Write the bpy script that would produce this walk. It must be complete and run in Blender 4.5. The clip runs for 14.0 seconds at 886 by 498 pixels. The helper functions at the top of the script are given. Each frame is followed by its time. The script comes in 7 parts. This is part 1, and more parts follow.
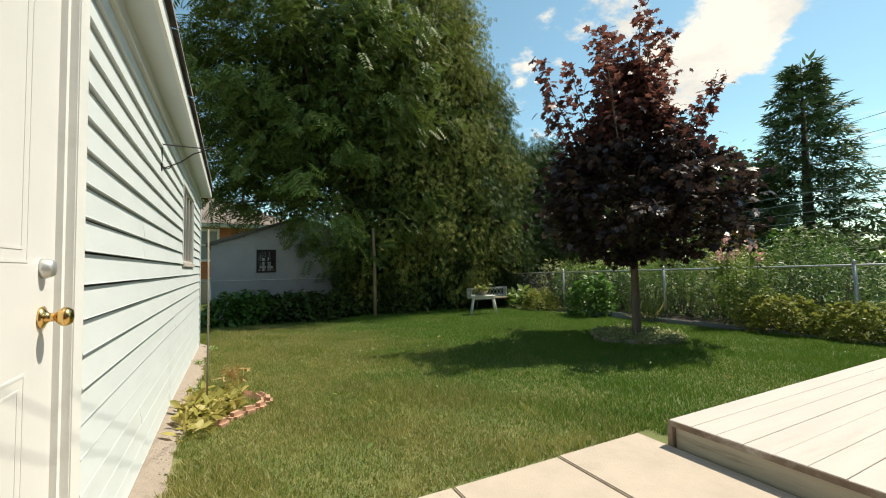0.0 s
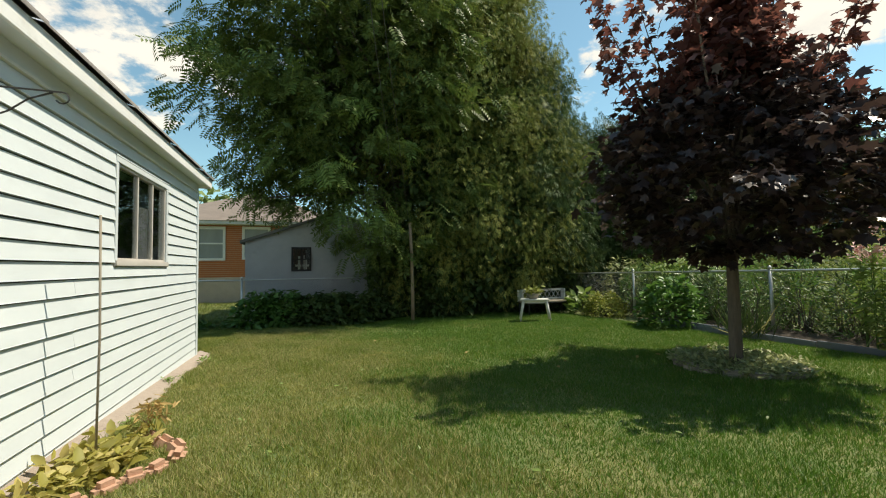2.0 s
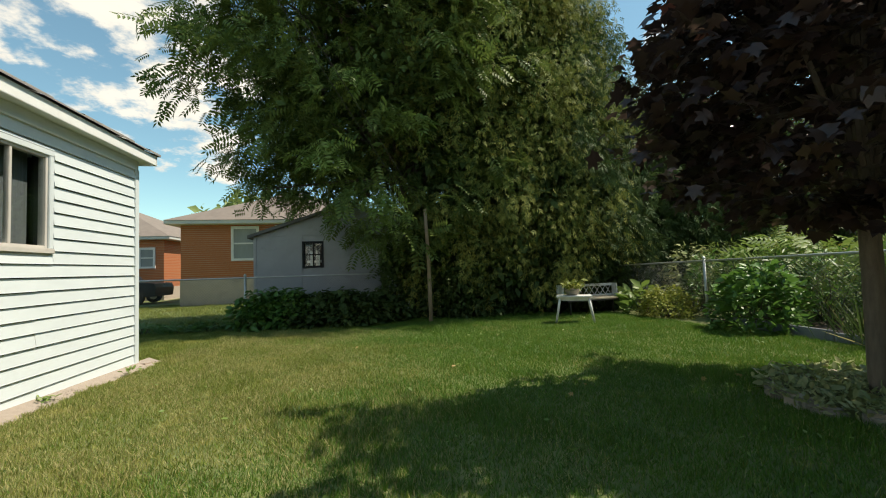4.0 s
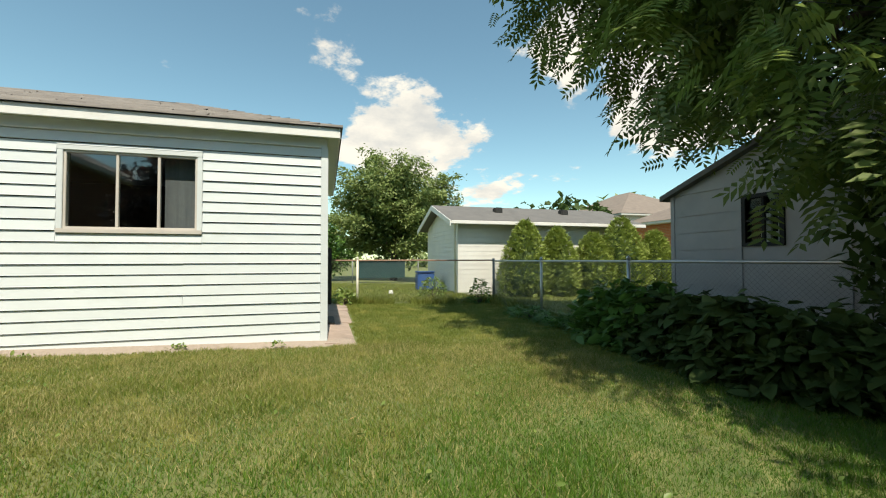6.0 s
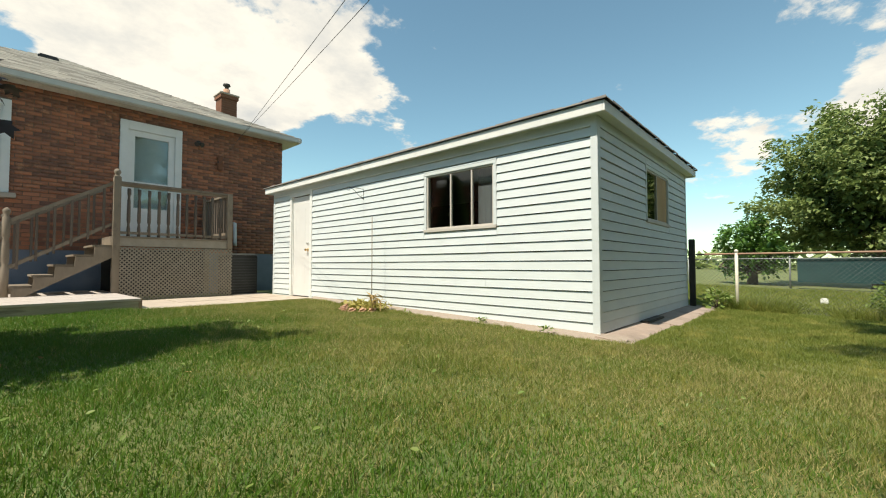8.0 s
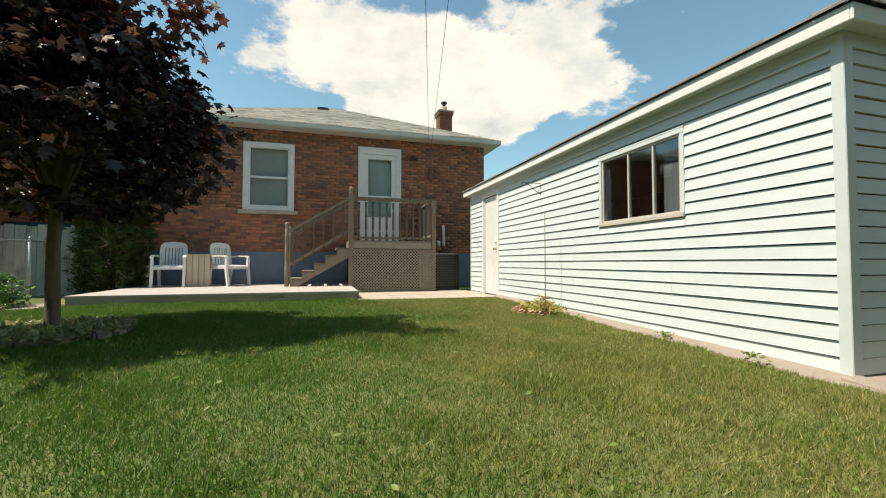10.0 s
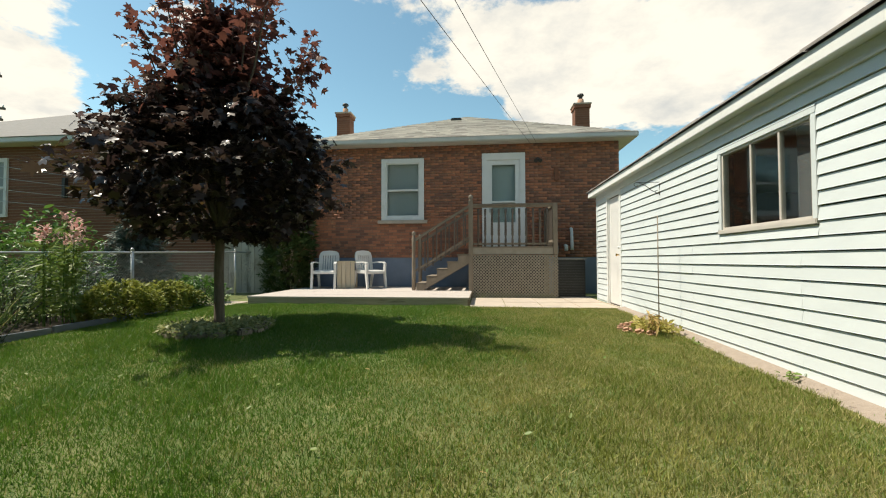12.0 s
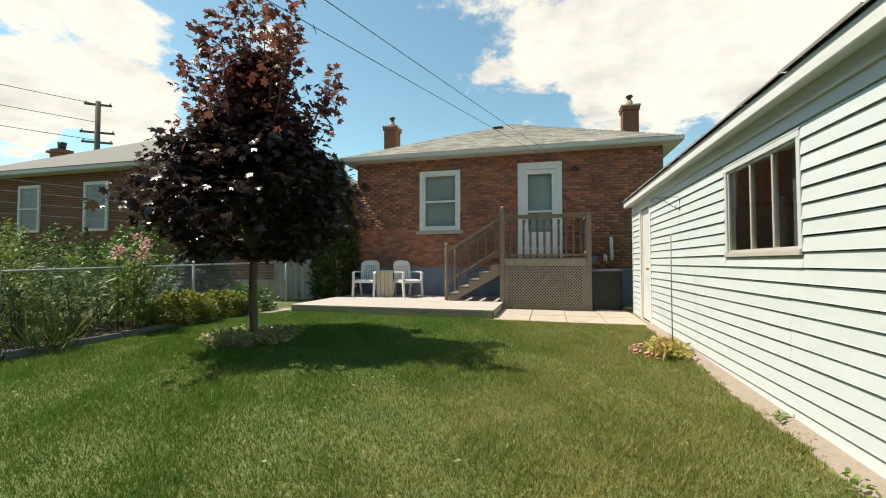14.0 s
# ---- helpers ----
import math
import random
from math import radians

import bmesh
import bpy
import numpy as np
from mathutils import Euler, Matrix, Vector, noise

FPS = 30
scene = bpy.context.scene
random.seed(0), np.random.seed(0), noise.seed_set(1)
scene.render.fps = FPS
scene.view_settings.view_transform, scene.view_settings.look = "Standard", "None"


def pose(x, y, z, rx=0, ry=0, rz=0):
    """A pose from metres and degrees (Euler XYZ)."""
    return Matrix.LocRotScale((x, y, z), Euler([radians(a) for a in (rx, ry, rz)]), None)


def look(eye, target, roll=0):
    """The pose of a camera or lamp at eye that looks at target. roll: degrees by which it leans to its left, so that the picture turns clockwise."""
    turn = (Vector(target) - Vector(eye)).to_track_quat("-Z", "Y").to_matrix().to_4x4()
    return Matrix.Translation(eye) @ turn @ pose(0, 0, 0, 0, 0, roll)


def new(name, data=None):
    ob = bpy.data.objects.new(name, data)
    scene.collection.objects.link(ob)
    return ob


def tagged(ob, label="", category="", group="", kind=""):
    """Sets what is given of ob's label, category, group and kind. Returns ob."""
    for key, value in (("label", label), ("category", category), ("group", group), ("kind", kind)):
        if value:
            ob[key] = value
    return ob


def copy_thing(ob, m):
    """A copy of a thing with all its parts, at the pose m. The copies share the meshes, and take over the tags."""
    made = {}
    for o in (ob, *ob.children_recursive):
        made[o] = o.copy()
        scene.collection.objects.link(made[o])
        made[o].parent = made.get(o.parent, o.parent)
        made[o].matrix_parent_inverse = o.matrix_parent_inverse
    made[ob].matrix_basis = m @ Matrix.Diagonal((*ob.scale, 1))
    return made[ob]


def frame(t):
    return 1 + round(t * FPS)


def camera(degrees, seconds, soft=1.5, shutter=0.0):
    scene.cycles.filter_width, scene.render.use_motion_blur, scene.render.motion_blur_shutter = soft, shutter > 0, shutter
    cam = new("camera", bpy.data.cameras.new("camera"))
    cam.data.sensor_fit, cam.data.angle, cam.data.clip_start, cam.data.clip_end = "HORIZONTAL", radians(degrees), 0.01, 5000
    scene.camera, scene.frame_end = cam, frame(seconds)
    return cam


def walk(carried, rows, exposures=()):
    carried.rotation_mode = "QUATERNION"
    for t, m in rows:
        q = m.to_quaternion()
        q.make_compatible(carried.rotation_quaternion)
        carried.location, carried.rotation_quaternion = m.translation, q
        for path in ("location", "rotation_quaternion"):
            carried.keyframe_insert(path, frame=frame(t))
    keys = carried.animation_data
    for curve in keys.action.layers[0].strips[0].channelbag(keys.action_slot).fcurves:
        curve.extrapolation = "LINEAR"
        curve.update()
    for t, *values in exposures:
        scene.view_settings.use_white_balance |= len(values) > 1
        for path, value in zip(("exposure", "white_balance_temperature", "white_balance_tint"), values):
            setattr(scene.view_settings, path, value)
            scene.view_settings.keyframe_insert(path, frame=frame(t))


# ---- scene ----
cam = camera(94.1, 14.0, 1.1)
PATH = [
    (0, (-0.038, -0.025, 1.251), (0.876, 1.752, 1.339), -0.86),
    (0.2, (0.034, 0.048, 1.261), (0.899, 1.849, 1.348), -0.63),
    (0.4, (0.124, 0.132, 1.268), (0.945, 1.953, 1.354), -0.53),
    (0.6, (0.230, 0.225, 1.273), (1.013, 2.063, 1.357), -0.54),
    (0.8, (0.347, 0.327, 1.276), (1.098, 2.179, 1.360), -0.62),
    (1, (0.470, 0.434, 1.278), (1.192, 2.297, 1.363), -0.72),
    (1.2, (0.591, 0.546, 1.279), (1.290, 2.418, 1.365), -0.80),
    (1.4, (0.710, 0.660, 1.279), (1.388, 2.539, 1.365), -0.83),
    (1.6, (0.827, 0.773, 1.277), (1.487, 2.659, 1.362), -0.79),
    (1.8, (0.942, 0.882, 1.271), (1.584, 2.775, 1.354), -0.73),
    (2, (1.052, 0.982, 1.263), (1.677, 2.880, 1.346), -0.71),
    (2.2, (1.153, 1.063, 1.250), (1.765, 2.965, 1.336), -0.80),
    (2.4, (1.240, 1.122, 1.231), (1.848, 3.026, 1.321), -1.03),
    (2.6, (1.315, 1.162, 1.204), (1.929, 3.062, 1.299), -1.40),
    (2.8, (1.385, 1.192, 1.172), (2.012, 3.088, 1.271), -1.85),
    (3, (1.461, 1.230, 1.137), (2.099, 3.123, 1.240), -2.30),
    (3.2, (1.557, 1.297, 1.104), (2.197, 3.189, 1.209), -2.65),
    (3.4, (1.687, 1.413, 1.078), (2.307, 3.312, 1.182), -2.82),
    (3.6, (1.861, 1.597, 1.062), (2.432, 3.512, 1.163), -2.74),
    (3.8, (2.088, 1.864, 1.057), (2.568, 3.803, 1.154), -2.37),
    (4, (2.368, 2.220, 1.063), (2.713, 4.188, 1.154), -1.76),
    (4.1, (2.526, 2.432, 1.069), (2.786, 4.413, 1.157), -1.40),
    (4.2, (2.695, 2.664, 1.075), (2.857, 4.656, 1.160), -1.02),
    (4.3, (2.871, 2.915, 1.081), (2.926, 4.913, 1.163), -0.66),
    (4.4, (3.052, 3.182, 1.085), (2.990, 5.179, 1.163), -0.34),
    (4.5, (3.234, 3.460, 1.086), (3.049, 5.450, 1.161), -0.12),
    (4.6, (3.413, 3.746, 1.081), (3.101, 5.720, 1.153), -0.02),
    (4.7, (3.588, 4.038, 1.071), (3.146, 5.987, 1.141), -0.03),
    (4.8, (3.756, 4.334, 1.057), (3.184, 6.249, 1.126), -0.11),
    (4.9, (3.917, 4.633, 1.042), (3.214, 6.504, 1.109), -0.23),
    (5, (4.068, 4.934, 1.026), (3.235, 6.751, 1.092), -0.32),
    (5.1, (4.208, 5.236, 1.013), (3.245, 6.988, 1.077), -0.36),
    (5.2, (4.336, 5.541, 1.003), (3.244, 7.216, 1.065), -0.33),
    (5.3, (4.451, 5.850, 0.996), (3.231, 7.434, 1.057), -0.26),
    (5.4, (4.551, 6.162, 0.994), (3.205, 7.640, 1.053), -0.15),
    (5.5, (4.636, 6.474, 0.995), (3.168, 7.831, 1.052), -0.05),
    (5.6, (4.704, 6.782, 0.999), (3.119, 8.002, 1.054), 0.03),
    (5.7, (4.755, 7.084, 1.003), (3.065, 8.151, 1.057), 0.07),
    (5.8, (4.793, 7.376, 1.006), (3.008, 8.278, 1.059), 0.06),
    (5.9, (4.818, 7.657, 1.006), (2.955, 8.384, 1.058), -0.01),
    (6, (4.833, 7.922, 1.000), (2.910, 8.470, 1.053), -0.13),
    (6.1, (4.839, 8.169, 0.989), (2.874, 8.537, 1.043), -0.28),
    (6.2, (4.838, 8.393, 0.973), (2.848, 8.587, 1.030), -0.44),
    (6.3, (4.827, 8.590, 0.955), (2.829, 8.619, 1.015), -0.59),
    (6.4, (4.808, 8.755, 0.937), (2.813, 8.633, 1.000), -0.70),
    (6.5, (4.780, 8.888, 0.922), (2.798, 8.630, 0.987), -0.76),
    (6.6, (4.743, 8.989, 0.910), (2.780, 8.611, 0.977), -0.75),
    (6.7, (4.699, 9.063, 0.903), (2.760, 8.581, 0.971), -0.69),
    (6.8, (4.651, 9.119, 0.899), (2.737, 8.543, 0.967), -0.59),
    (6.9, (4.600, 9.165, 0.896), (2.714, 8.504, 0.965), -0.49),
    (7, (4.550, 9.209, 0.893), (2.693, 8.469, 0.961), -0.40),
    (7.1, (4.502, 9.256, 0.889), (2.677, 8.442, 0.957), -0.34),
    (7.2, (4.458, 9.309, 0.882), (2.667, 8.423, 0.950), -0.31),
    (7.4, (4.381, 9.429, 0.864), (2.662, 8.410, 0.931), -0.30),
    (7.6, (4.314, 9.550, 0.840), (2.670, 8.413, 0.909), -0.28),
    (7.8, (4.248, 9.657, 0.816), (2.681, 8.416, 0.888), -0.19),
    (8, (4.175, 9.746, 0.798), (2.685, 8.413, 0.873), -0.09),
    (8.2, (4.089, 9.819, 0.789), (2.680, 8.401, 0.865), -0.03),
    (8.4, (3.992, 9.877, 0.787), (2.669, 8.379, 0.862), -0.03),
    (8.6, (3.886, 9.920, 0.790), (2.653, 8.347, 0.862), -0.07),
    (8.8, (3.776, 9.947, 0.795), (2.636, 8.305, 0.863), -0.10),
    (9, (3.665, 9.957, 0.798), (2.620, 8.252, 0.864), -0.09),
    (9.2, (3.555, 9.954, 0.800), (2.607, 8.195, 0.866), -0.03),
    (9.4, (3.448, 9.948, 0.801), (2.596, 8.140, 0.868), 0.03),
    (9.6, (3.343, 9.945, 0.803), (2.588, 8.095, 0.871), 0.06),
    (9.8, (3.240, 9.949, 0.806), (2.582, 8.061, 0.875), 0.06),
    (10, (3.139, 9.959, 0.813), (2.576, 8.041, 0.880), 0.02),
    (10.2, (3.037, 9.976, 0.823), (2.568, 8.033, 0.889), -0.04),
    (10.4, (2.934, 9.998, 0.837), (2.558, 8.034, 0.901), -0.11),
    (10.6, (2.830, 10.021, 0.854), (2.543, 8.042, 0.916), -0.17),
    (10.8, (2.724, 10.042, 0.876), (2.524, 8.053, 0.935), -0.21),
    (11, (2.617, 10.059, 0.900), (2.499, 8.064, 0.958), -0.22),
    (11.2, (2.512, 10.072, 0.926), (2.470, 8.073, 0.983), -0.20),
    (11.4, (2.410, 10.080, 0.952), (2.438, 8.081, 1.009), -0.16),
    (11.6, (2.316, 10.085, 0.976), (2.407, 8.088, 1.032), -0.13),
    (11.8, (2.229, 10.090, 0.997), (2.376, 8.096, 1.052), -0.13),
    (12, (2.143, 10.092, 1.014), (2.341, 8.103, 1.070), -0.14),
    (12.2, (2.053, 10.090, 1.029), (2.299, 8.106, 1.086), -0.14),
    (12.4, (1.962, 10.088, 1.045), (2.252, 8.110, 1.104), -0.13),
    (12.6, (1.877, 10.089, 1.065), (2.205, 8.117, 1.125), -0.12),
    (12.8, (1.800, 10.097, 1.088), (2.161, 8.131, 1.149), -0.11),
    (13, (1.726, 10.110, 1.115), (2.116, 8.149, 1.176), -0.11),
    (13.2, (1.652, 10.125, 1.143), (2.068, 8.170, 1.204), -0.11),
    (13.4, (1.575, 10.141, 1.170), (2.014, 8.191, 1.232), -0.10),
    (13.6, (1.494, 10.156, 1.196), (1.955, 8.211, 1.259), -0.07),
    (13.8, (1.410, 10.169, 1.220), (1.892, 8.229, 1.284), -0.04),
    (14, (1.323, 10.181, 1.244), (1.823, 8.246, 1.309), 0.02),
]
SCALE = 0.87  # the plan's unit in metres
walk(cam, [(t, look(Vector(eye) * SCALE, Vector(target) * SCALE, roll)) for t, eye, target, roll in PATH], [(0, 0.45, 7200, 8), (14, 0.45, 7200, 8)])

# ---- world, sun, sky ----
SUN = Vector((1.72, -0.055, 2.75)).normalized()
world = bpy.data.worlds.new("sky")
scene.world = world
world.use_nodes = True
wn, wl = world.node_tree.nodes, world.node_tree.links
wn.clear()


def wnode(node, **kw):
    n = wn.new(node)
    for k, v in kw.items():
        if k == "op":
            n.operation = v
        elif k == "kind":
            n.sky_type = v
    return n


sky = wnode("ShaderNodeTexSky", kind="NISHITA")
sky.sun_disc = False
sky.sun_elevation = math.asin(SUN.z)
sky.sun_rotation = math.atan2(SUN.x, SUN.y)
sky.altitude, sky.air_density, sky.dust_density, sky.ozone_density = 200, 1.0, 0.3, 0.5
coord = wnode("ShaderNodeTexCoord")
sep = wnode("ShaderNodeSeparateXYZ")
wl.new(coord.outputs["Generated"], sep.inputs[0])


def wmath(op, a, b=0.0):
    n = wnode("ShaderNodeMath", op=op)
    for i, v in enumerate((a, b)):
        if isinstance(v, (int, float)):
            n.inputs[i].default_value = v
        else:
            wl.new(v, n.inputs[i])
    return n.outputs[0]


# cumulus on a flat layer: direction divided by its height above the horizon
lift = wmath("ADD", wmath("MAXIMUM", sep.outputs[2], 0.0), 0.22)
comb = wnode("ShaderNodeCombineXYZ")
wl.new(wmath("DIVIDE", sep.outputs[0], lift), comb.inputs[0])
wl.new(wmath("DIVIDE", sep.outputs[1], lift), comb.inputs[1])
comb.inputs[2].default_value = 0.37


def wnoise(scale, detail, rough, shift):
    n = wnode("ShaderNodeTexNoise")
    n.inputs["Scale"].default_value, n.inputs["Detail"].default_value, n.inputs["Roughness"].default_value = scale, detail, rough
    m = wnode("ShaderNodeMapping")
    m.inputs["Location"].default_value = shift
    wl.new(comb.outputs[0], m.inputs[0])
    wl.new(m.outputs[0], n.inputs["Vector"])
    return n.outputs["Fac"]


def lump(x, y, z, size, gain):
    """A soft bank of cloud round one direction of the sky."""
    d = Vector((x, y, z)).normalized()
    n = wnode("ShaderNodeVectorMath", op="DOT_PRODUCT")
    wl.new(coord.outputs["Generated"], n.inputs[0])
    n.inputs[1].default_value = d
    return wmath("MULTIPLY", wmath("MAXIMUM", wmath("DIVIDE", wmath("SUBTRACT", n.outputs["Value"], math.cos(radians(size))), 1 - math.cos(radians(size))), 0.0), gain)


dense = wmath("ADD", wmath("MULTIPLY", wnoise(2.6, 10, 0.62, (0, 0, 0)), 1.5), -0.33)
for bank in ((0.0, -0.88, 0.46, 10, 0.24), (-0.20, -0.89, 0.40, 11, 0.25), (-0.36, -0.85, 0.37, 8, 0.28), (-0.45, -0.80, 0.40, 5, 0.2), (0.78, -0.51, 0.36, 14, 0.3), (0.85, -0.47, 0.24, 5, 0.22), (0.54, -0.72, 0.44, 5, 0.2),
             (0.75, -0.54, 0.37, 8, 0.25), (0.75, -0.60, 0.27, 5, 0.2), (-0.21, -0.90, 0.37, 11, 0.3), (-0.38, -0.81, 0.44, 12, 0.25), (-0.55, -0.70, 0.45, 10, 0.25), (-0.39, -0.86, 0.33, 4, 0.18), (-0.45, -0.78, 0.43, 10, 0.2),
             (-0.13, -0.89, 0.44, 12, 0.16), (-0.89, -0.02, 0.45, 6, 0.27), (-0.96, 0.05, 0.28, 6, 0.15), (-0.94, 0.17, 0.28, 8, 0.27), (-0.94, -0.12, 0.31, 4, 0.15), (-0.97, -0.13, 0.20, 7, 0.2), (-0.94, 0.21, 0.26, 11, 0.25),
             (-0.90, 0.41, 0.15, 6, 0.2), (-0.96, 0.10, 0.27, 5, 0.15), (-0.70, 0.57, 0.44, 11, 0.3), (-0.66, 0.67, 0.33, 8, 0.27), (-0.75, 0.49, 0.45, 5, 0.2), (-0.63, 0.73, 0.26, 4, 0.17), (-0.56, 0.81, 0.16, 6, 0.2),
             (-0.65, 0.68, 0.34, 10, 0.3), (-0.51, 0.82, 0.26, 6, 0.2), (-0.36, 0.84, 0.40, 16, 0.32), (0.74, 0.49, 0.46, 12, 0.3), (0.82, 0.38, 0.43, 7, 0.27), (0.54, 0.66, 0.53, 5, 0.2), (0.57, 0.70, 0.43, 3, 0.12),
             (0.93, 0.27, 0.24, 4, 0.25), (0.63, 0.64, 0.43, 2, 0.12)):
    dense = wmath("ADD", dense, lump(*bank))
mask = wnode("ShaderNodeMapRange")
mask.interpolation_type = "SMOOTHSTEP"
wl.new(dense, mask.inputs[0])
mask.inputs[1].default_value, mask.inputs[2].default_value = 0.60, 0.74
shade = wnode("ShaderNodeMapRange")
wl.new(wnoise(3.2, 7, 0.6, (3.1, 1.7, 0)), shade.inputs[0])
shade.inputs[1].default_value, shade.inputs[2].default_value = 0.30, 0.54
cloud = wnode("ShaderNodeMix")
cloud.data_type = "RGBA"
wl.new(shade.outputs[0], cloud.inputs["Factor"])
CLOUD_DARK, CLOUD_LIT = (3.9, 4.1, 4.3, 1), (5.9, 5.8, 5.5, 1)
cloud.inputs["A"].default_value, cloud.inputs["B"].default_value = CLOUD_DARK, CLOUD_LIT
over = wnode("ShaderNodeMix")
over.data_type = "RGBA"
wl.new(mask.outputs[0], over.inputs["Factor"])
tint = wnode("ShaderNodeMix")
tint.data_type, tint.blend_type = "RGBA", "MULTIPLY"
tint.inputs["Factor"].default_value = 1.0
tint.inputs["B"].default_value = (0.86, 1.10, 1.0, 1)
wl.new(sky.outputs[0], tint.inputs["A"])
wl.new(tint.outputs["Result"], over.inputs["A"])
wl.new(cloud.outputs["Result"], over.inputs["B"])
back = wnode("ShaderNodeBackground")
back.inputs["Strength"].default_value = 0.13
wl.new(over.outputs["Result"], back.inputs[0])
wout = wnode("ShaderNodeOutputWorld")
wl.new(back.outputs[0], wout.inputs[0])

sun = new("sun", bpy.data.lights.new("sun", "SUN"))
sun.data.energy, sun.data.angle, sun.data.color = 4.45, radians(0.5), (1.0, 0.95, 0.86)
sun.matrix_world = look(SUN * 60, (0, 0, 0))


# ---- materials ----
def material(name, a, b=None, scale=6.0, rough=0.7, bump=0.15, fine=60.0, metal=0.0, vary=0.0, spec=0.5, stretch=(1, 1, 1), dirt=None, amount=0.4, dirt_scale=0.8, translucent=0.0):
    """Two tones mixed by coarse noise, fine grain in the relief, an optional third tone in patches; vary: change from piece to piece."""
    m = bpy.data.materials.new(name)
    m.use_nodes = True
    n, l = m.node_tree.nodes, m.node_tree.links
    bs = n["Principled BSDF"]
    b = b or tuple(c * 0.8 for c in a)
    co = n.new("ShaderNodeTexCoord")
    mp = n.new("ShaderNodeMapping")
    mp.inputs["Scale"].default_value = stretch
    geo = n.new("ShaderNodeNewGeometry")
    l.new(geo.outputs["Position"], mp.inputs[0])

    def grain(s, detail=5, r=0.6):
        t = n.new("ShaderNodeTexNoise")
        t.inputs["Scale"].default_value, t.inputs["Detail"].default_value, t.inputs["Roughness"].default_value = s, detail, r
        l.new(mp.outputs[0], t.inputs["Vector"])
        return t.outputs["Fac"]

    def ramp(src, lo, hi):
        r = n.new("ShaderNodeMapRange")
        l.new(src, r.inputs[0])
        r.inputs[1].default_value, r.inputs[2].default_value = lo, hi
        return r.outputs[0]

    def mix(f, x, y):
        k = n.new("ShaderNodeMix")
        k.data_type = "RGBA"
        if isinstance(f, float):
            k.inputs["Factor"].default_value = f
        else:
            l.new(f, k.inputs["Factor"])
        for s, v in (("A", x), ("B", y)):
            if isinstance(v, tuple):
                k.inputs[s].default_value = (*v, 1)
            else:
                l.new(v, k.inputs[s])
        return k.outputs["Result"]

    tone = ramp(grain(scale), 0.3, 0.7)
    if vary:
        info = n.new("ShaderNodeObjectInfo")
        s = n.new("ShaderNodeMath")
        s.operation = "ADD"
        l.new(info.outputs["Random"], s.inputs[0])
        l.new(geo.outputs["Random Per Island"], s.inputs[1])
        f = n.new("ShaderNodeMath")
        f.operation = "FRACT"
        l.new(s.outputs[0], f.inputs[0])
        k = n.new("ShaderNodeMix")
        k.inputs["Factor"].default_value = vary
        l.new(tone, k.inputs["A"])
        l.new(f.outputs[0], k.inputs["B"])
        tone = k.outputs["Result"]
    col = mix(tone, a, b)
    if dirt:
        d = ramp(grain(dirt_scale, 6, 0.65), 0.72 - amount * 0.5, 0.85 - amount * 0.3)
        col = mix(d, col, dirt)
    l.new(col, bs.inputs["Base Color"])
    r = ramp(grain(scale * 2.3), 0.0, 1.0)
    rr = n.new("ShaderNodeMapRange")
    l.new(r, rr.inputs[0])
    rr.inputs[3].default_value, rr.inputs[4].default_value = max(rough - 0.12, 0.02), min(rough + 0.12, 1)
    l.new(rr.outputs[0], bs.inputs["Roughness"])
    bs.inputs["Metallic"].default_value = metal
    bs.inputs["Specular IOR Level"].default_value = spec
    if bump:
        bp = n.new("ShaderNodeBump")
        bp.inputs["Strength"].default_value, bp.inputs["Distance"].default_value = bump, 0.01
        l.new(grain(fine, 4, 0.7), bp.inputs["Height"])
        l.new(bp.outputs[0], bs.inputs["Normal"])
    if translucent:
        tr = n.new("ShaderNodeBsdfTranslucent")
        l.new(col, tr.inputs[0])
        mx = n.new("ShaderNodeMixShader")
        mx.inputs[0].default_value = translucent
        l.new(bs.outputs[0], mx.inputs[1])
        l.new(tr.outputs[0], mx.inputs[2])
        l.new(mx.outputs[0], n["Material Output"].inputs[0])
    return m


def glass(name, tint=(0.9, 0.95, 0.95)):
    m = bpy.data.materials.new(name)
    m.use_nodes = True
    n, l = m.node_tree.nodes, m.node_tree.links
    n.remove(n["Principled BSDF"])
    t = n.new("ShaderNodeBsdfTransparent")
    t.inputs[0].default_value = (*tint, 1)
    g = n.new("ShaderNodeBsdfGlossy")
    g.inputs["Roughness"].default_value = 0.03
    lw = n.new("ShaderNodeLayerWeight")
    lw.inputs[0].default_value = 0.5
    f = n.new("ShaderNodeMapRange")
    pw = n.new("ShaderNodeMath")
    pw.operation = "POWER"
    pw.inputs[1].default_value = 3.5
    l.new(lw.outputs["Facing"], pw.inputs[0])
    l.new(pw.outputs[0], f.inputs[0])
    f.inputs[3].default_value, f.inputs[4].default_value = 0.10, 0.85
    x = n.new("ShaderNodeMixShader")
    l.new(f.outputs[0], x.inputs[0])
    l.new(t.outputs[0], x.inputs[1])
    l.new(g.outputs[0], x.inputs[2])
    l.new(x.outputs[0], n["Material Output"].inputs[0])
    return m


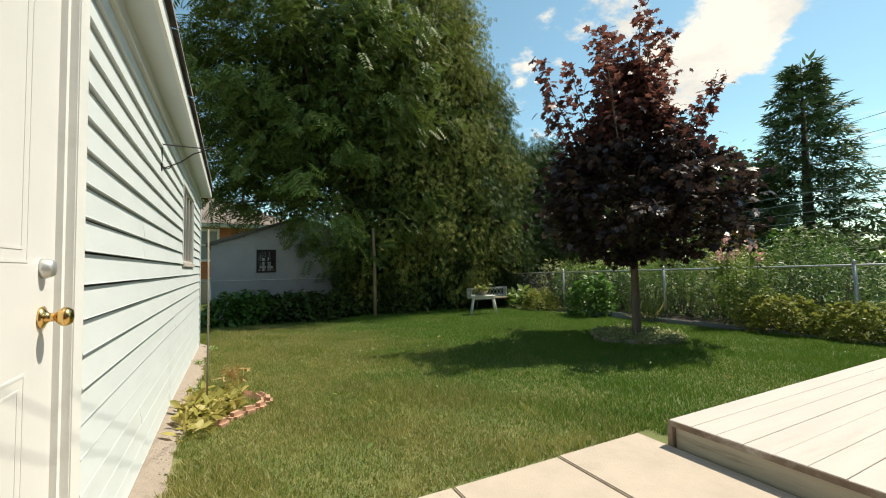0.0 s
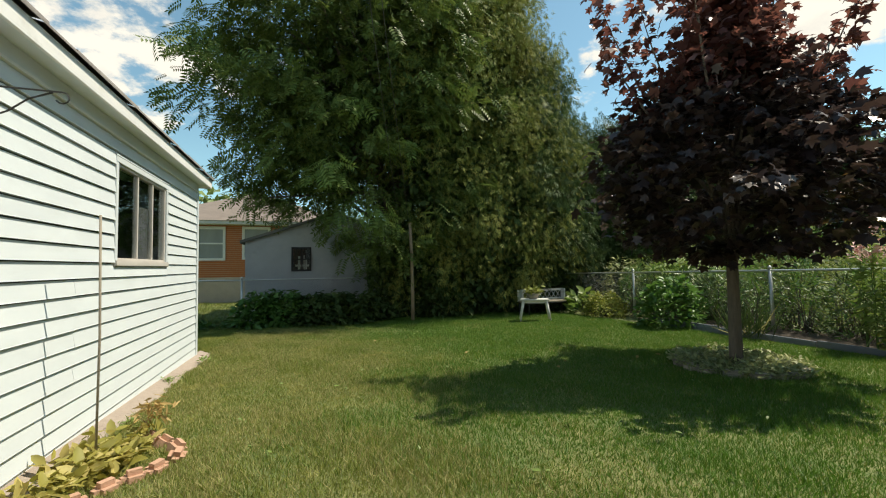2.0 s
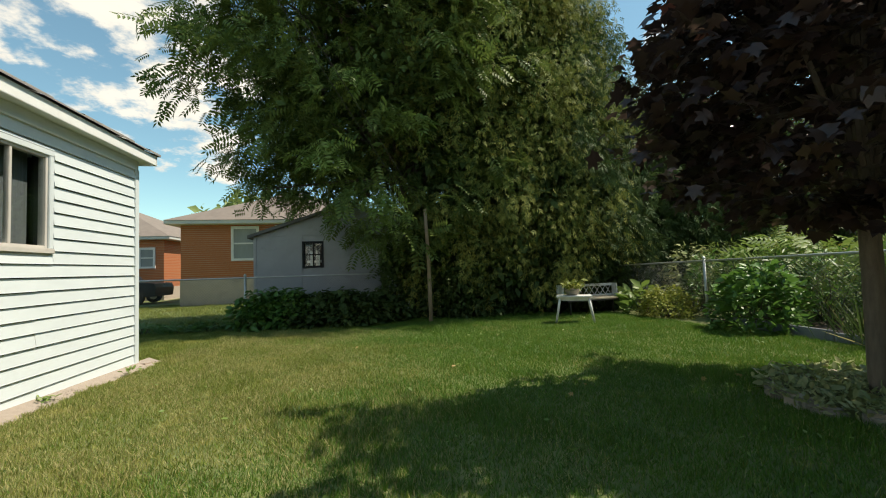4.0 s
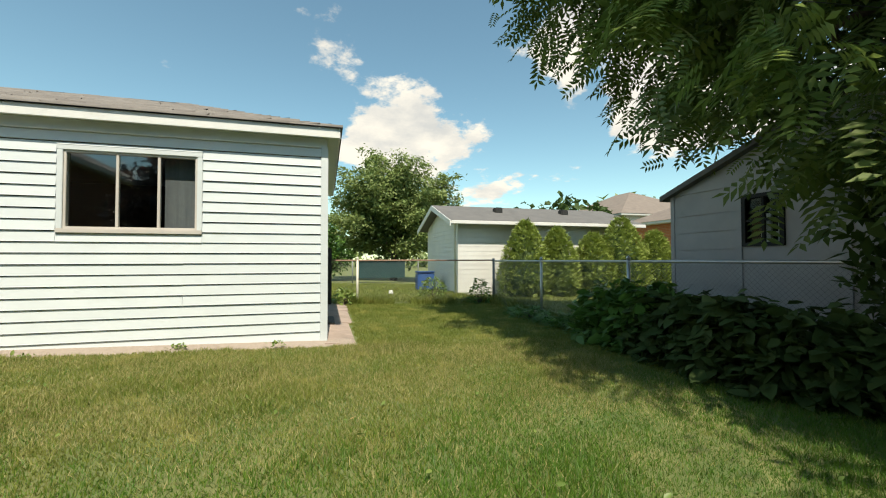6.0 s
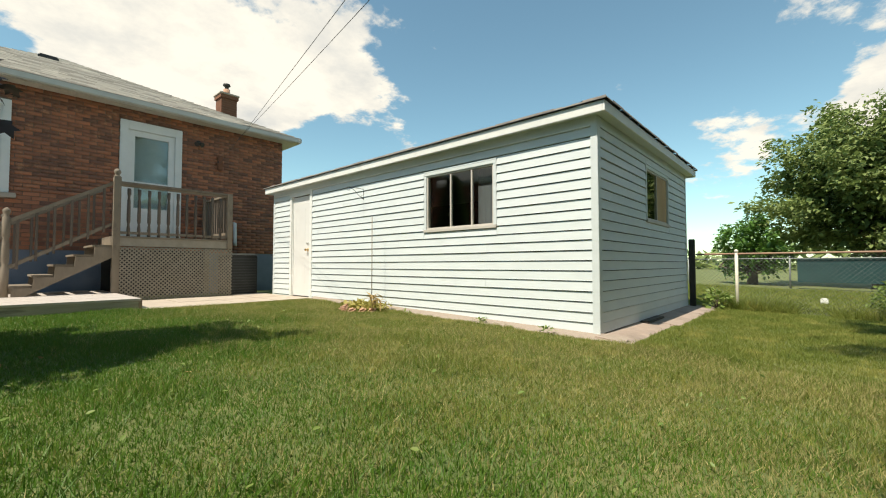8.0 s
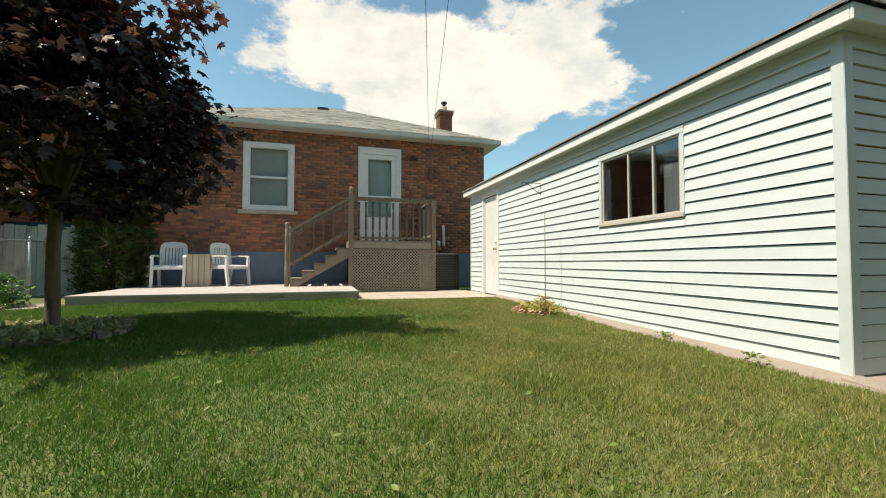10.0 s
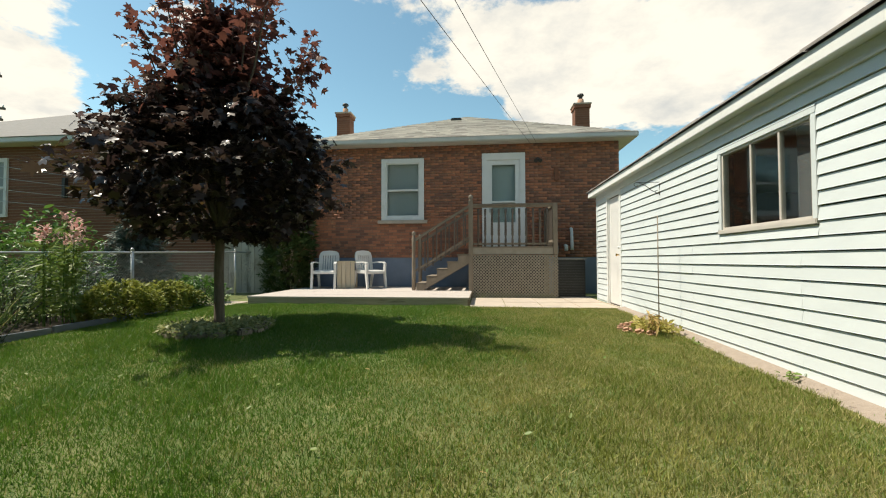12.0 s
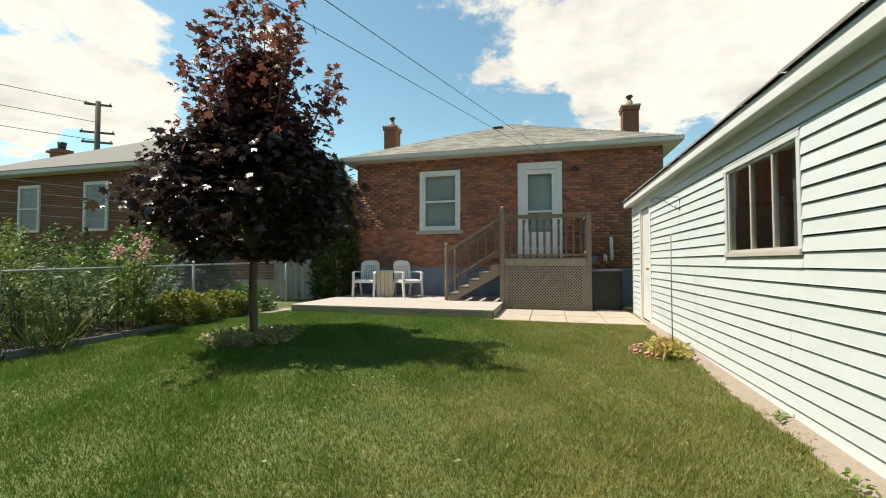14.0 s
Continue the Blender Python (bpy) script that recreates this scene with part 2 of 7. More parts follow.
M = {
    "lawn": material("lawn_soil", (0.10, 0.145, 0.04), (0.19, 0.19, 0.068), 2.2, 0.95, 0.6, 90, dirt=(0.28, 0.26, 0.10), amount=0.3, dirt_scale=2.6),
    "grass": material("grass_blades", (0.125, 0.19, 0.028), (0.275, 0.285, 0.07), 2.2, 0.55, 0, vary=0.6, spec=0.35, dirt=(0.44, 0.40, 0.12), amount=0.38, dirt_scale=3.0, translucent=0.35),
    "grass_lush": material("lush_grass_blades", (0.058, 0.16, 0.013), (0.14, 0.245, 0.032), 2.2, 0.5, 0, vary=0.6, spec=0.4, dirt=(0.36, 0.35, 0.10), amount=0.2, dirt_scale=3.0, translucent=0.35),
    "straw": material("straw_blades", (0.48, 0.41, 0.19), (0.34, 0.33, 0.13), 3, 0.7, 0, vary=0.7, spec=0.3, translucent=0.3),
    "siding": material("siding_paint", (0.665, 0.715, 0.725), (0.61, 0.66, 0.675), 2.5, 0.45, 0.06, 35, stretch=(1, 1, 3), dirt=(0.58, 0.63, 0.63), amount=0.25, dirt_scale=2.0),
    # black for the lap shadow lines, seen only between siding boards
    "lap_shade": material("black_lap_shade", (0.05, 0.052, 0.055), (0.035, 0.036, 0.04), 6, 0.95, 0.2, 40),
    "trim": material("white_trim_paint", (0.80, 0.80, 0.78), (0.72, 0.73, 0.71), 4, 0.5, 0.08, 45, dirt=(0.60, 0.60, 0.56), amount=0.25, dirt_scale=3),
    "door": material("garage_door_paint", (0.74, 0.735, 0.72), (0.69, 0.685, 0.67), 3, 0.45, 0.05, 30),
    "shingle_old": material("weathered_shingle", (0.27, 0.25, 0.23), (0.17, 0.155, 0.145), 9, 0.95, 0.6, 120, vary=0.5),
    "shingle": material("house_shingle", (0.58, 0.53, 0.455), (0.26, 0.235, 0.205), 7, 0.95, 0.6, 120, vary=0.85),
    "shingle_far": material("brown_shingle", (0.235, 0.19, 0.16), (0.185, 0.15, 0.125), 3, 0.95, 0.4, 60),
    "shingle_grey": material("grey_shingle", (0.160, 0.152, 0.144), (0.120, 0.116, 0.112), 3, 0.95, 0.4, 60),
    "brick": material("house_brick", (0.52, 0.205, 0.11), (0.17, 0.09, 0.068), 14, 0.85, 0.5, 90, vary=0.8, dirt=(0.62, 0.31, 0.17), amount=0.34, dirt_scale=6),
    "mortar": material("mortar", (0.27, 0.19, 0.14), (0.20, 0.145, 0.11), 10, 0.95, 0.4, 90),
    "brick_far": material("neighbour_brick", (0.50, 0.18, 0.075), (0.42, 0.145, 0.06), 8, 0.9, 0.3, 60, vary=0.4),
    "brick_near": material("brown_brick", (0.24, 0.10, 0.055), (0.17, 0.07, 0.04), 10, 0.9, 0.4, 70, vary=0.5),
    "base_paint": material("blue_grey_foundation", (0.20, 0.245, 0.315), (0.165, 0.205, 0.265), 4, 0.75, 0.3, 40),
    "concrete": material("concrete", (0.52, 0.435, 0.355), (0.44, 0.37, 0.305), 5, 0.9, 0.35, 90, dirt=(0.34, 0.285, 0.235), amount=0.35, dirt_scale=2.2),
    "gravel": material("gravel", (0.41, 0.335, 0.275), (0.28, 0.23, 0.19), 25, 0.95, 0.9, 70, vary=0.5),
    "pad": material("worn_concrete_pad", (0.44, 0.34, 0.28), (0.34, 0.27, 0.23), 5, 0.95, 0.4, 50, dirt=(0.22, 0.18, 0.15), amount=0.4, dirt_scale=1.7),
    "deck": material("pale_deck_paint", (0.58, 0.515, 0.47), (0.49, 0.435, 0.40), 5, 0.7, 0.2, 50, stretch=(0.3, 2, 2), vary=0.3, dirt=(0.40, 0.36, 0.32), amount=0.3, dirt_scale=2),
    "deck_edge": material("weathered_deck_edge", (0.468, 0.429, 0.338), (0.338, 0.305, 0.240), 5, 0.85, 0.3, 60, stretch=(0.4, 0.4, 4), dirt=(0.12, 0.10, 0.08), amount=0.25, dirt_scale=4),
    "wood": material("weathered_porch_wood", (0.27, 0.222, 0.168), (0.165, 0.132, 0.10), 7, 0.85, 0.35, 60, stretch=(1, 1, 0.4), vary=0.5, dirt=(0.10, 0.078, 0.06), amount=0.35, dirt_scale=6),
    "wood_dark": material("dark_weathered_wood", (0.16, 0.125, 0.098), (0.10, 0.08, 0.065), 9, 0.85, 0.35, 60, stretch=(1, 1, 0.3), vary=0.6),
    "lattice": material("lattice_wood", (0.350, 0.315, 0.263), (0.254, 0.227, 0.184), 9, 0.85, 0.3, 60, vary=0.4),
    "pole": material("old_pole_wood", (0.37, 0.275, 0.185), (0.25, 0.185, 0.125), 5, 0.9, 0.5, 40, stretch=(6, 6, 0.6)),
    "nosing": material("chipped_brown_edge", (0.15, 0.105, 0.075), (0.24, 0.18, 0.13), 12, 0.85, 0.4, 60, stretch=(1, 1, 1), dirt=(0.50, 0.46, 0.40), amount=0.45, dirt_scale=5),
    # near-black standing for shade in unlit spaces; shed window frame shares it
    "void": material("unlit_space_and_dark_frame", (0.03, 0.032, 0.034), (0.02, 0.02, 0.022), 3, 0.9, 0.1, 10),
    "ply": material("plywood", (0.55, 0.36, 0.18), (0.44, 0.28, 0.14), 3, 0.8, 0.1, 30, stretch=(1, 1, 0.3)),
    "glass": glass("window_glass"),
    "blind": material("pale_blind", (0.56, 0.58, 0.56), (0.46, 0.48, 0.465), 3, 0.8, 0.1, 30, stretch=(1, 1, 0.2)),
    # grey that lightens one garage pane from behind
    "curtain": material("grey_pane_backing", (0.16, 0.165, 0.17), (0.10, 0.105, 0.11), 5, 0.9, 0.1, 30, stretch=(1, 8, 0.2)),
    "sash": material("grey_sash", (0.60, 0.56, 0.51), (0.50, 0.47, 0.43), 4, 0.5, 0.1, 40),
    "brass": material("brass", (0.75, 0.50, 0.20), (0.66, 0.42, 0.16), 6, 0.22, 0.03, 30, metal=1),
    "steel": material("galvanised_steel", (0.62, 0.63, 0.62), (0.50, 0.51, 0.50), 12, 0.42, 0.1, 60, metal=0.75),
    "steel_dark": material("dull_fence_steel", (0.26, 0.27, 0.27), (0.19, 0.20, 0.20), 12, 0.55, 0.1, 60, metal=0.5),
    "rust": material("rusted_rail", (0.40, 0.24, 0.16), (0.30, 0.20, 0.15), 7, 0.8, 0.3, 60, metal=0.2),
    "white_post": material("cream_post_paint", (0.78, 0.74, 0.62), (0.66, 0.62, 0.52), 9, 0.6, 0.2, 50),
    "iron": material("black_iron", (0.035, 0.035, 0.035), (0.055, 0.05, 0.045), 12, 0.5, 0.2, 60, metal=0.4),
    "plastic": material("white_plastic", (0.78, 0.77, 0.74), (0.70, 0.69, 0.66), 4, 0.35, 0.03, 20),
    "pine": material("pine_boards", (0.62, 0.54, 0.40), (0.52, 0.44, 0.32), 5, 0.7, 0.15, 40, stretch=(3, 3, 0.4), vary=0.5),
    "ac": material("dark_ac_paint", (0.022, 0.025, 0.025), (0.015, 0.017, 0.017), 6, 0.5, 0.1, 40),
    "ac_fin": material("grey_ac_louvre", (0.04, 0.046, 0.048), (0.03, 0.034, 0.036), 6, 0.5, 0.1, 40),
    "terracotta": material("edging_brick", (0.52, 0.31, 0.21), (0.42, 0.24, 0.16), 9, 0.9, 0.5, 60, vary=0.4),
    "stone": material("pale_stone", (0.36, 0.31, 0.24), (0.23, 0.2, 0.155), 9, 0.9, 0.5, 60, vary=0.5),
    "bench": material("chipped_white_paint", (0.72, 0.71, 0.67), (0.60, 0.59, 0.55), 6, 0.6, 0.2, 50, dirt=(0.40, 0.35, 0.28), amount=0.3, dirt_scale=6),
    "bench_wood": material("pale_bench_seat", (0.60, 0.50, 0.36), (0.50, 0.41, 0.30), 6, 0.7, 0.2, 50),
    "bark": material("bark", (0.135, 0.105, 0.08), (0.075, 0.058, 0.045), 9, 0.95, 0.9, 40, stretch=(4, 4, 0.8)),
    "bark_maple": material("maple_bark", (0.19, 0.155, 0.115), (0.12, 0.095, 0.07), 9, 0.9, 0.7, 50, stretch=(4, 4, 0.8)),
    "leaf_walnut": material("walnut_leaf", (0.08, 0.135, 0.032), (0.175, 0.222, 0.052), 2, 0.5, 0, vary=0.7, spec=0.28, translucent=0.3),
    "leaf_cedar": material("cedar_spray", (0.12, 0.17, 0.044), (0.32, 0.305, 0.075), 1.2, 0.65, 0, vary=0.5, spec=0.15, translucent=0.2),
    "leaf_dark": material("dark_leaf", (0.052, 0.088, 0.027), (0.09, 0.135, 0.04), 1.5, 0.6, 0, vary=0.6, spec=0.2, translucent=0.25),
    "leaf_bush": material("bush_leaf", (0.070, 0.161, 0.031), (0.140, 0.266, 0.049), 2.5, 0.42, 0, vary=0.7, spec=0.5, translucent=0.3),
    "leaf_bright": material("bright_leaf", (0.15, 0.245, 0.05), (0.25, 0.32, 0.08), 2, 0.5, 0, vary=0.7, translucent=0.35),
    "leaf_yellow": material("yellow_leaf", (0.27, 0.26, 0.048), (0.40, 0.35, 0.08), 3, 0.6, 0, vary=0.7, translucent=0.35),
    "leaf_lime": material("lime_leaf", (0.16, 0.21, 0.035), (0.34, 0.34, 0.075), 4, 0.55, 0, vary=0.8, spec=0.3, translucent=0.35),
    "leaf_straw": material("yellowed_leaf", (0.60, 0.49, 0.17), (0.38, 0.36, 0.10), 5, 0.55, 0, vary=0.8, translucent=0.35),
    "leaf_pale": material("variegated_leaf", (0.42, 0.42, 0.19), (0.19, 0.25, 0.09), 5, 0.5, 0, vary=0.8, translucent=0.3),
    "leaf_maple": material("purple_maple_leaf", (0.034, 0.021, 0.023), (0.075, 0.048, 0.034), 1.5, 0.33, 0, vary=0.7, spec=0.6, translucent=0.35),
    "leaf_maple_bronze": material("bronze_maple_leaf", (0.13, 0.075, 0.025), (0.07, 0.065, 0.022), 2, 0.35, 0, vary=0.8, spec=0.5, translucent=0.35),
    "leaf_maple_top": material("red_maple_leaf", (0.12, 0.045, 0.040), (0.215, 0.085, 0.058), 2, 0.4, 0, vary=0.8, spec=0.5, translucent=0.5),
    "leaf_far": material("distant_leaf", (0.165, 0.235, 0.07), (0.26, 0.31, 0.10), 0.7, 0.6, 0, vary=0.5, translucent=0.3),
    "leaf_thuja": material("thuja_leaf", (0.20, 0.275, 0.05), (0.30, 0.355, 0.08), 2, 0.65, 0, vary=0.6, translucent=0.2),
    "leaf_spruce": material("blue_spruce_needle", (0.08, 0.125, 0.105), (0.13, 0.175, 0.15), 2, 0.6, 0, vary=0.6, translucent=0.1),
    "leaf_conifer": material("conifer_needle", (0.08, 0.135, 0.058), (0.135, 0.19, 0.075), 1, 0.65, 0, vary=0.6, translucent=0.15),
    "dry": material("dried_leaf", (0.42, 0.27, 0.09), (0.55, 0.40, 0.17), 6, 0.7, 0, vary=0.8, translucent=0.3),
    "flower": material("pink_petal", (0.80, 0.42, 0.40), (0.85, 0.60, 0.54), 8, 0.6, 0, vary=0.8, translucent=0.3),
    "mesh_teal": material("teal_windscreen", (0.008, 0.042, 0.046), (0.013, 0.06, 0.06), 4, 0.8, 0.1, 40),
    "bin": material("blue_plastic", (0.03, 0.10, 0.30), (0.03, 0.08, 0.24), 4, 0.5, 0.05, 40),
    "car": material("dark_car_paint", (0.02, 0.025, 0.03), (0.03, 0.033, 0.038), 4, 0.25, 0, metal=0.3),
    "rubber": material("tyre_rubber", (0.02, 0.02, 0.02), (0.03, 0.03, 0.03), 8, 0.8, 0.1, 40),
    "shed": material("grey_shed_paint", (0.44, 0.44, 0.45), (0.37, 0.37, 0.385), 2.5, 0.8, 0.15, 40, dirt=(0.30, 0.30, 0.30), amount=0.3, dirt_scale=1.5),
    "white_far": material("white_siding_paint", (0.76, 0.75, 0.72), (0.68, 0.67, 0.65), 2.5, 0.6, 0.1, 30),
    "whitewash": material("flaking_whitewash", (0.60, 0.58, 0.50), (0.48, 0.46, 0.38), 5, 0.9, 0.4, 40, vary=0.5, stretch=(1, 1, 0.4), dirt=(0.17, 0.16, 0.11), amount=0.45, dirt_scale=5),
    "pointing": material("pale_mortar", (0.48, 0.39, 0.31), (0.40, 0.32, 0.25), 9, 0.95, 0.3, 60),
    "blind_grey": material("grey_blind", (0.30, 0.32, 0.31), (0.23, 0.245, 0.24), 3, 0.5, 0.1, 30, stretch=(1, 1, 0.2)),
    "gutter": material("cream_gutter", (0.62, 0.61, 0.56), (0.54, 0.53, 0.49), 3, 0.5, 0.05, 30),
    "soil": material("dark_soil", (0.06, 0.045, 0.032), (0.10, 0.075, 0.05), 8, 0.95, 0.8, 50),
    "edging": material("blue_grey_edging", (0.20, 0.22, 0.25), (0.14, 0.155, 0.175), 5, 0.85, 0.3, 40, stretch=(1, 0.3, 3)),
    "cable": material("black_cable", (0.03, 0.03, 0.03), (0.045, 0.045, 0.045), 9, 0.6, 0),
    "util": material("utility_pole_wood", (0.13, 0.105, 0.085), (0.09, 0.07, 0.06), 5, 0.9, 0.4, 40),
}


# ---- building helpers ----
def part(name, bm, mat, parent=None, label=""):
    """Links a bmesh as one mesh object, under a thing or a part if one is given."""
    me = bpy.data.meshes.new(name)
    for v in bm.verts:
        v.co *= SCALE
    bm.to_mesh(me)
    bm.free()
    me.materials.append(M[mat])
    ob = new(name, me)
    ob.parent = parent
    if label:
        ob["label"] = label
    return ob


def put(ob, x, y, z, rz=0):
    """Sets a thing down at a place of the plan."""
    ob.matrix_basis = pose(x * SCALE, y * SCALE, z * SCALE, 0, 0, rz)
    return ob


def thing(name, x=0, y=0, z=0, rz=0, label="", category="", group="", kind=""):
    ob = new(name)
    ob.empty_display_size = 0.1
    put(ob, x, y, z, rz)
    return tagged(ob, label, category, group, kind)


def solo(name, bm, mat, label="", category="", kind="", group=""):
    return tagged(part(name, bm, mat), label, category, group, kind)


def box(bm, x0, x1, y0, y1, z0, z1):
    vs = [bm.verts.new(c) for c in ((x0, y0, z0), (x1, y0, z0), (x1, y1, z0), (x0, y1, z0), (x0, y0, z1), (x1, y0, z1), (x1, y1, z1), (x0, y1, z1))]
    for f in ((3, 2, 1, 0), (4, 5, 6, 7), (0, 1, 5, 4), (1, 2, 6, 5), (2, 3, 7, 6), (3, 0, 4, 7)):
        bm.faces.new([vs[i] for i in f])
    return vs


def boxes(*args, bevel=0.0):
    bm = bmesh.new()
    for a in args:
        box(bm, *a)
    if bevel:
        bmesh.ops.bevel(bm, geom=bm.edges[:], offset=bevel, segments=2, affect="EDGES", clamp_overlap=True)
    return bm


def tube(bm, pts, radii, n=8, caps=True):
    """A tapered tube through the points."""
    rings = []
    pts = [Vector(p) for p in pts]
    if isinstance(radii, (int, float)):
        radii = [radii] * len(pts)
    for i, p in enumerate(pts):
        d = (pts[min(i + 1, len(pts) - 1)] - pts[max(i - 1, 0)]).normalized()
        u = d.orthogonal().normalized() if i == 0 else (u - d * u.dot(d)).normalized()
        v = d.cross(u)
        rings.append([bm.verts.new(p + (u * math.cos(2 * math.pi * k / n) + v * math.sin(2 * math.pi * k / n)) * radii[i]) for k in range(n)])
    for a, b in zip(rings, rings[1:]):
        for k in range(n):
            bm.faces.new((a[k], a[(k + 1) % n], b[(k + 1) % n], b[k])).smooth = n > 5
    if caps:
        bm.faces.new(rings[0][::-1])
        bm.faces.new(rings[-1])
    return bm


def tubes(*runs, n=8):
    bm = bmesh.new()
    for pts, r in runs:
        tube(bm, pts, r, n)
    return bm


def prism(bm, outline, axis, a, b):
    """Extrudes a 2D outline along an axis: x (outline in y, z), y (x, z) or z (x, y)."""
    def at(p, t):
        return {"x": (t, p[0], p[1]), "y": (p[0], t, p[1]), "z": (p[0], p[1], t)}[axis]
    lo, hi = [bm.verts.new(at(p, a)) for p in outline], [bm.verts.new(at(p, b)) for p in outline]
    bm.faces.new(lo[::-1])
    bm.faces.new(hi)
    for k in range(len(outline)):
        bm.faces.new((lo[k], lo[(k + 1) % len(lo)], hi[(k + 1) % len(lo)], hi[k]))
    bmesh.ops.recalc_face_normals(bm, faces=bm.faces[:])
    return bm


def lathe(profile, n=14):
    bm = bmesh.new()
    tube(bm, [(0, 0, z) for r, z in profile], [max(r, 0.001) for r, z in profile], n)
    return bm


def wall_with(a0, a1, z0, z1, holes):
    """Rectangles of a wall from a0 to a1 and z0 to z1 round holes (a0, a1, z0, z1)."""
    holes = [(max(h[0], a0), min(h[1], a1), max(h[2], z0), min(h[3], z1)) for h in holes if h[2] < z1 and h[3] > z0 and h[0] < a1 and h[1] > a0]
    cuts = sorted({a0, a1, *[h[0] for h in holes], *[h[1] for h in holes]})
    out = []
    for p, q in zip(cuts, cuts[1:]):
        mid, z = (p + q) / 2, z0
        for h in sorted((h for h in holes if h[0] < mid < h[1]), key=lambda h: h[2]):
            if h[2] > z:
                out.append((p, q, z, h[2]))
            z = h[3]
        if z < z1:
            out.append((p, q, z, z1))
    return out


def mesh_of(name, v, f, mat, parent=None, smooth=False):
    """A mesh from arrays: vertices (n, 3), triangles (m, 3)."""
    me = bpy.data.meshes.new(name)
    v, f = np.asarray(v, np.float32) * np.float32(SCALE), np.asarray(f, np.int32)
    me.vertices.add(len(v))
    me.vertices.foreach_set("co", v.ravel())
    me.loops.add(f.size)
    me.loops.foreach_set("vertex_index", f.ravel())
    me.polygons.add(len(f))
    me.polygons.foreach_set("loop_start", np.arange(0, f.size, f.shape[1], dtype=np.int32))
    me.polygons.foreach_set("loop_total", np.full(len(f), f.shape[1], np.int32))
    me.update(calc_edges=True)
    me.materials.append(M[mat])
    ob = new(name, me)
    ob.parent = parent
    return ob


RNG = np.random.default_rng(7)


def turns(yaw, tilt, roll):
    """Rotation matrices: roll about the leaf's own length, then tilt up or down, then yaw."""
    cy, sy, ct, st, cr, sr = np.cos(yaw), np.sin(yaw), np.cos(tilt), np.sin(tilt), np.cos(roll), np.sin(roll)
    z, o = np.zeros_like(yaw), np.ones_like(yaw)
    rz = np.stack([cy, -sy, z, sy, cy, z, z, z, o], -1).reshape(-1, 3, 3)
    rx = np.stack([o, z, z, z, ct, -st, z, st, ct], -1).reshape(-1, 3, 3)
    ry = np.stack([cr, z, sr, z, o, z, -sr, z, cr], -1).reshape(-1, 3, 3)
    return rz @ rx @ ry


def scatter(name, leaf, pos, yaw, tilt, roll, size, mat, parent=None):
    """One mesh of many leaves: the leaf shape (verts, tris) set down at each place."""
    lv, lf = np.asarray(leaf[0], float), np.asarray(leaf[1], int)
    n = len(pos)
    v = np.einsum("nij,kj->nki", turns(yaw, tilt, roll), lv) * np.asarray(size).reshape(-1, 1, 1) + pos[:, None, :]
    f = lf[None] + (np.arange(n) * len(lv))[:, None, None]
    return mesh_of(name, v.reshape(-1, 3), f.reshape(-1, 3), mat, parent)


def leaflet(w=0.32, fold=0.08):
    return [(0, 0, 0), (-w / 2, 0.45, fold), (0, 1, 0), (w / 2, 0.45, fold)], [(0, 2, 1), (0, 3, 2)]


def merged(shapes):
    v, f = [], []
    for a, b in shapes:
        f += [tuple(i + len(v) for i in t) for t in b]
        v += list(a)
    return v, f


def placed(shape, yaw, size, y, droop=0.0):
    c, s = math.cos(yaw), math.sin(yaw)
    return [(size * (c * p[0] - s * p[1]), y + size * (s * p[0] + c * p[1]), size * p[2] - droop * size * abs(p[1]) - 0.25 * y * y) for p in shape[0]], shape[1]


PINNATE = merged([placed(leaflet(0.36), side * 1.15, 0.31, 0.12 + 0.14 * k, 0.25) for k in range(6) for side in (-1, 1)] + [placed(leaflet(0.36), 0, 0.28, 0.86)])
OVAL = ([(0, 0, 0), (-0.25, 0.35, 0.05), (-0.18, 0.75, 0.02), (0, 1, -0.06), (0.18, 0.75, 0.02), (0.25, 0.35, 0.05), (0, 0.5, -0.02)], [(0, 6, 1), (1, 6, 2), (2, 6, 3), (3, 6, 4), (4, 6, 5), (5, 6, 0)])
LANCE = leaflet(0.2, 0.04)
SPRAY = merged([placed(leaflet(0.26, 0.03), a, s, y, 0.2) for a, s, y in ((0, 0.6, 0.4), (0.7, 0.5, 0.15), (-0.7, 0.5, 0.2), (0.9, 0.4, 0.45), (-0.9, 0.4, 0.5))])
FINE_SPRAY = merged([placed(leaflet(0.19, 0.03), a, s, y, 0.2) for a, s, y in ((0, 0.6, 0.4), (0.7, 0.5, 0.15), (-0.7, 0.5, 0.2), (0.9, 0.4, 0.45), (-0.9, 0.4, 0.5))])
STAR = ([(0, 0.42, 0), (0, 0, 0), (-0.22, 0.08, 0.02), (-0.5, 0.12, -0.08), (-0.3, 0.36, 0.03), (-0.52, 0.68, -0.06), (-0.2, 0.66, 0.02), (0, 1.0, -0.08), (0.2, 0.66, 0.02), (0.52, 0.68, -0.06), (0.3, 0.36, 0.03), (0.5, 0.12, -0.08), (0.22, 0.08, 0.02)],
        [(0, k + 1, k) for k in range(1, 12)] + [(0, 1, 12)])


def clumps(n, per, spread, centre, radii, shell=0.45, low=-1.0, keep=None):
    """Places for leaves: n clumps in an ellipsoid, more of them near its skin; keep(p) can cut the crown's outline."""
    out = []
    while len(out) < n:
        d = RNG.normal(size=3)
        d /= np.linalg.norm(d)
        if d[2] < low:
            continue
        p = np.array(centre) + d * np.array(radii) * RNG.random() ** shell
        if keep is None or keep(p):
            out.append(p)
    c = np.array(out)
    return c, (c[:, None, :] + RNG.normal(size=(n, per, 3)) * spread).reshape(-1, 3)


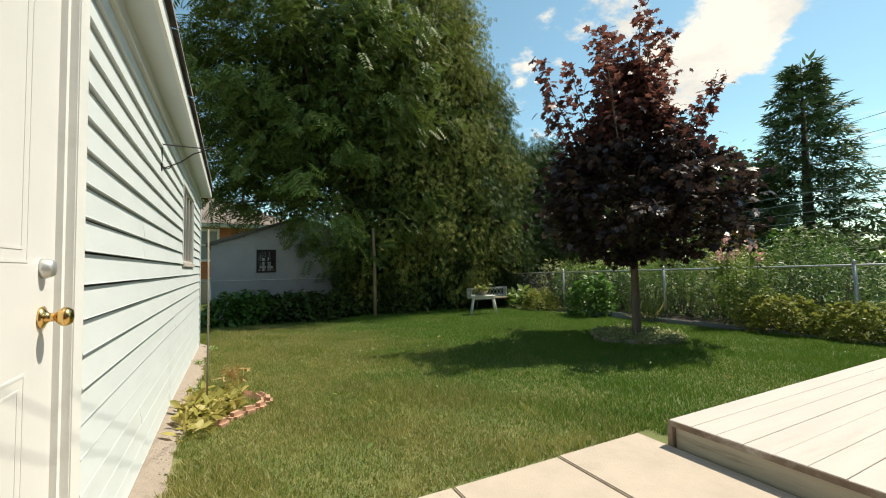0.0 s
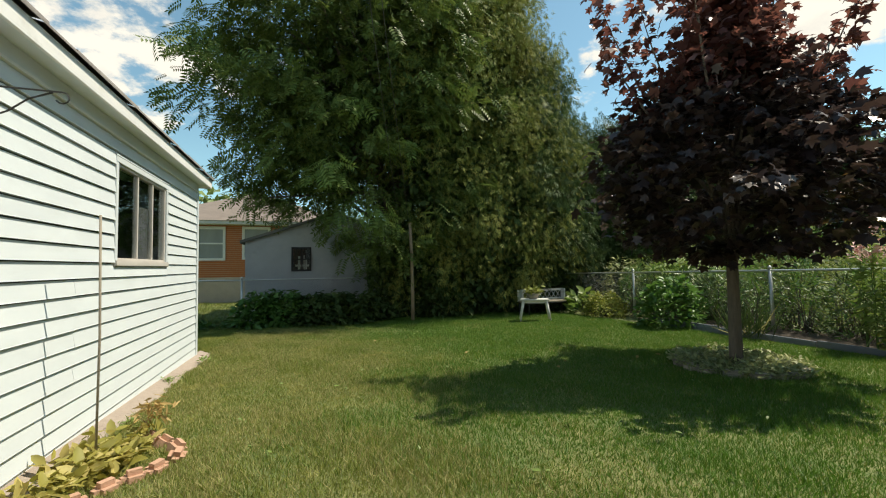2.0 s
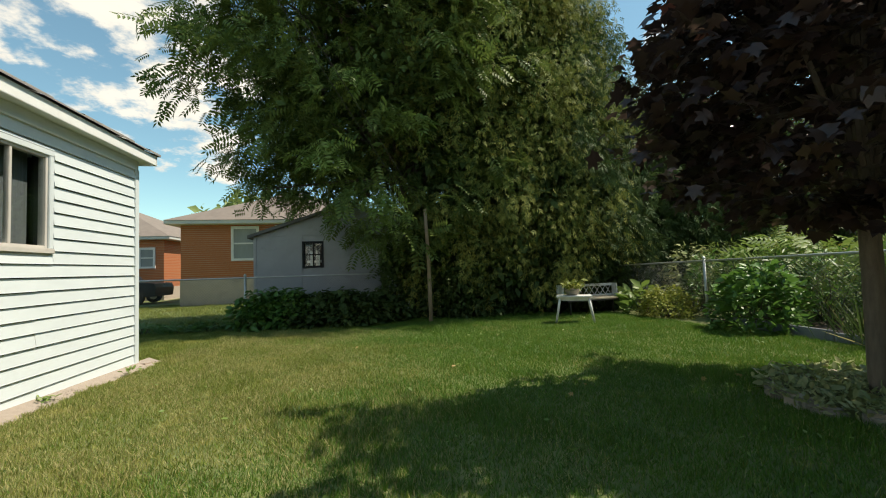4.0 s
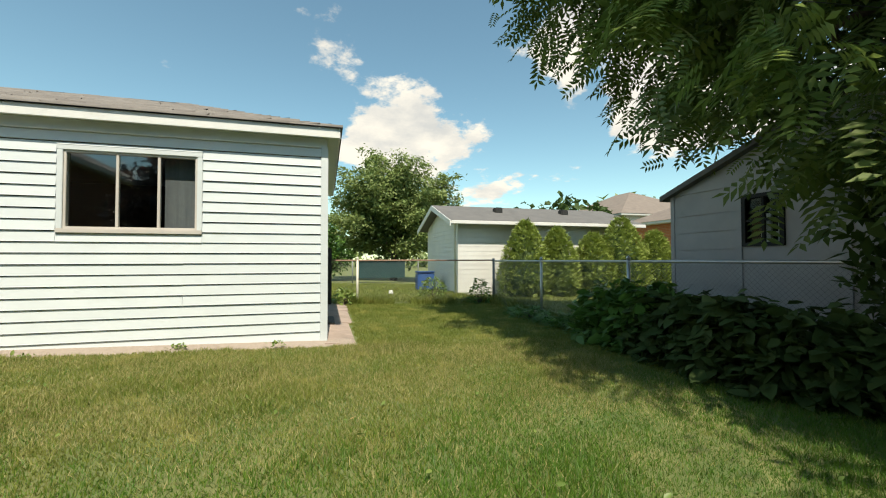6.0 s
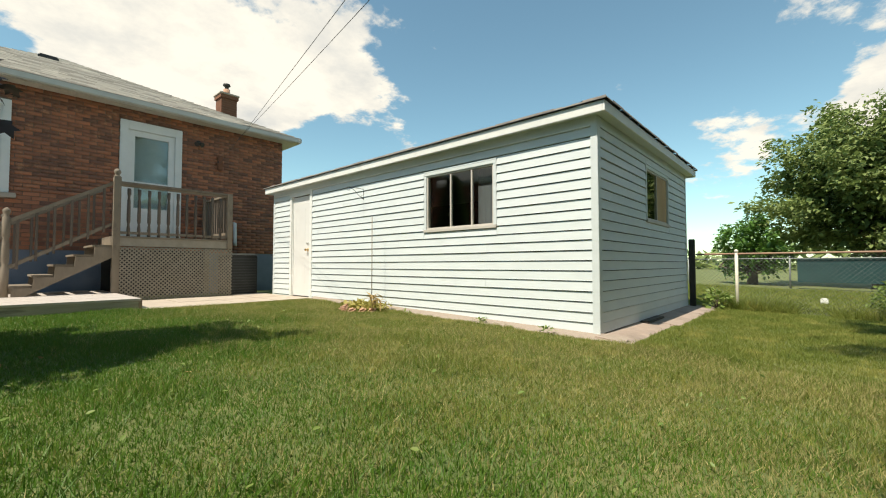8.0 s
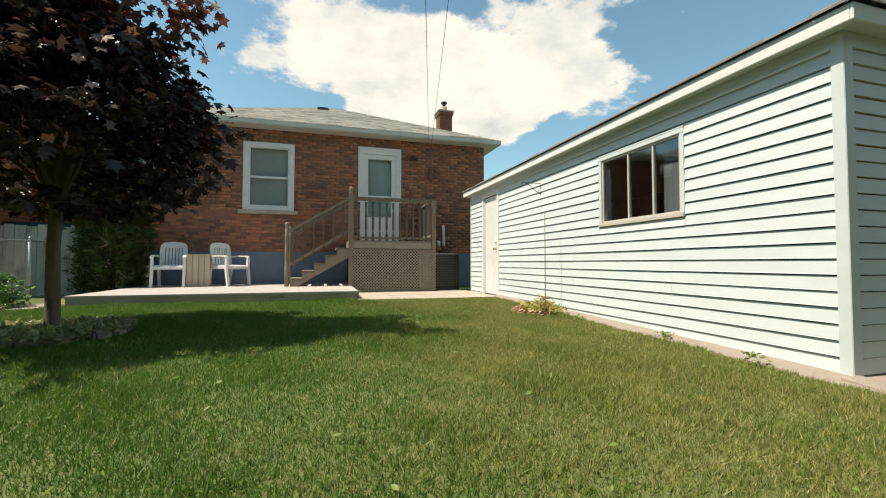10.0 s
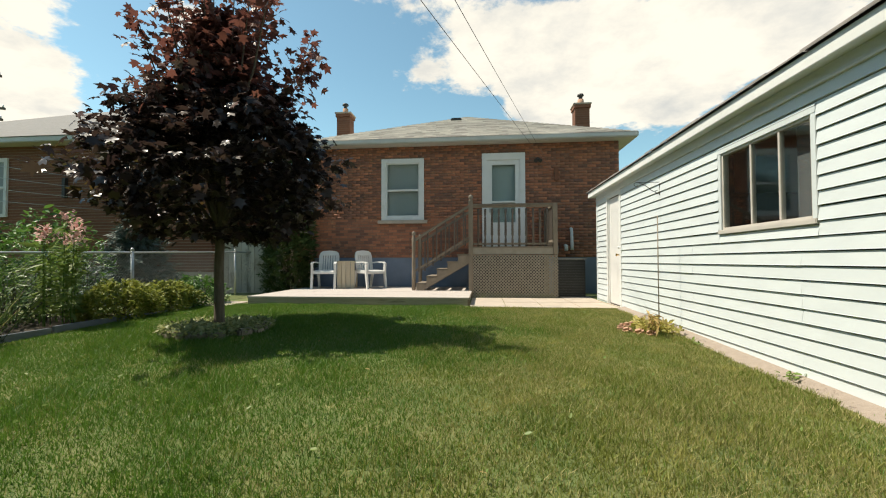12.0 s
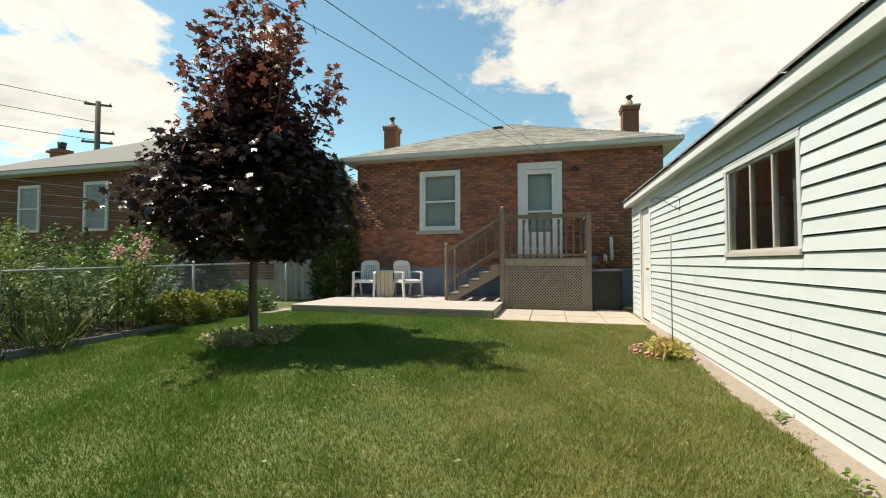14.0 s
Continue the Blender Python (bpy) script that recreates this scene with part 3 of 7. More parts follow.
def leaves(name, leaf, pos, size, mat, parent=None, droop=(-0.5, 0.5), vary=0.35, outward=None):
    n = len(pos)
    yaw = RNG.random(n) * 2 * math.pi
    if outward is not None:
        d = pos - np.asarray(outward)
        yaw = np.arctan2(-d[:, 0], d[:, 1]) + RNG.normal(size=n) * 0.9
    ob = scatter(name, leaf, pos, yaw, RNG.normal(droop[0], droop[1], n), RNG.normal(0, 0.6, n), size * (1 + vary * RNG.normal(size=n).clip(-2, 2)), mat, parent)
    return tagged(ob, kind="stuff")


def limbs(bm, root, tips, r0, r1=0.012, bend=0.25, n=6):
    root = Vector(root)
    for t in tips:
        t = Vector(t)
        mid = root.lerp(t, 0.5) + Vector(RNG.normal(size=3) * bend) + Vector((0, 0, 0.15 * (t - root).length))
        tube(bm, [root, root.lerp(mid, 0.55) + Vector(RNG.normal(size=3) * bend * 0.2), mid, t], [r0, r0 * 0.75, r0 * 0.5, r1], n, False)
    return bm


def gz(x, y):
    """Height of the lawn: it falls away from the house, with a shallow hollow in the far half."""
    z = np.interp(y, (-1, 1.8, 4.5, 7.9, 11.5, 14), (0.09, 0.09, 0.035, -0.04, -0.135, -0.2)) - 0.095 * np.exp(-((np.asarray(x) - 2.9) / 2.2) ** 2 - ((np.asarray(y) - 9.9) / 1.1) ** 2)
    return float(z) if np.ndim(z) == 0 else z


# ---- ground ----
xs = [-500, -120, -40, -20, -8, -5, -2, *[i * 0.5 for i in range(-1, 18)], 12, 20, 40, 120, 500]
ys = [-500, -120, -40, -20, -8, -2, *[1.5 + 0.5 * i for i in range(26)], 20, 40, 120, 500]
gv = [(x, y, gz(x, y)) for y in ys for x in xs]
gf = [(j * len(xs) + i, j * len(xs) + i + 1, (j + 1) * len(xs) + i + 1, (j + 1) * len(xs) + i) for j in range(len(ys) - 1) for i in range(len(xs) - 1)]
tagged(mesh_of("ground", gv, gf, "lawn"), "mown green lawn with dry yellowish patches", "lawn", kind="structure")

# ---- garage ----
GX, GY0, GY1, GXW, GTOP = -0.516, 0.10, 7.92, -4.93, 2.52
GSIDE = 2.405  # top of the siding
garage = thing("garage", GX, GY1, 0, 0, "pale mint white clapboard garage with a low shingled hip roof", "garage")
DOOR = (0.96, 1.72, 0.10, 2.32)
GWIN = (5.215, 6.495, 1.345, 2.195)
SWIN = (-3.60, -2.41, 1.47, 2.235)
C = 0.120


def local(b, o=(GX, GY1, 0)):
    return tuple(v - o[i // 2] for i, v in enumerate(b))


T = 0.10
fx = [(p, q, z0, z1) for p, q, z0, z1 in wall_with(GY0, GY1 - T, 0, GTOP, [DOOR, GWIN])]
# wall core coloured black so the grooves read as shadow
part("wall", boxes(*[local((GX - T, GX - 0.004, p, q, z0, z1)) for p, q, z0, z1 in fx]), "lap_shade", garage)
part("wall", boxes(*[local((p, q, GY1 - T, GY1 - 0.004, z0, z1)) for p, q, z0, z1 in wall_with(GXW, GX - 0.004, 0, GTOP, [SWIN])]), "lap_shade", garage)
part("wall", boxes(local((GXW, GXW + T, GY0 + T, GY1 - T, 0, GTOP)), ), "siding", garage)
part("wall", boxes(local((GXW, GX - T, GY0, GY0 + T, 0, GTOP))), "siding", garage)
# near-black lining puts the unlit garage interior into its colour
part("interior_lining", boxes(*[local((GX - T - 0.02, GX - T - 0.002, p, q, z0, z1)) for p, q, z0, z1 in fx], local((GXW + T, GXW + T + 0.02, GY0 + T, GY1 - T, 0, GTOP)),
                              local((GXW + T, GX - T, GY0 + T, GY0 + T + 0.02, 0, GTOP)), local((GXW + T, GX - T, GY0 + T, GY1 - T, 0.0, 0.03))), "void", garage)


def board(axis, a, b, z, off, top):
    """One lapped siding board along y (facing +x) or x (facing +y)."""
    bm = bmesh.new()
    s = 0.03 + off
    prof = [(0.0, z), (s, z), (s - 0.002, z + 0.006), (0.014, z + top), (0.0, z + top)]
    if axis == "y":
        prism(bm, [(p[0] - 0.004, p[1]) for p in prof], "y", a - GY1, b - GY1)
    else:
        prism(bm, [(p[0] - 0.004, p[1]) for p in prof], "x", a - GX, b - GX)
    return bm


rnd = random.Random(3)
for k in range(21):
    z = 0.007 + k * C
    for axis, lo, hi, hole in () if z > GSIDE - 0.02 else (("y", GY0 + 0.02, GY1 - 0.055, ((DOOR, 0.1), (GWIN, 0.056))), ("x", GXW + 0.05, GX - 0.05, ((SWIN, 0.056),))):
        # boards stop short; the black behind makes the shadow under each lap
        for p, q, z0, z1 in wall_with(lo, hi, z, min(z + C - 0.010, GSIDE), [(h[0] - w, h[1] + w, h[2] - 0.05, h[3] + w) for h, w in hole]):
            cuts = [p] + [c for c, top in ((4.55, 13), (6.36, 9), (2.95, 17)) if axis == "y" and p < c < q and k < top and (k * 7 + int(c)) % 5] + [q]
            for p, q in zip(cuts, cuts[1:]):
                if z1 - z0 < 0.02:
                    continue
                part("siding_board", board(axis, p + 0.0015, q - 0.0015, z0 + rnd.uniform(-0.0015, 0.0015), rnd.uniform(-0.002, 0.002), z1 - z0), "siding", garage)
for b in ((GX - 0.07, GX + 0.03, GY1 - 0.055, GY1 + 0.03, -0.04, GSIDE), (GXW - 0.02, GXW + 0.05, GY1 - 0.03, GY1 + 0.024, 0, GTOP), (GX - 0.05, GX + 0.024, GY0 - 0.02, GY0 + 0.05, 0, GTOP)):
    part("corner_trim", boxes(local(b), bevel=0.004), "siding", garage)
part("frieze", boxes(local((GX, GX + 0.022, GY0, GY1 + 0.022, GSIDE, GTOP - 0.002))), "siding", garage)
part("frieze", boxes(local((GXW, GX - 0.001, GY1, GY1 + 0.022, GSIDE, GTOP - 0.002))), "siding", garage)

# eaves and hip roof
OV = 0.15
e0, e1, f0, f1 = GXW - OV, GX + OV, GY0 - OV, GY1 + OV
part("soffit", boxes(local((e0, e1, f0, f1, GTOP + 0.0, GTOP + 0.03))), "siding", garage)
for b in ((e1, e1 + 0.02, f0, f1, GTOP - 0.025, GTOP + 0.095), (e0 - 0.02, e0, f0, f1, GTOP - 0.025, GTOP + 0.095), (e0 - 0.02, e1 + 0.02, f1, f1 + 0.02, GTOP - 0.025, GTOP + 0.095), (e0 - 0.02, e1 + 0.02, f0 - 0.02, f0, GTOP - 0.025, GTOP + 0.095)):
    part("fascia", boxes(local(b), bevel=0.004), "trim", garage)


def hip(x0, x1, y0, y1, z, slope, row, mat, parent, o, wob, shingle=0.3):
    """A hip roof of lapped shingle courses; the ridge runs along the longer side."""
    w, d = (x1 - x0) / 2, (y1 - y0) / 2
    reach = min(w, d)
    count = int(reach / (row * math.cos(slope)))
    v, f = [], []
    r = random.Random(5)
    step = reach / count
    for k in range(count):
        a, b = k * step, (k + 1) * step + 0.02
        za, zb = z + a * math.tan(slope) + 0.024, z + b * math.tan(slope) + 0.004
        lo = ((x0 + a, y0 + a), (x1 - a, y0 + a), (x1 - a, y1 - a), (x0 + a, y1 - a))
        hi = ((x0 + b, y0 + b), (x1 - b, y0 + b), (x1 - b, y1 - b), (x0 + b, y1 - b))
        for s in range(4):
            p, q, t, u = Vector(lo[s]), Vector(lo[(s + 1) % 4]), Vector(hi[s]), Vector(hi[(s + 1) % 4])
            n = max(int((q - p).length / shingle), 1)
            cut = [0] + [min(max((i + r.uniform(-0.3, 0.3)) / n, 0), 1) for i in range(1, n)] + [1]
            for c0, c1 in zip(cut, cut[1:]):
                dz = r.uniform(-wob, wob)
                A, B, D, E = p.lerp(q, c0), p.lerp(q, c1), t.lerp(u, c1), t.lerp(u, c0)
                i = len(v)
                v += [(A.x - o[0], A.y - o[1], za + dz - o[2]), (B.x - o[0], B.y - o[1], za + dz - o[2]), (D.x - o[0], D.y - o[1], zb - o[2]), (E.x - o[0], E.y - o[1], zb - o[2]),
                      (A.x - o[0], A.y - o[1], za - 0.022 - o[2]), (B.x - o[0], B.y - o[1], za - 0.022 - o[2])]
                f += [(i, i + 1, i + 2, i + 3), (i + 4, i + 5, i + 1, i)]
    return mesh_of("roof_shingles", v, f, mat, parent)


def hip_core(x0, x1, y0, y1, z, slope, o):
    bm = bmesh.new()
    r = min(x1 - x0, y1 - y0) / 2
    h = r * math.tan(slope)
    lo = [bm.verts.new((x - o[0], y - o[1], z - o[2])) for x, y in ((x0, y0), (x1, y0), (x1, y1), (x0, y1))]
    if y1 - y0 >= x1 - x0:
        a, b = bm.verts.new(((x0 + x1) / 2 - o[0], y0 + r - o[1], z + h - o[2])), bm.verts.new(((x0 + x1) / 2 - o[0], y1 - r - o[1], z + h - o[2]))
        fs = ((lo[0], lo[1], a), (lo[1], lo[2], b, a), (lo[2], lo[3], b), (lo[3], lo[0], a, b))
    else:
        a, b = bm.verts.new((x0 + r - o[0], (y0 + y1) / 2 - o[1], z + h - o[2])), bm.verts.new((x1 - r - o[0], (y0 + y1) / 2 - o[1], z + h - o[2]))
        fs = ((lo[3], lo[0], a), (lo[0], lo[1], b, a), (lo[1], lo[2], b), (lo[2], lo[3], a, b))
    for q in fs:
        bm.faces.new(q)
    bm.faces.new(lo[::-1])
    return bm


GO = (GX, GY1, 0)
part("roof", hip_core(e0 - 0.02, e1 + 0.02, f0 - 0.02, f1 + 0.02, GTOP + 0.096, radians(21), GO), "shingle_old", garage)
tagged(hip(e0 - 0.05, e1 + 0.05, f0 - 0.05, f1 + 0.05, GTOP + 0.10, radians(21), 0.14, "shingle_old", garage, GO, 0.008), "curled weathered brown shingles", kind="stuff")

# garage door with casing, knob and deadbolt
gdoor = part("door", boxes(local((GX - 0.06, GX - 0.018, DOOR[0] + 0.005, DOOR[1] - 0.005, DOOR[2] + 0.015, DOOR[3] - 0.01)), bevel=0.004), "door", garage, "white painted flush door, closed")



def knob(name, prof, mat, y, z, label):
    bm = lathe(prof)
    bmesh.ops.rotate(bm, verts=bm.verts[:], cent=(0, 0, 0), matrix=Matrix.Rotation(radians(90), 3, "Y"))
    bmesh.ops.translate(bm, verts=bm.verts[:], vec=(-0.018, y - GY1, z))
    return part(name, bm, mat, gdoor, label)


knob("door_knob", ((0.033, 0), (0.034, 0.006), (0.02, 0.012), (0.013, 0.02), (0.013, 0.034), (0.022, 0.04), (0.028, 0.05), (0.028, 0.062), (0.02, 0.072), (0.001, 0.075)), "brass", 1.60, 1.12, "round brass knob")
knob("deadbolt", ((0.03, 0), (0.03, 0.008), (0.026, 0.022), (0.022, 0.028), (0.001, 0.029)), "steel", 1.60, 1.265, "satin steel deadbolt")
part("door_casing", boxes(*[local(b) for b in ((GX - 0.02, GX + 0.026, DOOR[0] - 0.09, DOOR[0], 0.0, DOOR[3]), (GX - 0.02, GX + 0.026, DOOR[1], DOOR[1] + 0.1, 0.0, DOOR[3]), (GX - 0.02, GX + 0.026, DOOR[0] - 0.09, DOOR[1] + 0.1, DOOR[3], GSIDE - 0.002))], bevel=0.004), "trim", garage)
part("door_stop", boxes(*[local(b) for b in ((GX - 0.018, GX - 0.0, DOOR[1] - 0.025, DOOR[1], 0.03, DOOR[3]), (GX - 0.018, GX, DOOR[0], DOOR[0] + 0.025, 0.03, DOOR[3]))]), "trim", garage)
for z0, z1 in ((0.30, 0.98), (1.28, 2.05)):
    for d in (0.0, 0.035):
        part("moulding", boxes(*[local((GX - 0.0185, GX - 0.0165, *q)) for q in ((1.07 + d, 1.50 - d, z0 + d, z0 + d + 0.008), (1.07 + d, 1.50 - d, z1 - d - 0.008, z1 - d), (1.07 + d, 1.078 + d, z0 + d + 0.008, z1 - d - 0.008), (1.492 - d, 1.50 - d, z0 + d + 0.008, z1 - d - 0.008))]), "door", gdoor)
part("siding_cap", boxes(local((GX + 0.0, GX + 0.034, GY0, GY1 - 0.056, GSIDE - 0.006, GSIDE + 0.010))), "trim", garage)
part("threshold", boxes(local((GX - 0.08, GX + 0.04, DOOR[0] - 0.05, DOOR[1] + 0.05, -0.02, 0.10))), "concrete", garage)


def slider(face, a0, a1, z0, z1, splits, parent, o, wide):
    """A sliding window in a wall: casing, sill, sashes and panes. face: x (faces +x) or y (faces +y)."""
    def b(d0, d1, p, q, za, zb):
        return local((GX + d0, GX + d1, p, q, za, zb), o) if face == "x" else local((p, q, GY1 + d0, GY1 + d1, za, zb), o)
    w = part("window", boxes(*[b(-0.06, 0.022, p, q, za, zb) for p, q, za, zb in ((a0 - wide, a0, z0, z1), (a1, a1 + wide, z0, z1), (a0 - wide, a1 + wide, z1, z1 + wide))], bevel=0.004), "siding", parent, "sliding window in a painted casing")
    part("window_sill", boxes(b(-0.06, 0.036, a0 - wide, a1 + wide, z0 - 0.048, z0), bevel=0.006), "sash", w, "chipped bare sill")
    part("window_frame", boxes(*[b(-0.055, 0.006, p, q, za, zb) for p, q, za, zb in ((a0, a0 + 0.025, z0, z1), (a1 - 0.025, a1, z0, z1), (a0 + 0.025, a1 - 0.025, z1 - 0.025, z1), (a0 + 0.025, a1 - 0.025, z0, z0 + 0.025))], bevel=0.003), "sash", w)
    cuts = [a0 + 0.025, *splits, a1 - 0.025]
    for k in splits:
        part("mullion", boxes(b(-0.04, 0.002, k - 0.014, k + 0.014, z0 + 0.025, z1 - 0.025), bevel=0.003), "sash", w)
    for p, q in zip(cuts, cuts[1:]):
        pane = part("pane", boxes(b(-0.018, -0.014, p, q, z0 + 0.03, z1 - 0.03)), "glass", w)
        pane.visible_shadow = False
    return w


slider("x", *GWIN, (5.705, 6.105), garage, GO, 0.055)
sw = slider("y", *SWIN, (-3.0,), garage, GO, 0.055)
part("plywood_sheet", boxes(local((-3.574, -3.012, GY1 - 0.0125, GY1 - 0.004, 1.496, 2.209))), "ply", sw, "plywood sheet behind one pane")

# grey sheet added behind the third pane in place of its paler reflection
part("curtain", boxes(local((GX - 0.15, GX - 0.14, 6.12, 6.47, 1.3, 2.22))), "curtain", garage)

# wall bracket, garden stake
bm = tubes(([(0, 0, 0.16), (0, 0, -0.05)], 0.006), ([(0, 0, 0.15), (0.34, 0, 0.15)], 0.005), ([(0.01, 0, -0.03), (0.12, 0, 0.03), (0.2, 0, 0.1), (0.3, 0, 0.145)], 0.005),
           ([(0.34 + 0.03 * math.sin(a), 0, 0.12 + 0.03 * math.cos(a)) for a in [i * 0.6 for i in range(8)]], 0.004), ([(0.03 + 0.03 * math.sin(a), 0, 0.03 * math.cos(a)) for a in [i * 0.6 for i in range(8)]], 0.004), n=5)
br = solo("plant_bracket", bm, "iron", "black wrought iron plant bracket fixed to the garage wall", "bracket")
put(br, GX + 0.018, 3.6, 2.04)
st = solo("garden_stake", tubes(([(0, 0, -0.1), (0.006, 0.01, 0.8), (0, 0, 1.58)], 0.0075), n=7), "stone", "thin pale wooden garden stake leaning near the wall", "stake")
put(st, -0.22, 4.2, 0.04)

# ---- house ----
HY, HX0, HX1, HZ = -1.73, -1.6, 7.2, 4.36
HO = (2.8, HY, 0)
house = thing("house", *HO, 0, "red brick bungalow with a grey shingled hip roof and blue-grey foundation", "house")
HD = (0.97, 2.19, 1.38, 4.08)
HW = (3.87, 5.13, 2.19, 3.99)
HB = 1.10
part("foundation", boxes(local((HX0 + 0.01, HX1 - 0.01, HY - 9.2, HY - 0.012, -0.3, HB), HO)), "base_paint", house, "blue-grey painted foundation")
part("wall", boxes(*[local((p, q, HY - 0.25, HY - 0.012, z0, z1), HO) for p, q, z0, z1 in wall_with(HX0, HX1, HB, HZ, [HD, HW])]), "mortar", house)
part("wall", boxes(local((HX0, HX0 + 0.25, HY - 9.2, HY - 0.25, HB, HZ), HO)), "brick", house)
part("wall", boxes(local((HX1 - 0.25, HX1, HY - 9.2, HY - 0.25, HB, HZ), HO)), "brick", house)
part("wall", boxes(local((HX0 + 0.25, HX1 - 0.25, HY - 9.2, HY - 9.0, HB, HZ), HO)), "brick", house)
ox0, ox1, oy0, oy1 = HX0 - 0.32, HX1 + 0.32, HY - 9.5, HY + 0.3
part("soffit", boxes(local((ox0, ox1, oy0, oy1, HZ - 0.02, HZ + 0.03), HO)), "gutter", house)
for b in ((ox0, ox1, oy1, oy1 + 0.09, HZ - 0.01, HZ + 0.13), (ox0 - 0.09, ox0, oy0, oy1 + 0.09, HZ - 0.01, HZ + 0.13), (ox1, ox1 + 0.09, oy0, oy1 + 0.09, HZ - 0.01, HZ + 0.13)):
    part("gutter", boxes(local(b, HO), bevel=0.02), "gutter", house, "cream metal gutter")
part("roof", hip_core(ox0 - 0.05, ox1 + 0.05, oy0, oy1 + 0.05, HZ + 0.10, radians(25), HO), "shingle", house)
tagged(hip(ox0 - 0.07, ox1 + 0.07, oy0 - 0.02, oy1 + 0.07, HZ + 0.11, radians(25), 0.16, "shingle", house, HO, 0.005, 0.32), "sandy grey asphalt shingles", kind="stuff")
for cx, cy, top in ((-1.5, -5.7, 7.05), (7.6, -5.7, 7.05)):
    rows_c = int((top - 0.35 - 3.5) / 0.082)
    ch = part("chimney", boxes(*[local((cx - 0.26, cx + 0.26, cy - 0.26, cy + 0.26, 3.5 + k * 0.082, 3.5 + k * 0.082 + 0.07), HO) for k in range(rows_c)], local((cx - 0.30, cx + 0.30, cy - 0.30, cy + 0.30, top - 0.40, top - 0.28), HO)), "brick_near", house)
    part("chimney_mortar", boxes(local((cx - 0.25, cx + 0.25, cy - 0.25, cy + 0.25, 3.5, top - 0.38), HO)), "mortar", ch)
    part("chimney_crown", boxes(local((cx - 0.33, cx + 0.33, cy - 0.33, cy + 0.33, top - 0.28, top - 0.22), HO), bevel=0.015), "concrete", ch)
    part("chimney_pot", tubes(([(cx - HO[0], cy - HO[1], top - 0.3), (cx - HO[0], cy - HO[1], top)], [0.13, 0.11])), "terracotta", ch)
    part("chimney_cap", tubes(([(cx - HO[0], cy - HO[1], top - 0.02), (cx - HO[0], cy - HO[1], top + 0.04), (cx - HO[0], cy - HO[1], top + 0.1), (cx - HO[0], cy - HO[1], top + 0.14), (cx - HO[0], cy - HO[1], top + 0.2)], [0.07, 0.07, 0.07, 0.13, 0.11])), "iron", ch)
part("roof_vent", boxes(local((2.95, 3.35, -5.45, -5.05, 6.02, 6.32), HO), bevel=0.03), "iron", house)


def hbox(x0, x1, d0, d1, z0, z1):
    return local((x0, x1, HY + d0, HY + d1, z0, z1), HO)


hw = part("window", boxes(*[hbox(*b) for b in ((HW[0], HW[0] + 0.12, -0.1, 0.03, HW[2], HW[3]), (HW[1] - 0.12, HW[1], -0.1, 0.03, HW[2], HW[3]), (HW[0] + 0.12, HW[1] - 0.12, -0.1, 0.03, HW[3] - 0.12, HW[3]), (HW[0] + 0.12, HW[1] - 0.12, -0.1, 0.03, HW[2], HW[2] + 0.1))], bevel=0.006), "trim", house, "white double-hung window with drawn blind")
part("window_sill", boxes(hbox(HW[0] - 0.1, HW[1] + 0.1, -0.08, 0.08, HW[2] - 0.1, HW[2] - 0.002), bevel=0.01), "concrete", hw)
hm = (HW[2] + HW[3]) / 2 - 0.02
part("sash", boxes(*[hbox(*b) for b in ((HW[0] + 0.12, HW[0] + 0.165, -0.09, 0.0, HW[2] + 0.1, HW[3] - 0.12), (HW[1] - 0.165, HW[1] - 0.12, -0.09, 0.0, HW[2] + 0.1, HW[3] - 0.12), (HW[0] + 0.165, HW[1] - 0.165, -0.09, 0.0, hm - 0.025, hm + 0.025), (HW[0] + 0.165, HW[1] - 0.165, -0.09, 0.0, HW[2] + 0.1, HW[2] + 0.14), (HW[0] + 0.165, HW[1] - 0.165, -0.09, 0.0, HW[3] - 0.15, HW[3] - 0.12))]), "trim", hw)
for z0, z1 in ((HW[2] + 0.13, hm - 0.02), (hm + 0.02, HW[3] - 0.14)):
    p = part("pane", boxes(hbox(HW[0] + 0.16, HW[1] - 0.16, -0.05, -0.046, z0, z1)), "glass", hw)
    p.visible_shadow = False
bm = bmesh.new()
n = 26
for i in range(n):
    x0, x1 = HW[0] + 0.13 + (HW[1] - HW[0] - 0.26) * i / n, HW[0] + 0.13 + (HW[1] - HW[0] - 0.26) * (i + 1) / n
    d = 0.012 * (i % 2)
    box(bm, *hbox(x0, x1, -0.13 - d, -0.12 - d, HW[2] + 0.08, HW[3] - 0.1))
part("blind", bm, "blind", hw, "pale grey-green drawn curtain")
# black sheet stands for the dark rooms behind the front wall
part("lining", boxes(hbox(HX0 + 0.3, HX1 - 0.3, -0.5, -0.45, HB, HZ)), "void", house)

hd = part("door", boxes(*[hbox(*b) for b in ((HD[0], HD[0] + 0.15, -0.1, 0.035, HD[2], HD[3]), (HD[1] - 0.15, HD[1], -0.1, 0.035, HD[2], HD[3]), (HD[0] + 0.15, HD[1] - 0.15, -0.1, 0.035, HD[3] - 0.2, HD[3]))], bevel=0.008), "trim", house, "white storm door, closed, in a white casing")
D0, D1 = HD[0] + 0.15, HD[1] - 0.15
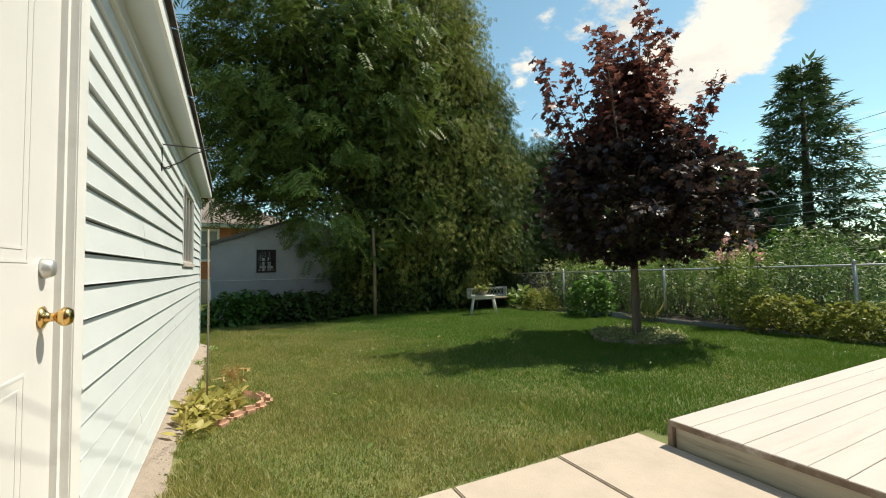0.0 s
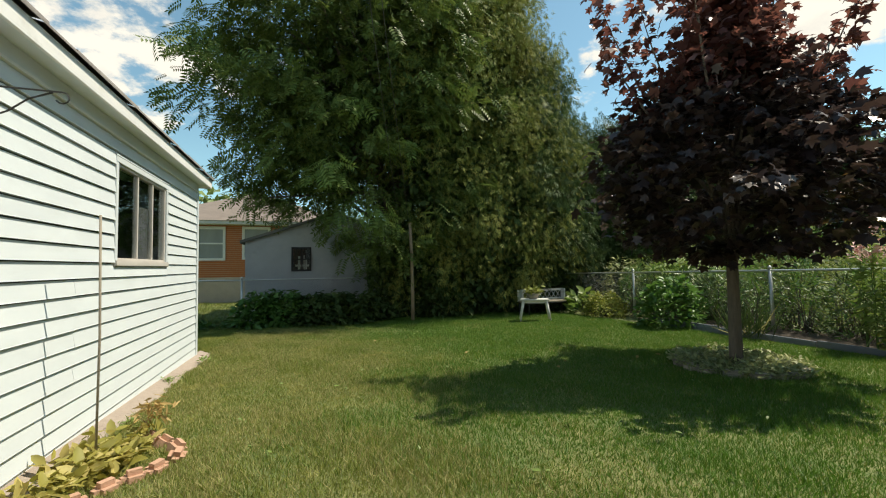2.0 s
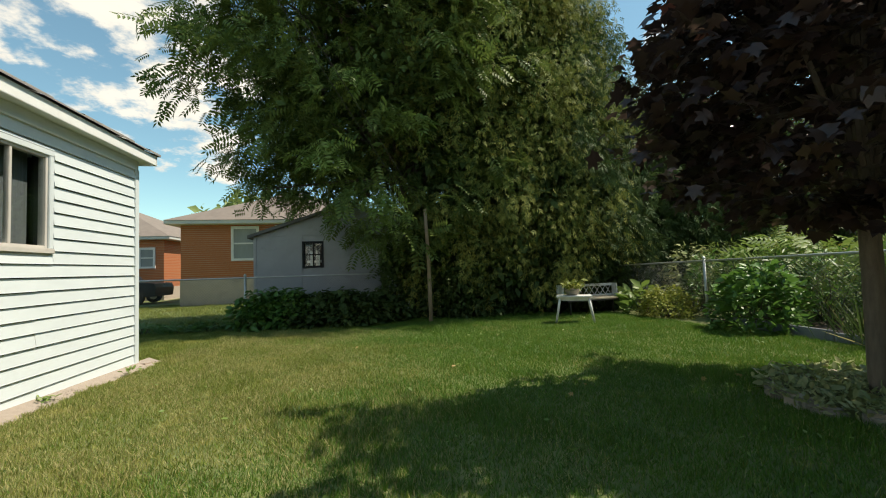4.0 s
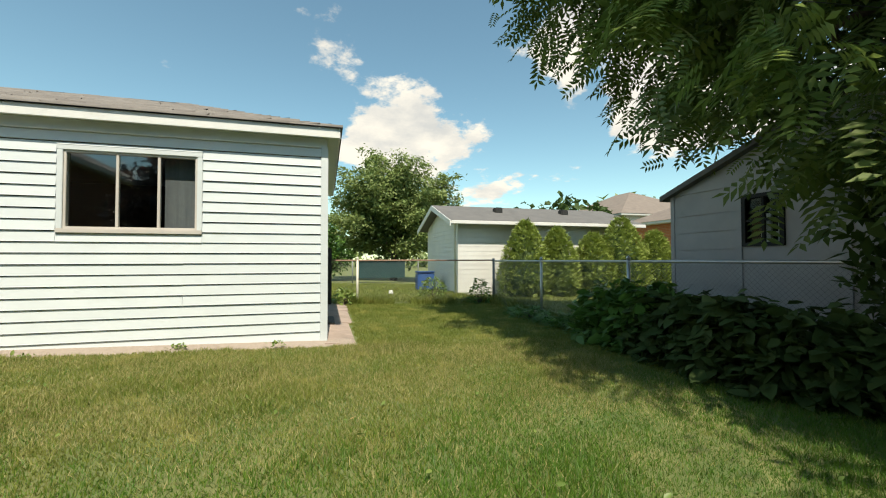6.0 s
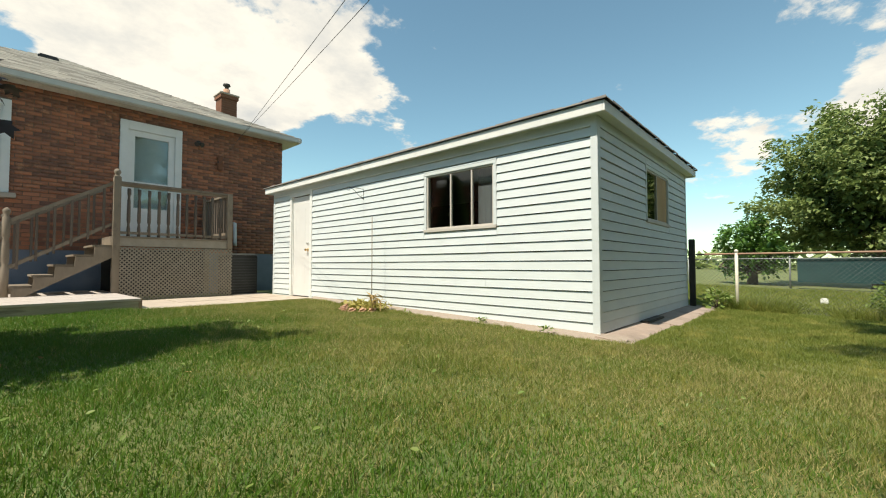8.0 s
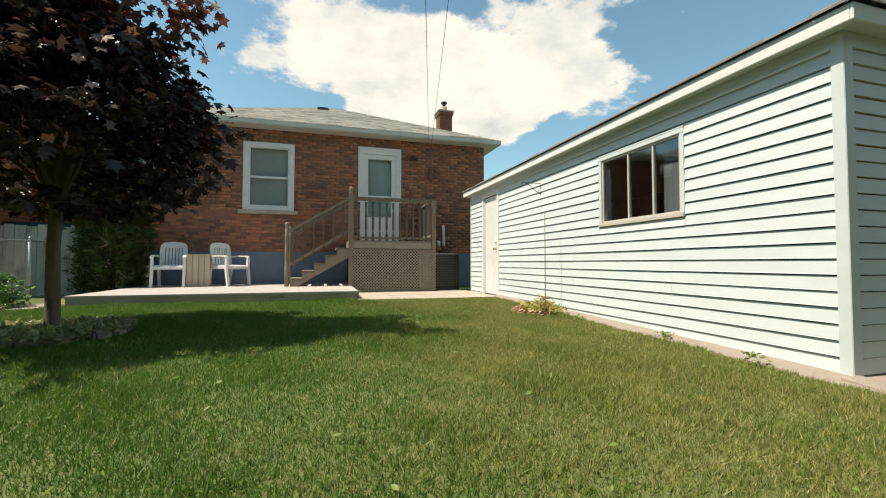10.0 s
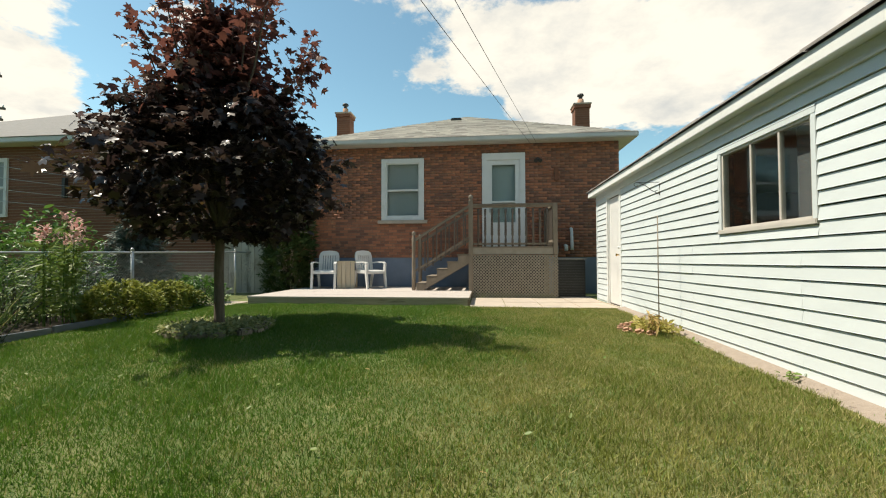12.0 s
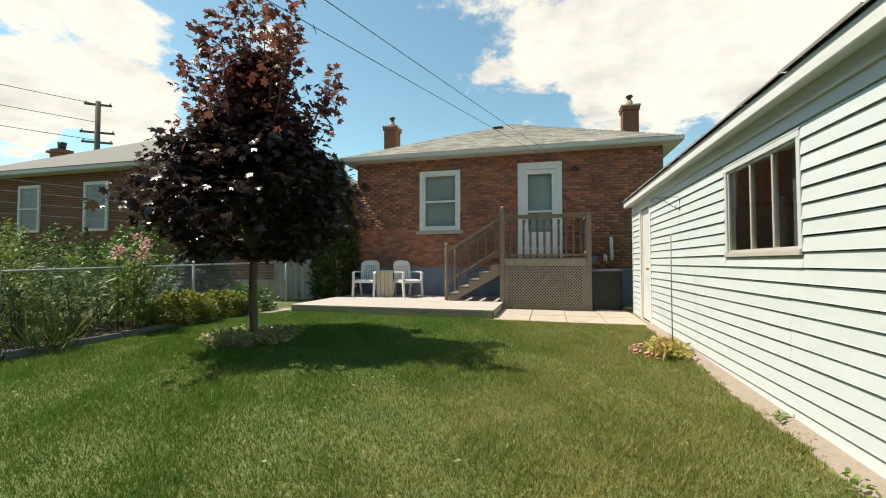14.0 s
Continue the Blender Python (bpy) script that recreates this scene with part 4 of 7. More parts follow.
part("door_leaf", boxes(*[hbox(*b) for b in ((D0, D0 + 0.13, -0.07, 0.0, HD[2] + 0.02, HD[3] - 0.2), (D1 - 0.13, D1, -0.07, 0.0, HD[2] + 0.02, HD[3] - 0.2), (D0 + 0.13, D1 - 0.13, -0.07, 0.0, HD[3] - 0.33, HD[3] - 0.2), (D0 + 0.13, D1 - 0.13, -0.07, 0.0, HD[2] + 0.02, HD[2] + 0.72), (D0 + 0.13, D1 - 0.13, -0.06, -0.005, 2.66, 2.71))], bevel=0.005), "trim", hd)
for z0, z1 in ((HD[2] + 0.72, 2.66), (2.71, HD[3] - 0.33)):
    p = part("pane", boxes(hbox(D0 + 0.13, D1 - 0.13, -0.04, -0.036, z0, z1)), "glass", hd)
    p.visible_shadow = False
part("inner_door", boxes(hbox(D0, D1, -0.16, -0.12, HD[2], HD[3] - 0.2)), "blind", hd)
part("door_handle", boxes(hbox(D1 - 0.09, D1 - 0.05, 0.0, 0.05, 2.38, 2.5), bevel=0.006), "steel", hd)

part("wall_light", tubes(([(0.62 - HO[0], 0.0, 3.86), (0.62 - HO[0], 0.07, 3.86)], 0.06), ([(0.62 - HO[0], 0.06, 3.86), (0.56 - HO[0], 0.16, 3.80)], [0.03, 0.06]), ([(0.62 - HO[0], 0.06, 3.86), (0.69 - HO[0], 0.16, 3.80)], [0.03, 0.06])), "iron", house, "twin-head black floodlight")
part("wall_lamp_box", boxes(hbox(0.05, 0.17, 0.0, 0.09, 3.25, 3.62), bevel=0.02), "brick_near", house)
part("vent_pipe", tubes(([(-0.28 - HO[0], 0.0, 1.9), (-0.28 - HO[0], 0.07, 1.9), (-0.29 - HO[0], 0.08, 1.4), (-0.29 - HO[0], 0.08, 1.3)], 0.045)), "plastic", house, "white plastic vent pipe")
part("vent_pipe", tubes(([(-0.12 - HO[0], 0.0, 1.42), (-0.12 - HO[0], 0.12, 1.42), (-0.12 - HO[0], 0.14, 1.28)], 0.05)), "plastic", house, "white plastic vent pipe")
part("meter_box", boxes(hbox(0.08, 0.28, 0.0, 0.12, 1.2, 1.42), bevel=0.01), "steel_dark", house)

# ---- porch with stairs ----
PX0, PX1, PY, PZ = 0.36, 2.52, -0.18, 1.36
porch = thing("porch", PX0, PY, 0, 0, "weathered wooden porch with railing, lattice skirt and side stairs", "porch")
PO = (PX0, PY, 0)


def pbox(*b):
    return local(b, PO)


for i in range(11):
    y0 = HY + 0.04 + i * 0.139
    part("floor_plank", boxes(pbox(PX0, PX1, y0, y0 + 0.132, PZ - 0.035, PZ), bevel=0.004), "wood", porch)
part("rim_beam", boxes(pbox(PX0, PX1, PY - 0.04, PY, PZ - 0.2, PZ - 0.036), bevel=0.004), "lattice", porch)
for x in (PX0, PX1 - 0.04):
    part("rim_beam", boxes(pbox(x, x + 0.04, HY + 0.03, PY - 0.04, PZ - 0.2, PZ - 0.036)), "wood", porch)
for x, y, top, foot in ((PX0, PY, 2.42, PZ - 0.2), (PX1 - 0.1, PY, 2.5, 0.04), (PX0, HY + 0.15, 2.42, 0.04)):
    post = part("post", boxes(pbox(x - 0.006, x + 0.106, y - 0.1, y + 0.026, foot, top), bevel=0.006), "wood", porch)
    if top > 2.45:
        bm = lathe(((0.05, 0), (0.055, 0.02), (0.03, 0.03), (0.045, 0.06), (0.06, 0.1), (0.045, 0.14), (0.01, 0.165)))
        bmesh.ops.translate(bm, verts=bm.verts[:], vec=(x + 0.05 - PX0, y - 0.05 - PY, top))
        part("finial", bm, "wood", post)
for x, y0, y1 in ((PX0, HY + 0.15, PY - 0.1),):
    part("hand_rail", boxes(pbox(x + 0.0, x + 0.1, y0, y1, 2.36, 2.41)), "wood", porch)
    part("bottom_rail", boxes(pbox(x + 0.02, x + 0.07, y0, y1, 1.48, 1.54)), "wood", porch)
    for k in range(9):
        y = y0 + 0.08 + (y1 - y0 - 0.16) * k / 8
        part("baluster", boxes(pbox(x + 0.028, x + 0.064, y - 0.018, y + 0.018, 1.4, 2.36)), "wood_dark", porch)
part("hand_rail", boxes(pbox(PX0 + 0.1, PX1 - 0.1, PY - 0.11, PY + 0.01, 2.37, 2.42), bevel=0.006), "wood", porch)
part("rail_cap", boxes(pbox(PX0 + 0.1, PX1 - 0.1, PY - 0.06, PY - 0.02, 2.33, 2.37)), "wood", porch)
for k in range(11):
    x = PX0 + 0.24 + (PX1 - PX0 - 0.48) * k / 10
    bm = bmesh.new()
    tube(bm, [(x - PX0, -0.04, z) for z in (1.36, 1.5, 1.6, 1.66, 2.05, 2.12, 2.2, 2.3)], [0.029, 0.029, 0.019, 0.031, 0.027, 0.019, 0.029, 0.029], 6)
    part("baluster", bm, "wood_dark", porch)
part("bottom_rail", boxes(pbox(PX0 + 0.1, PX1 - 0.1, PY - 0.07, PY - 0.02, 1.40, 1.45)), "wood", porch)


def lattice(name, w, h, at, parent, pitch=0.076):
    """Crossed laths clipped to a rectangle, one layer on the other."""
    bm = bmesh.new()
    for layer, sgn in ((0, 1), (1, -1)):
        k = -h
        while k < w:
            lo, hi = max(k, 0), min(k + h, w)
            if hi - lo > 0.02:
                a, b = (lo, lo - k), (hi, hi - k)
                if sgn < 0:
                    a, b = (w - a[0], a[1]), (w - b[0], b[1])
                dx = 0.0175
                y = 0.006 * layer
                vs = [bm.verts.new((a[0] - dx, y, a[1])), bm.verts.new((a[0] + dx, y, a[1])), bm.verts.new((b[0] + dx, y, b[1])), bm.verts.new((b[0] - dx, y, b[1]))]
                vt = [bm.verts.new((v.co.x, y + 0.005, v.co.z)) for v in vs]
                bm.faces.new(vs)
                bm.faces.new(vt[::-1])
                for i in range(4):
                    bm.faces.new((vs[i], vs[(i + 1) % 4], vt[(i + 1) % 4], vt[i]))
            k += pitch
    bmesh.ops.recalc_face_normals(bm, faces=bm.faces[:])
    bmesh.ops.translate(bm, verts=bm.verts[:], vec=at)
    return part(name, bm, "lattice", parent, "diagonal lattice skirt")


lattice("lattice_panel", PX1 - PX0 - 0.11, 1.06, (0.0, 0.004, 0.09), porch)
part("lattice_frame", boxes(pbox(PX0, PX1 - 0.11, PY - 0.03, PY, 0.03, 0.085), pbox(PX0, PX0 + 0.04, PY - 0.03, PY, 0.085, 1.16)), "wood_dark", porch)
# added black sheet: the shade under the porch, seen through the lattice
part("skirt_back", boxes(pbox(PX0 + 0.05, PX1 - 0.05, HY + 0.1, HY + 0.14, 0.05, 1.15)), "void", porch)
# stairs down towards +x
SN, RUN, DECKZ = 6, 1.32, 0.262
rise = (PZ - DECKZ) / SN
for k in range(1, SN):
    x0, z = PX1 + (k - 1) * RUN / (SN - 1), PZ - k * rise
    part("step", boxes(pbox(x0, x0 + 0.29, -1.28, PY - 0.02, z - 0.04, z), bevel=0.006), "wood", porch)
for y in (PY - 0.03, -1.30):
    top = [(PX1 - PX0, PZ - 0.045)]
    for k in range(1, SN):
        xk, zk = PX1 - PX0 + (k - 1) * RUN / (SN - 1), PZ - k * rise - 0.042
        top += [(xk + 0.004 * k, zk), (xk + RUN / (SN - 1), zk)]
    bm = bmesh.new()
    prism(bm, top + [(PX1 - PX0 + RUN + 0.004, DECKZ + 0.004), (PX1 - PX0 + RUN - 0.16, DECKZ + 0.004), (PX1 - PX0, PZ - 0.42)], "y", y - PY, y - PY + 0.04)
    part("stringer", bm, "wood", porch)
for y in (PY - 0.02, -1.27):
    sx = PX1 + RUN + 0.08
    bm = lathe(((0.05, 0), (0.05, 0.5), (0.035, 0.53), (0.05, 0.6), (0.045, 0.9), (0.035, 0.98), (0.05, 1.02), (0.05, 1.33), (0.03, 1.36), (0.05, 1.42), (0.05, 1.46), (0.01, 1.5)))
    bmesh.ops.translate(bm, verts=bm.verts[:], vec=(sx - PX0, y - 0.05 - PY, DECKZ + 0.002))
    part("newel_post", bm, "wood", porch)
    for dz0, dz1, wd in ((1.0, 1.07, 0.05), (0.22, 0.28, 0.03)):
        bm = bmesh.new()
        prism(bm, [(PX1 - PX0, PZ + dz0 - 0.02), (sx - PX0, DECKZ + dz0 + 0.22), (sx - PX0, DECKZ + dz1 + 0.22), (PX1 - PX0, PZ + dz1 - 0.02)], "y", y - 0.05 - wd / 2 - PY, y - 0.05 + wd / 2 - PY)
        part("stair_rail", bm, "wood", porch)
    for k in range(6):
        u = (k + 0.6) / 6.2
        x, z = PX1 + u * (RUN + 0.08), PZ + u * (DECKZ + 0.24 - PZ)
        part("baluster", boxes(pbox(x - 0.018, x + 0.018, y - 0.068, y - 0.032, z + 0.14, z + 1.02)), "wood_dark", porch)

# ---- low deck, paving ----
DX0, DX1, DY_0, DY_1 = 2.45, 7.2, HY + 0.02, 1.70
deck = thing("deck", DX0, DY_1, 0, 0, "low deck of pale painted planks beside the house", "deck")
n = 24
wd = (DY_1 - DY_0) / n
for i in range(n):
    part("plank", boxes(local((DX0, DX1, DY_0 + i * wd + 0.001, DY_0 + (i + 1) * wd - 0.001, DECKZ - 0.035, DECKZ + rnd.uniform(-0.001, 0.001)), (DX0, DY_1, 0)), bevel=0.0015), "deck", deck)
for b in ((DX0 + 0.02, DX1 - 0.02, DY_1 - 0.04, DY_1 - 0.01, 0.0, DECKZ - 0.036), (DX0 + 0.02, DX0 + 0.05, DY_0, DY_1 - 0.04, 0.0, DECKZ - 0.036), (DX1 - 0.05, DX1 - 0.02, DY_0, DY_1 - 0.04, 0.0, DECKZ - 0.036)):
    part("fascia_board", boxes(local(b, (DX0, DY_1, 0))), "deck_edge", deck, "weathered edge board")
part("nosing", boxes(local((DX0 - 0.012, DX0 - 0.001, DY_0, DY_1, DECKZ - 0.036, DECKZ - 0.002), (DX0, DY_1, 0)), bevel=0.003), "nosing", deck, "chipped brown plank ends")
part("corner_block", boxes(local((DX0 - 0.012, DX0 + 0.03, DY_1 - 0.03, DY_1 + 0.008, 0.02, DECKZ - 0.037), (DX0, DY_1, 0)), bevel=0.004), "nosing", deck)
# one solid dark slab stands for the shade below the planks
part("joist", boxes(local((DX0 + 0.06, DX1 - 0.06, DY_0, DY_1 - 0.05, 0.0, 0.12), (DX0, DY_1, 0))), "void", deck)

paving = tagged(new("pavement"), "pale beige concrete paving slabs between deck and garage", "paving", kind="structure")
px = [-0.44, 0.28, 1.0, 1.72, 2.44]
py = [1.93, 0.95, -0.05, -1.05, HY + 0.03]
for i in range(4):
    for j in range(4):
        if px[i] < 2.6 and not (px[i] > 0.2 and py[j + 1] < -0.3):
            h = rnd.uniform(-0.004, 0.004)
            part("slab", boxes((px[i] + 0.006, px[i + 1] - 0.006, py[j + 1] + 0.006, py[j] - 0.006, -0.03, 0.105 + h), bevel=0.006), "concrete", paving)
part("slab", boxes((7.4, 8.7, 1.2, 2.1, -0.1, 0.105), bevel=0.01), "concrete", paving)

# ---- beds and strips by the garage ----
bm = bmesh.new()
r = random.Random(8)
n = 46
inner = [(GX + 0.0, 1.95 + (8.25 - 1.95) * i / n) for i in range(n + 1)]
outer = [(GX + 0.21 + 0.025 * math.sin(i * 0.5) + r.uniform(-0.012, 0.015), p[1]) for i, p in enumerate(inner)]
va = [bm.verts.new((p[0], p[1], gz(*p) + 0.06)) for p in inner]
vb = [bm.verts.new((p[0], p[1], gz(*p) - 0.012)) for p in outer]
for i in range(n):
    bm.faces.new((va[i], vb[i], vb[i + 1], va[i + 1]))
solo("gravel_strip", bm, "gravel", "crumbling strip of grey-pink gravel along the garage wall", "gravel", "structure")
N = 1500
py_ = RNG.uniform(1.95, 8.2, N)
px_ = RNG.random(N) ** 1.3 * 0.22
pos = np.stack([GX + px_, py_, gz(GX + px_, py_) + 0.055 - 0.32 * px_], 1)
PEBBLE = ([(-0.5, 0, 0), (0, -0.45, 0.05), (0.5, 0, 0), (0, 0.45, 0), (0.05, 0, 0.42)], [(0, 1, 4), (1, 2, 4), (2, 3, 4), (3, 0, 4)])
tagged(scatter("pebbles", PEBBLE, pos, RNG.random(N) * 6, RNG.normal(0, 0.3, N), RNG.normal(0, 0.3, N), RNG.uniform(0.006, 0.02, N), "gravel"), "small loose stones along the wall", "gravel", kind="stuff")
bm = bmesh.new()
for x0, x1, w in ((-5.3, -3.9, 0.50), (-3.895, -2.2, 0.46), (-2.195, -0.40, 0.40)):
    prism(bm, [(GY1 + 0.0, -0.16), (GY1 + w, -0.16), (GY1 + w - 0.01, -0.055), (GY1 + w - 0.08, -0.035), (GY1, 0.0)], "x", x0, x1)
solo("concrete_apron", bm, "pad", "cracked pinkish concrete apron behind the garage", "concrete pad", "structure")
# thin near-black strip on the apron, against the end wall
solo("drain_trough", boxes((-2.7, -1.9, GY1 + 0.03, GY1 + 0.15, -0.02, 0.02), bevel=0.01), "iron", "flat dark strip lying against the garage base", "board")

bed = [(-0.10, 3.64, 18), (0.0, 3.77, 30), (0.10, 3.86, 12), (0.19, 3.94, 38), (0.25, 4.10, 70), (0.20, 4.25, 112), (0.09, 4.37, 125), (-0.02, 4.48, 118)]
first = None
for x, y, a in bed:
    if first is None:
        first = solo("edging_brick", boxes((-0.066, 0.066, -0.05, 0.05, -0.05, 0.08), bevel=0.03), "terracotta", "worn terracotta edging brick set in the lawn", "brick", group="bricks edging the flower bed")
        put(first, x, y, 0.03, a + 20)
    else:
        copy_thing(first, pose(x * SCALE, y * SCALE, 0.03 * SCALE, a * 0.3 - 8, 6 - a * 0.2, a + 20))
lil = thing("daylily", -0.2, 4.05, 0.03, 0, "yellowing daylily clump behind the edging bricks", "plant")
p = np.stack([RNG.uniform(-0.2, 0.26, 620), RNG.normal(-0.05, 0.26, 620).clip(-0.6, 0.45), RNG.uniform(0.0, 0.11, 620)], 1)
p = p[p[:, 0] < 0.16 + 0.35 * (p[:, 1] + 0.3)]
leaves("foliage", OVAL, p[:260], 0.085, "leaf_straw", lil, (0.4, 0.45))
leaves("lower_foliage", OVAL, p[260:], 0.075, "leaf_yellow", lil, (0.3, 0.4))
p = np.stack([RNG.normal(0.2, 0.05, 60), RNG.normal(0.48, 0.05, 60), RNG.uniform(0.16, 0.30, 60)], 1)
leaves("dried_flower", LANCE, p, 0.10, "dry", lil, (-0.4, 0.5))
part("stem", tubes(([(0.16, 0.4, 0), (0.2, 0.48, 0.26)], 0.004), ([(0.12, 0.44, 0), (0.18, 0.5, 0.24)], 0.004), n=4), "dry", lil)
for k, (x, y) in enumerate(((-0.36, 2.9), (-0.33, 5.0), (-0.4, 6.35), (-0.3, 7.4))):
    w = thing("weed", x, y, 0.02, 0, "small green weed at the foot of the wall", "weed", "weeds along the garage wall")
    leaves("foliage", OVAL, RNG.normal(size=(26, 3)) * [0.03, 0.05, 0.012] + [0, 0, 0.02], 0.04, "leaf_bright", w, (0.3, 0.5))

# ---- fences ----
def chain_link(name, p, q, top, posts, label, post_mat="steel", rail_mat="steel", pitch=0.062, sag=0.0, post_r=0.028, ground=None):
    """A chain-link fence from p to q: posts at fractions of its length, top rail, woven wires."""
    p, q = Vector(p), Vector(q)
    L = (q - p).length
    ang = math.degrees(math.atan2(q.y - p.y, q.x - p.x))
    g = gz(*p) if ground is None else ground
    f = thing(name, p.x, p.y, g, ang, label, "fence")
    H = top - g
    for u in posts:
        po = part("post", tubes(([(u * L, 0, -0.2), (u * L, 0, H + 0.03)], post_r), n=8), post_mat, f)
        bm = lathe(((post_r + 0.006, 0), (post_r + 0.006, 0.03), (post_r * 0.6, 0.055), (0.002, 0.062)), 8)
        bmesh.ops.translate(bm, verts=bm.verts[:], vec=(u * L, 0, H + 0.02))
        part("post_cap", bm, post_mat, po)
    part("top_rail", tubes(([(L * i / 12, 0, H - 0.01 - sag * math.sin(math.pi * i * 0.5) ** 2) for i in range(13)], 0.019), n=7), rail_mat, f)
    v, fc = [], []
    for sgn in (1, -1):
        k = -H
        while k < L:
            lo, hi = max(k, 0), min(k + H, L)
            if hi - lo > 0.01:
                a, b = np.array((lo, 0.0, lo - k)), np.array((hi, 0.0, hi - k))
                if sgn < 0:
                    a[0], b[0] = L - a[0], L - b[0]
                i = len(v)
                w = 0.0019
                for c in (a, b):
                    v += [(c[0] - w, -w + 0.003 * sgn, c[2]), (c[0] + w, -w + 0.003 * sgn, c[2]), (c[0], w + 0.003 * sgn, c[2])]
                fc += [(i, i + 1, i + 4, i + 3), (i + 1, i + 2, i + 5, i + 4), (i + 2, i, i + 3, i + 5)]
            k += pitch
    tagged(mesh_of("wire_mesh", v, fc, "steel_dark", f), "woven diamond wire", kind="stuff")
    return f


side_fence = chain_link("chain_link_fence", (8.85, 12.6, 0), (8.82, -1.2, 0), 0.98, (0.0, 0.236, 0.471, 0.709, 0.945), "galvanised chain-link fence along a planted border", ground=-0.13)
side_fence.matrix_basis = side_fence.matrix_basis @ Matrix.Rotation(radians(-1.25), 4, "Y")
chain_link("chain_link_fence", (-5.3, 12.2, 0), (2.96, 12.58, 0), 0.98, (0.28, 0.58, 1.0), "galvanised chain-link fence in front of a grey shed", ground=-0.18)
chain_link("chain_link_fence", (-5.42, 8.0, 0), (-5.3, 12.2, 0), 1.0, (0.16,), "chain-link fence with a rusty top rail and cream post", "white_post", "rust", 0.07, ground=-0.08)
pf = thing("fence_post", -5.3, 12.2, -0.2, 0, "dark steel corner post of the chain-link fence", "post")
part("post", tubes(([(0, 0, -0.1), (0, 0, 1.24)], 0.035)), "steel_dark", pf)
chain_link("chain_link_fence", (-15.0, 6.0, 0), (-15.0, 16.5, 0), 1.0, (0.0, 0.3, 0.6, 0.9), "distant chain-link fence with a teal windscreen", "steel_dark", "steel_dark", 0.2, ground=-0.1)
solo("windscreen", boxes((-15.08, -15.05, 9.35, 11.65, 0.15, 1.0)), "mesh_teal", "teal mesh windscreen tied to a distant fence", "windscreen")
solo("white_box", boxes((-8.32, -8.2, 9.86, 9.99, -0.1, 0.04), bevel=0.02), "plastic", "small white plastic lid lying on the grass", "lid")
rb = thing("recycling_bin", -10.2, 11.5, -0.1, 0, "blue plastic bin beside the white garage", "bin")
part("tub", boxes((-0.24, 0.24, -0.32, 0.32, 0, 0.62), bevel=0.04), "bin", rb)
part("lid", boxes((-0.26, 0.26, -0.35, 0.35, 0.62, 0.68), bevel=0.03), "bin", rb)
solo("gate_panel", boxes((-5.06, -4.975, 7.96, 8.06, -0.1, 1.28), bevel=0.01), "iron", "dark weathered gate post at the garage corner", "gate post")

# bed along the right-hand fence
edge = thing("bed_edging", 8.0, 2.0, -0.05, 0, "low weathered blue-grey edging boards along the border", "edging")
for k in range(4):
    part("board", boxes((-0.02 + 0.015 * k, 0.02 + 0.015 * k, k * 1.5, k * 1.5 + 1.48, -0.05, 0.16 + 0.02 * (k % 2)), bevel=0.005), "edging", edge)
bm = bmesh.new()
box(bm, 8.04, 9.6, 1.8, 8.4, -0.2, 0.06)
solo("planting_soil", bm, "soil", "dark soil of the planted border", "soil", "structure")

# ---- wooden pole ----
pole = solo("wooden_pole", tubes(([(3.68, 11.55, -0.35), (3.665, 11.5, 0.6), (3.64, 11.46, 1.5), (3.59, 11.42, 2.40)], [0.050, 0.046, 0.042, 0.038]), n=10), "pole", "old weathered wooden clothesline pole standing in the lawn", "pole")

# ---- bench, side table, potted plant ----
bench = thing("garden_bench", 7.5, 11.45, gz(7.5, 11.45), 188, "white painted garden bench with a lattice back", "bench")
BW, BH = 0.82, 0.70
part("seat", boxes((-BW, BW, -0.05, 0.42, 0.36, 0.395), bevel=0.008), "bench_wood", bench, "pale worn seat board")
part("back_frame", boxes((-BW, BW, -0.09, -0.05, BH - 0.06, BH), (-BW, -BW + 0.06, -0.09, -0.05, 0.36, BH - 0.06), (BW - 0.06, BW, -0.09, -0.05, 0.36, BH - 0.06), (-BW + 0.06, BW - 0.06, -0.09, -0.05, 0.40, 0.44), bevel=0.005), "bench", bench)
for sgn in (-1, 1):
    bm = bmesh.new()
    for k in range(9):
        x = -BW + 0.1 + k * (2 * BW - 0.36) / 8
        a, b = (x, 0.43), (x + 0.16, BH - 0.05)
        if sgn < 0:
            a, b = (a[0] + 0.16, a[1]), (b[0] - 0.16, b[1])
        tube(bm, [(a[0], -0.07, a[1]), (b[0], -0.07, b[1])], 0.009, 5)
    part("lattice_slats", bm, "bench", bench)
for x in (-BW + 0.06, BW - 0.06):
    for y in (-0.06, 0.36):
        part("leg", tubes(([(x, y, 0), (x, y, 0.36)], [0.018, 0.024]), n=7), "iron", bench)
    part("end_panel", boxes((x - 0.02, x + 0.02, -0.05, 0.1, 0.395, BH), bevel=0.005), "bench", bench)
part("under_rail", boxes((-BW - 0.05, BW + 0.05, 0.40, 0.44, 0.33, 0.36), bevel=0.004), "iron", bench)

table = thing("side_table", 6.36, 9.95, gz(6.36, 9.95), -26, "small chipped white side table with splayed legs", "table")
bm = boxes((-0.34, 0.34, -0.20, 0.20, 0.50, 0.535), bevel=0.012)
part("tabletop", bm, "bench", table)
for x in (-1, 1):
    for y in (-1, 1):
        part("leg", tubes(([(x * 0.36, y * 0.21, 0), (x * 0.27, y * 0.15, 0.50)], [0.018, 0.026]), n=8), "bench", table)
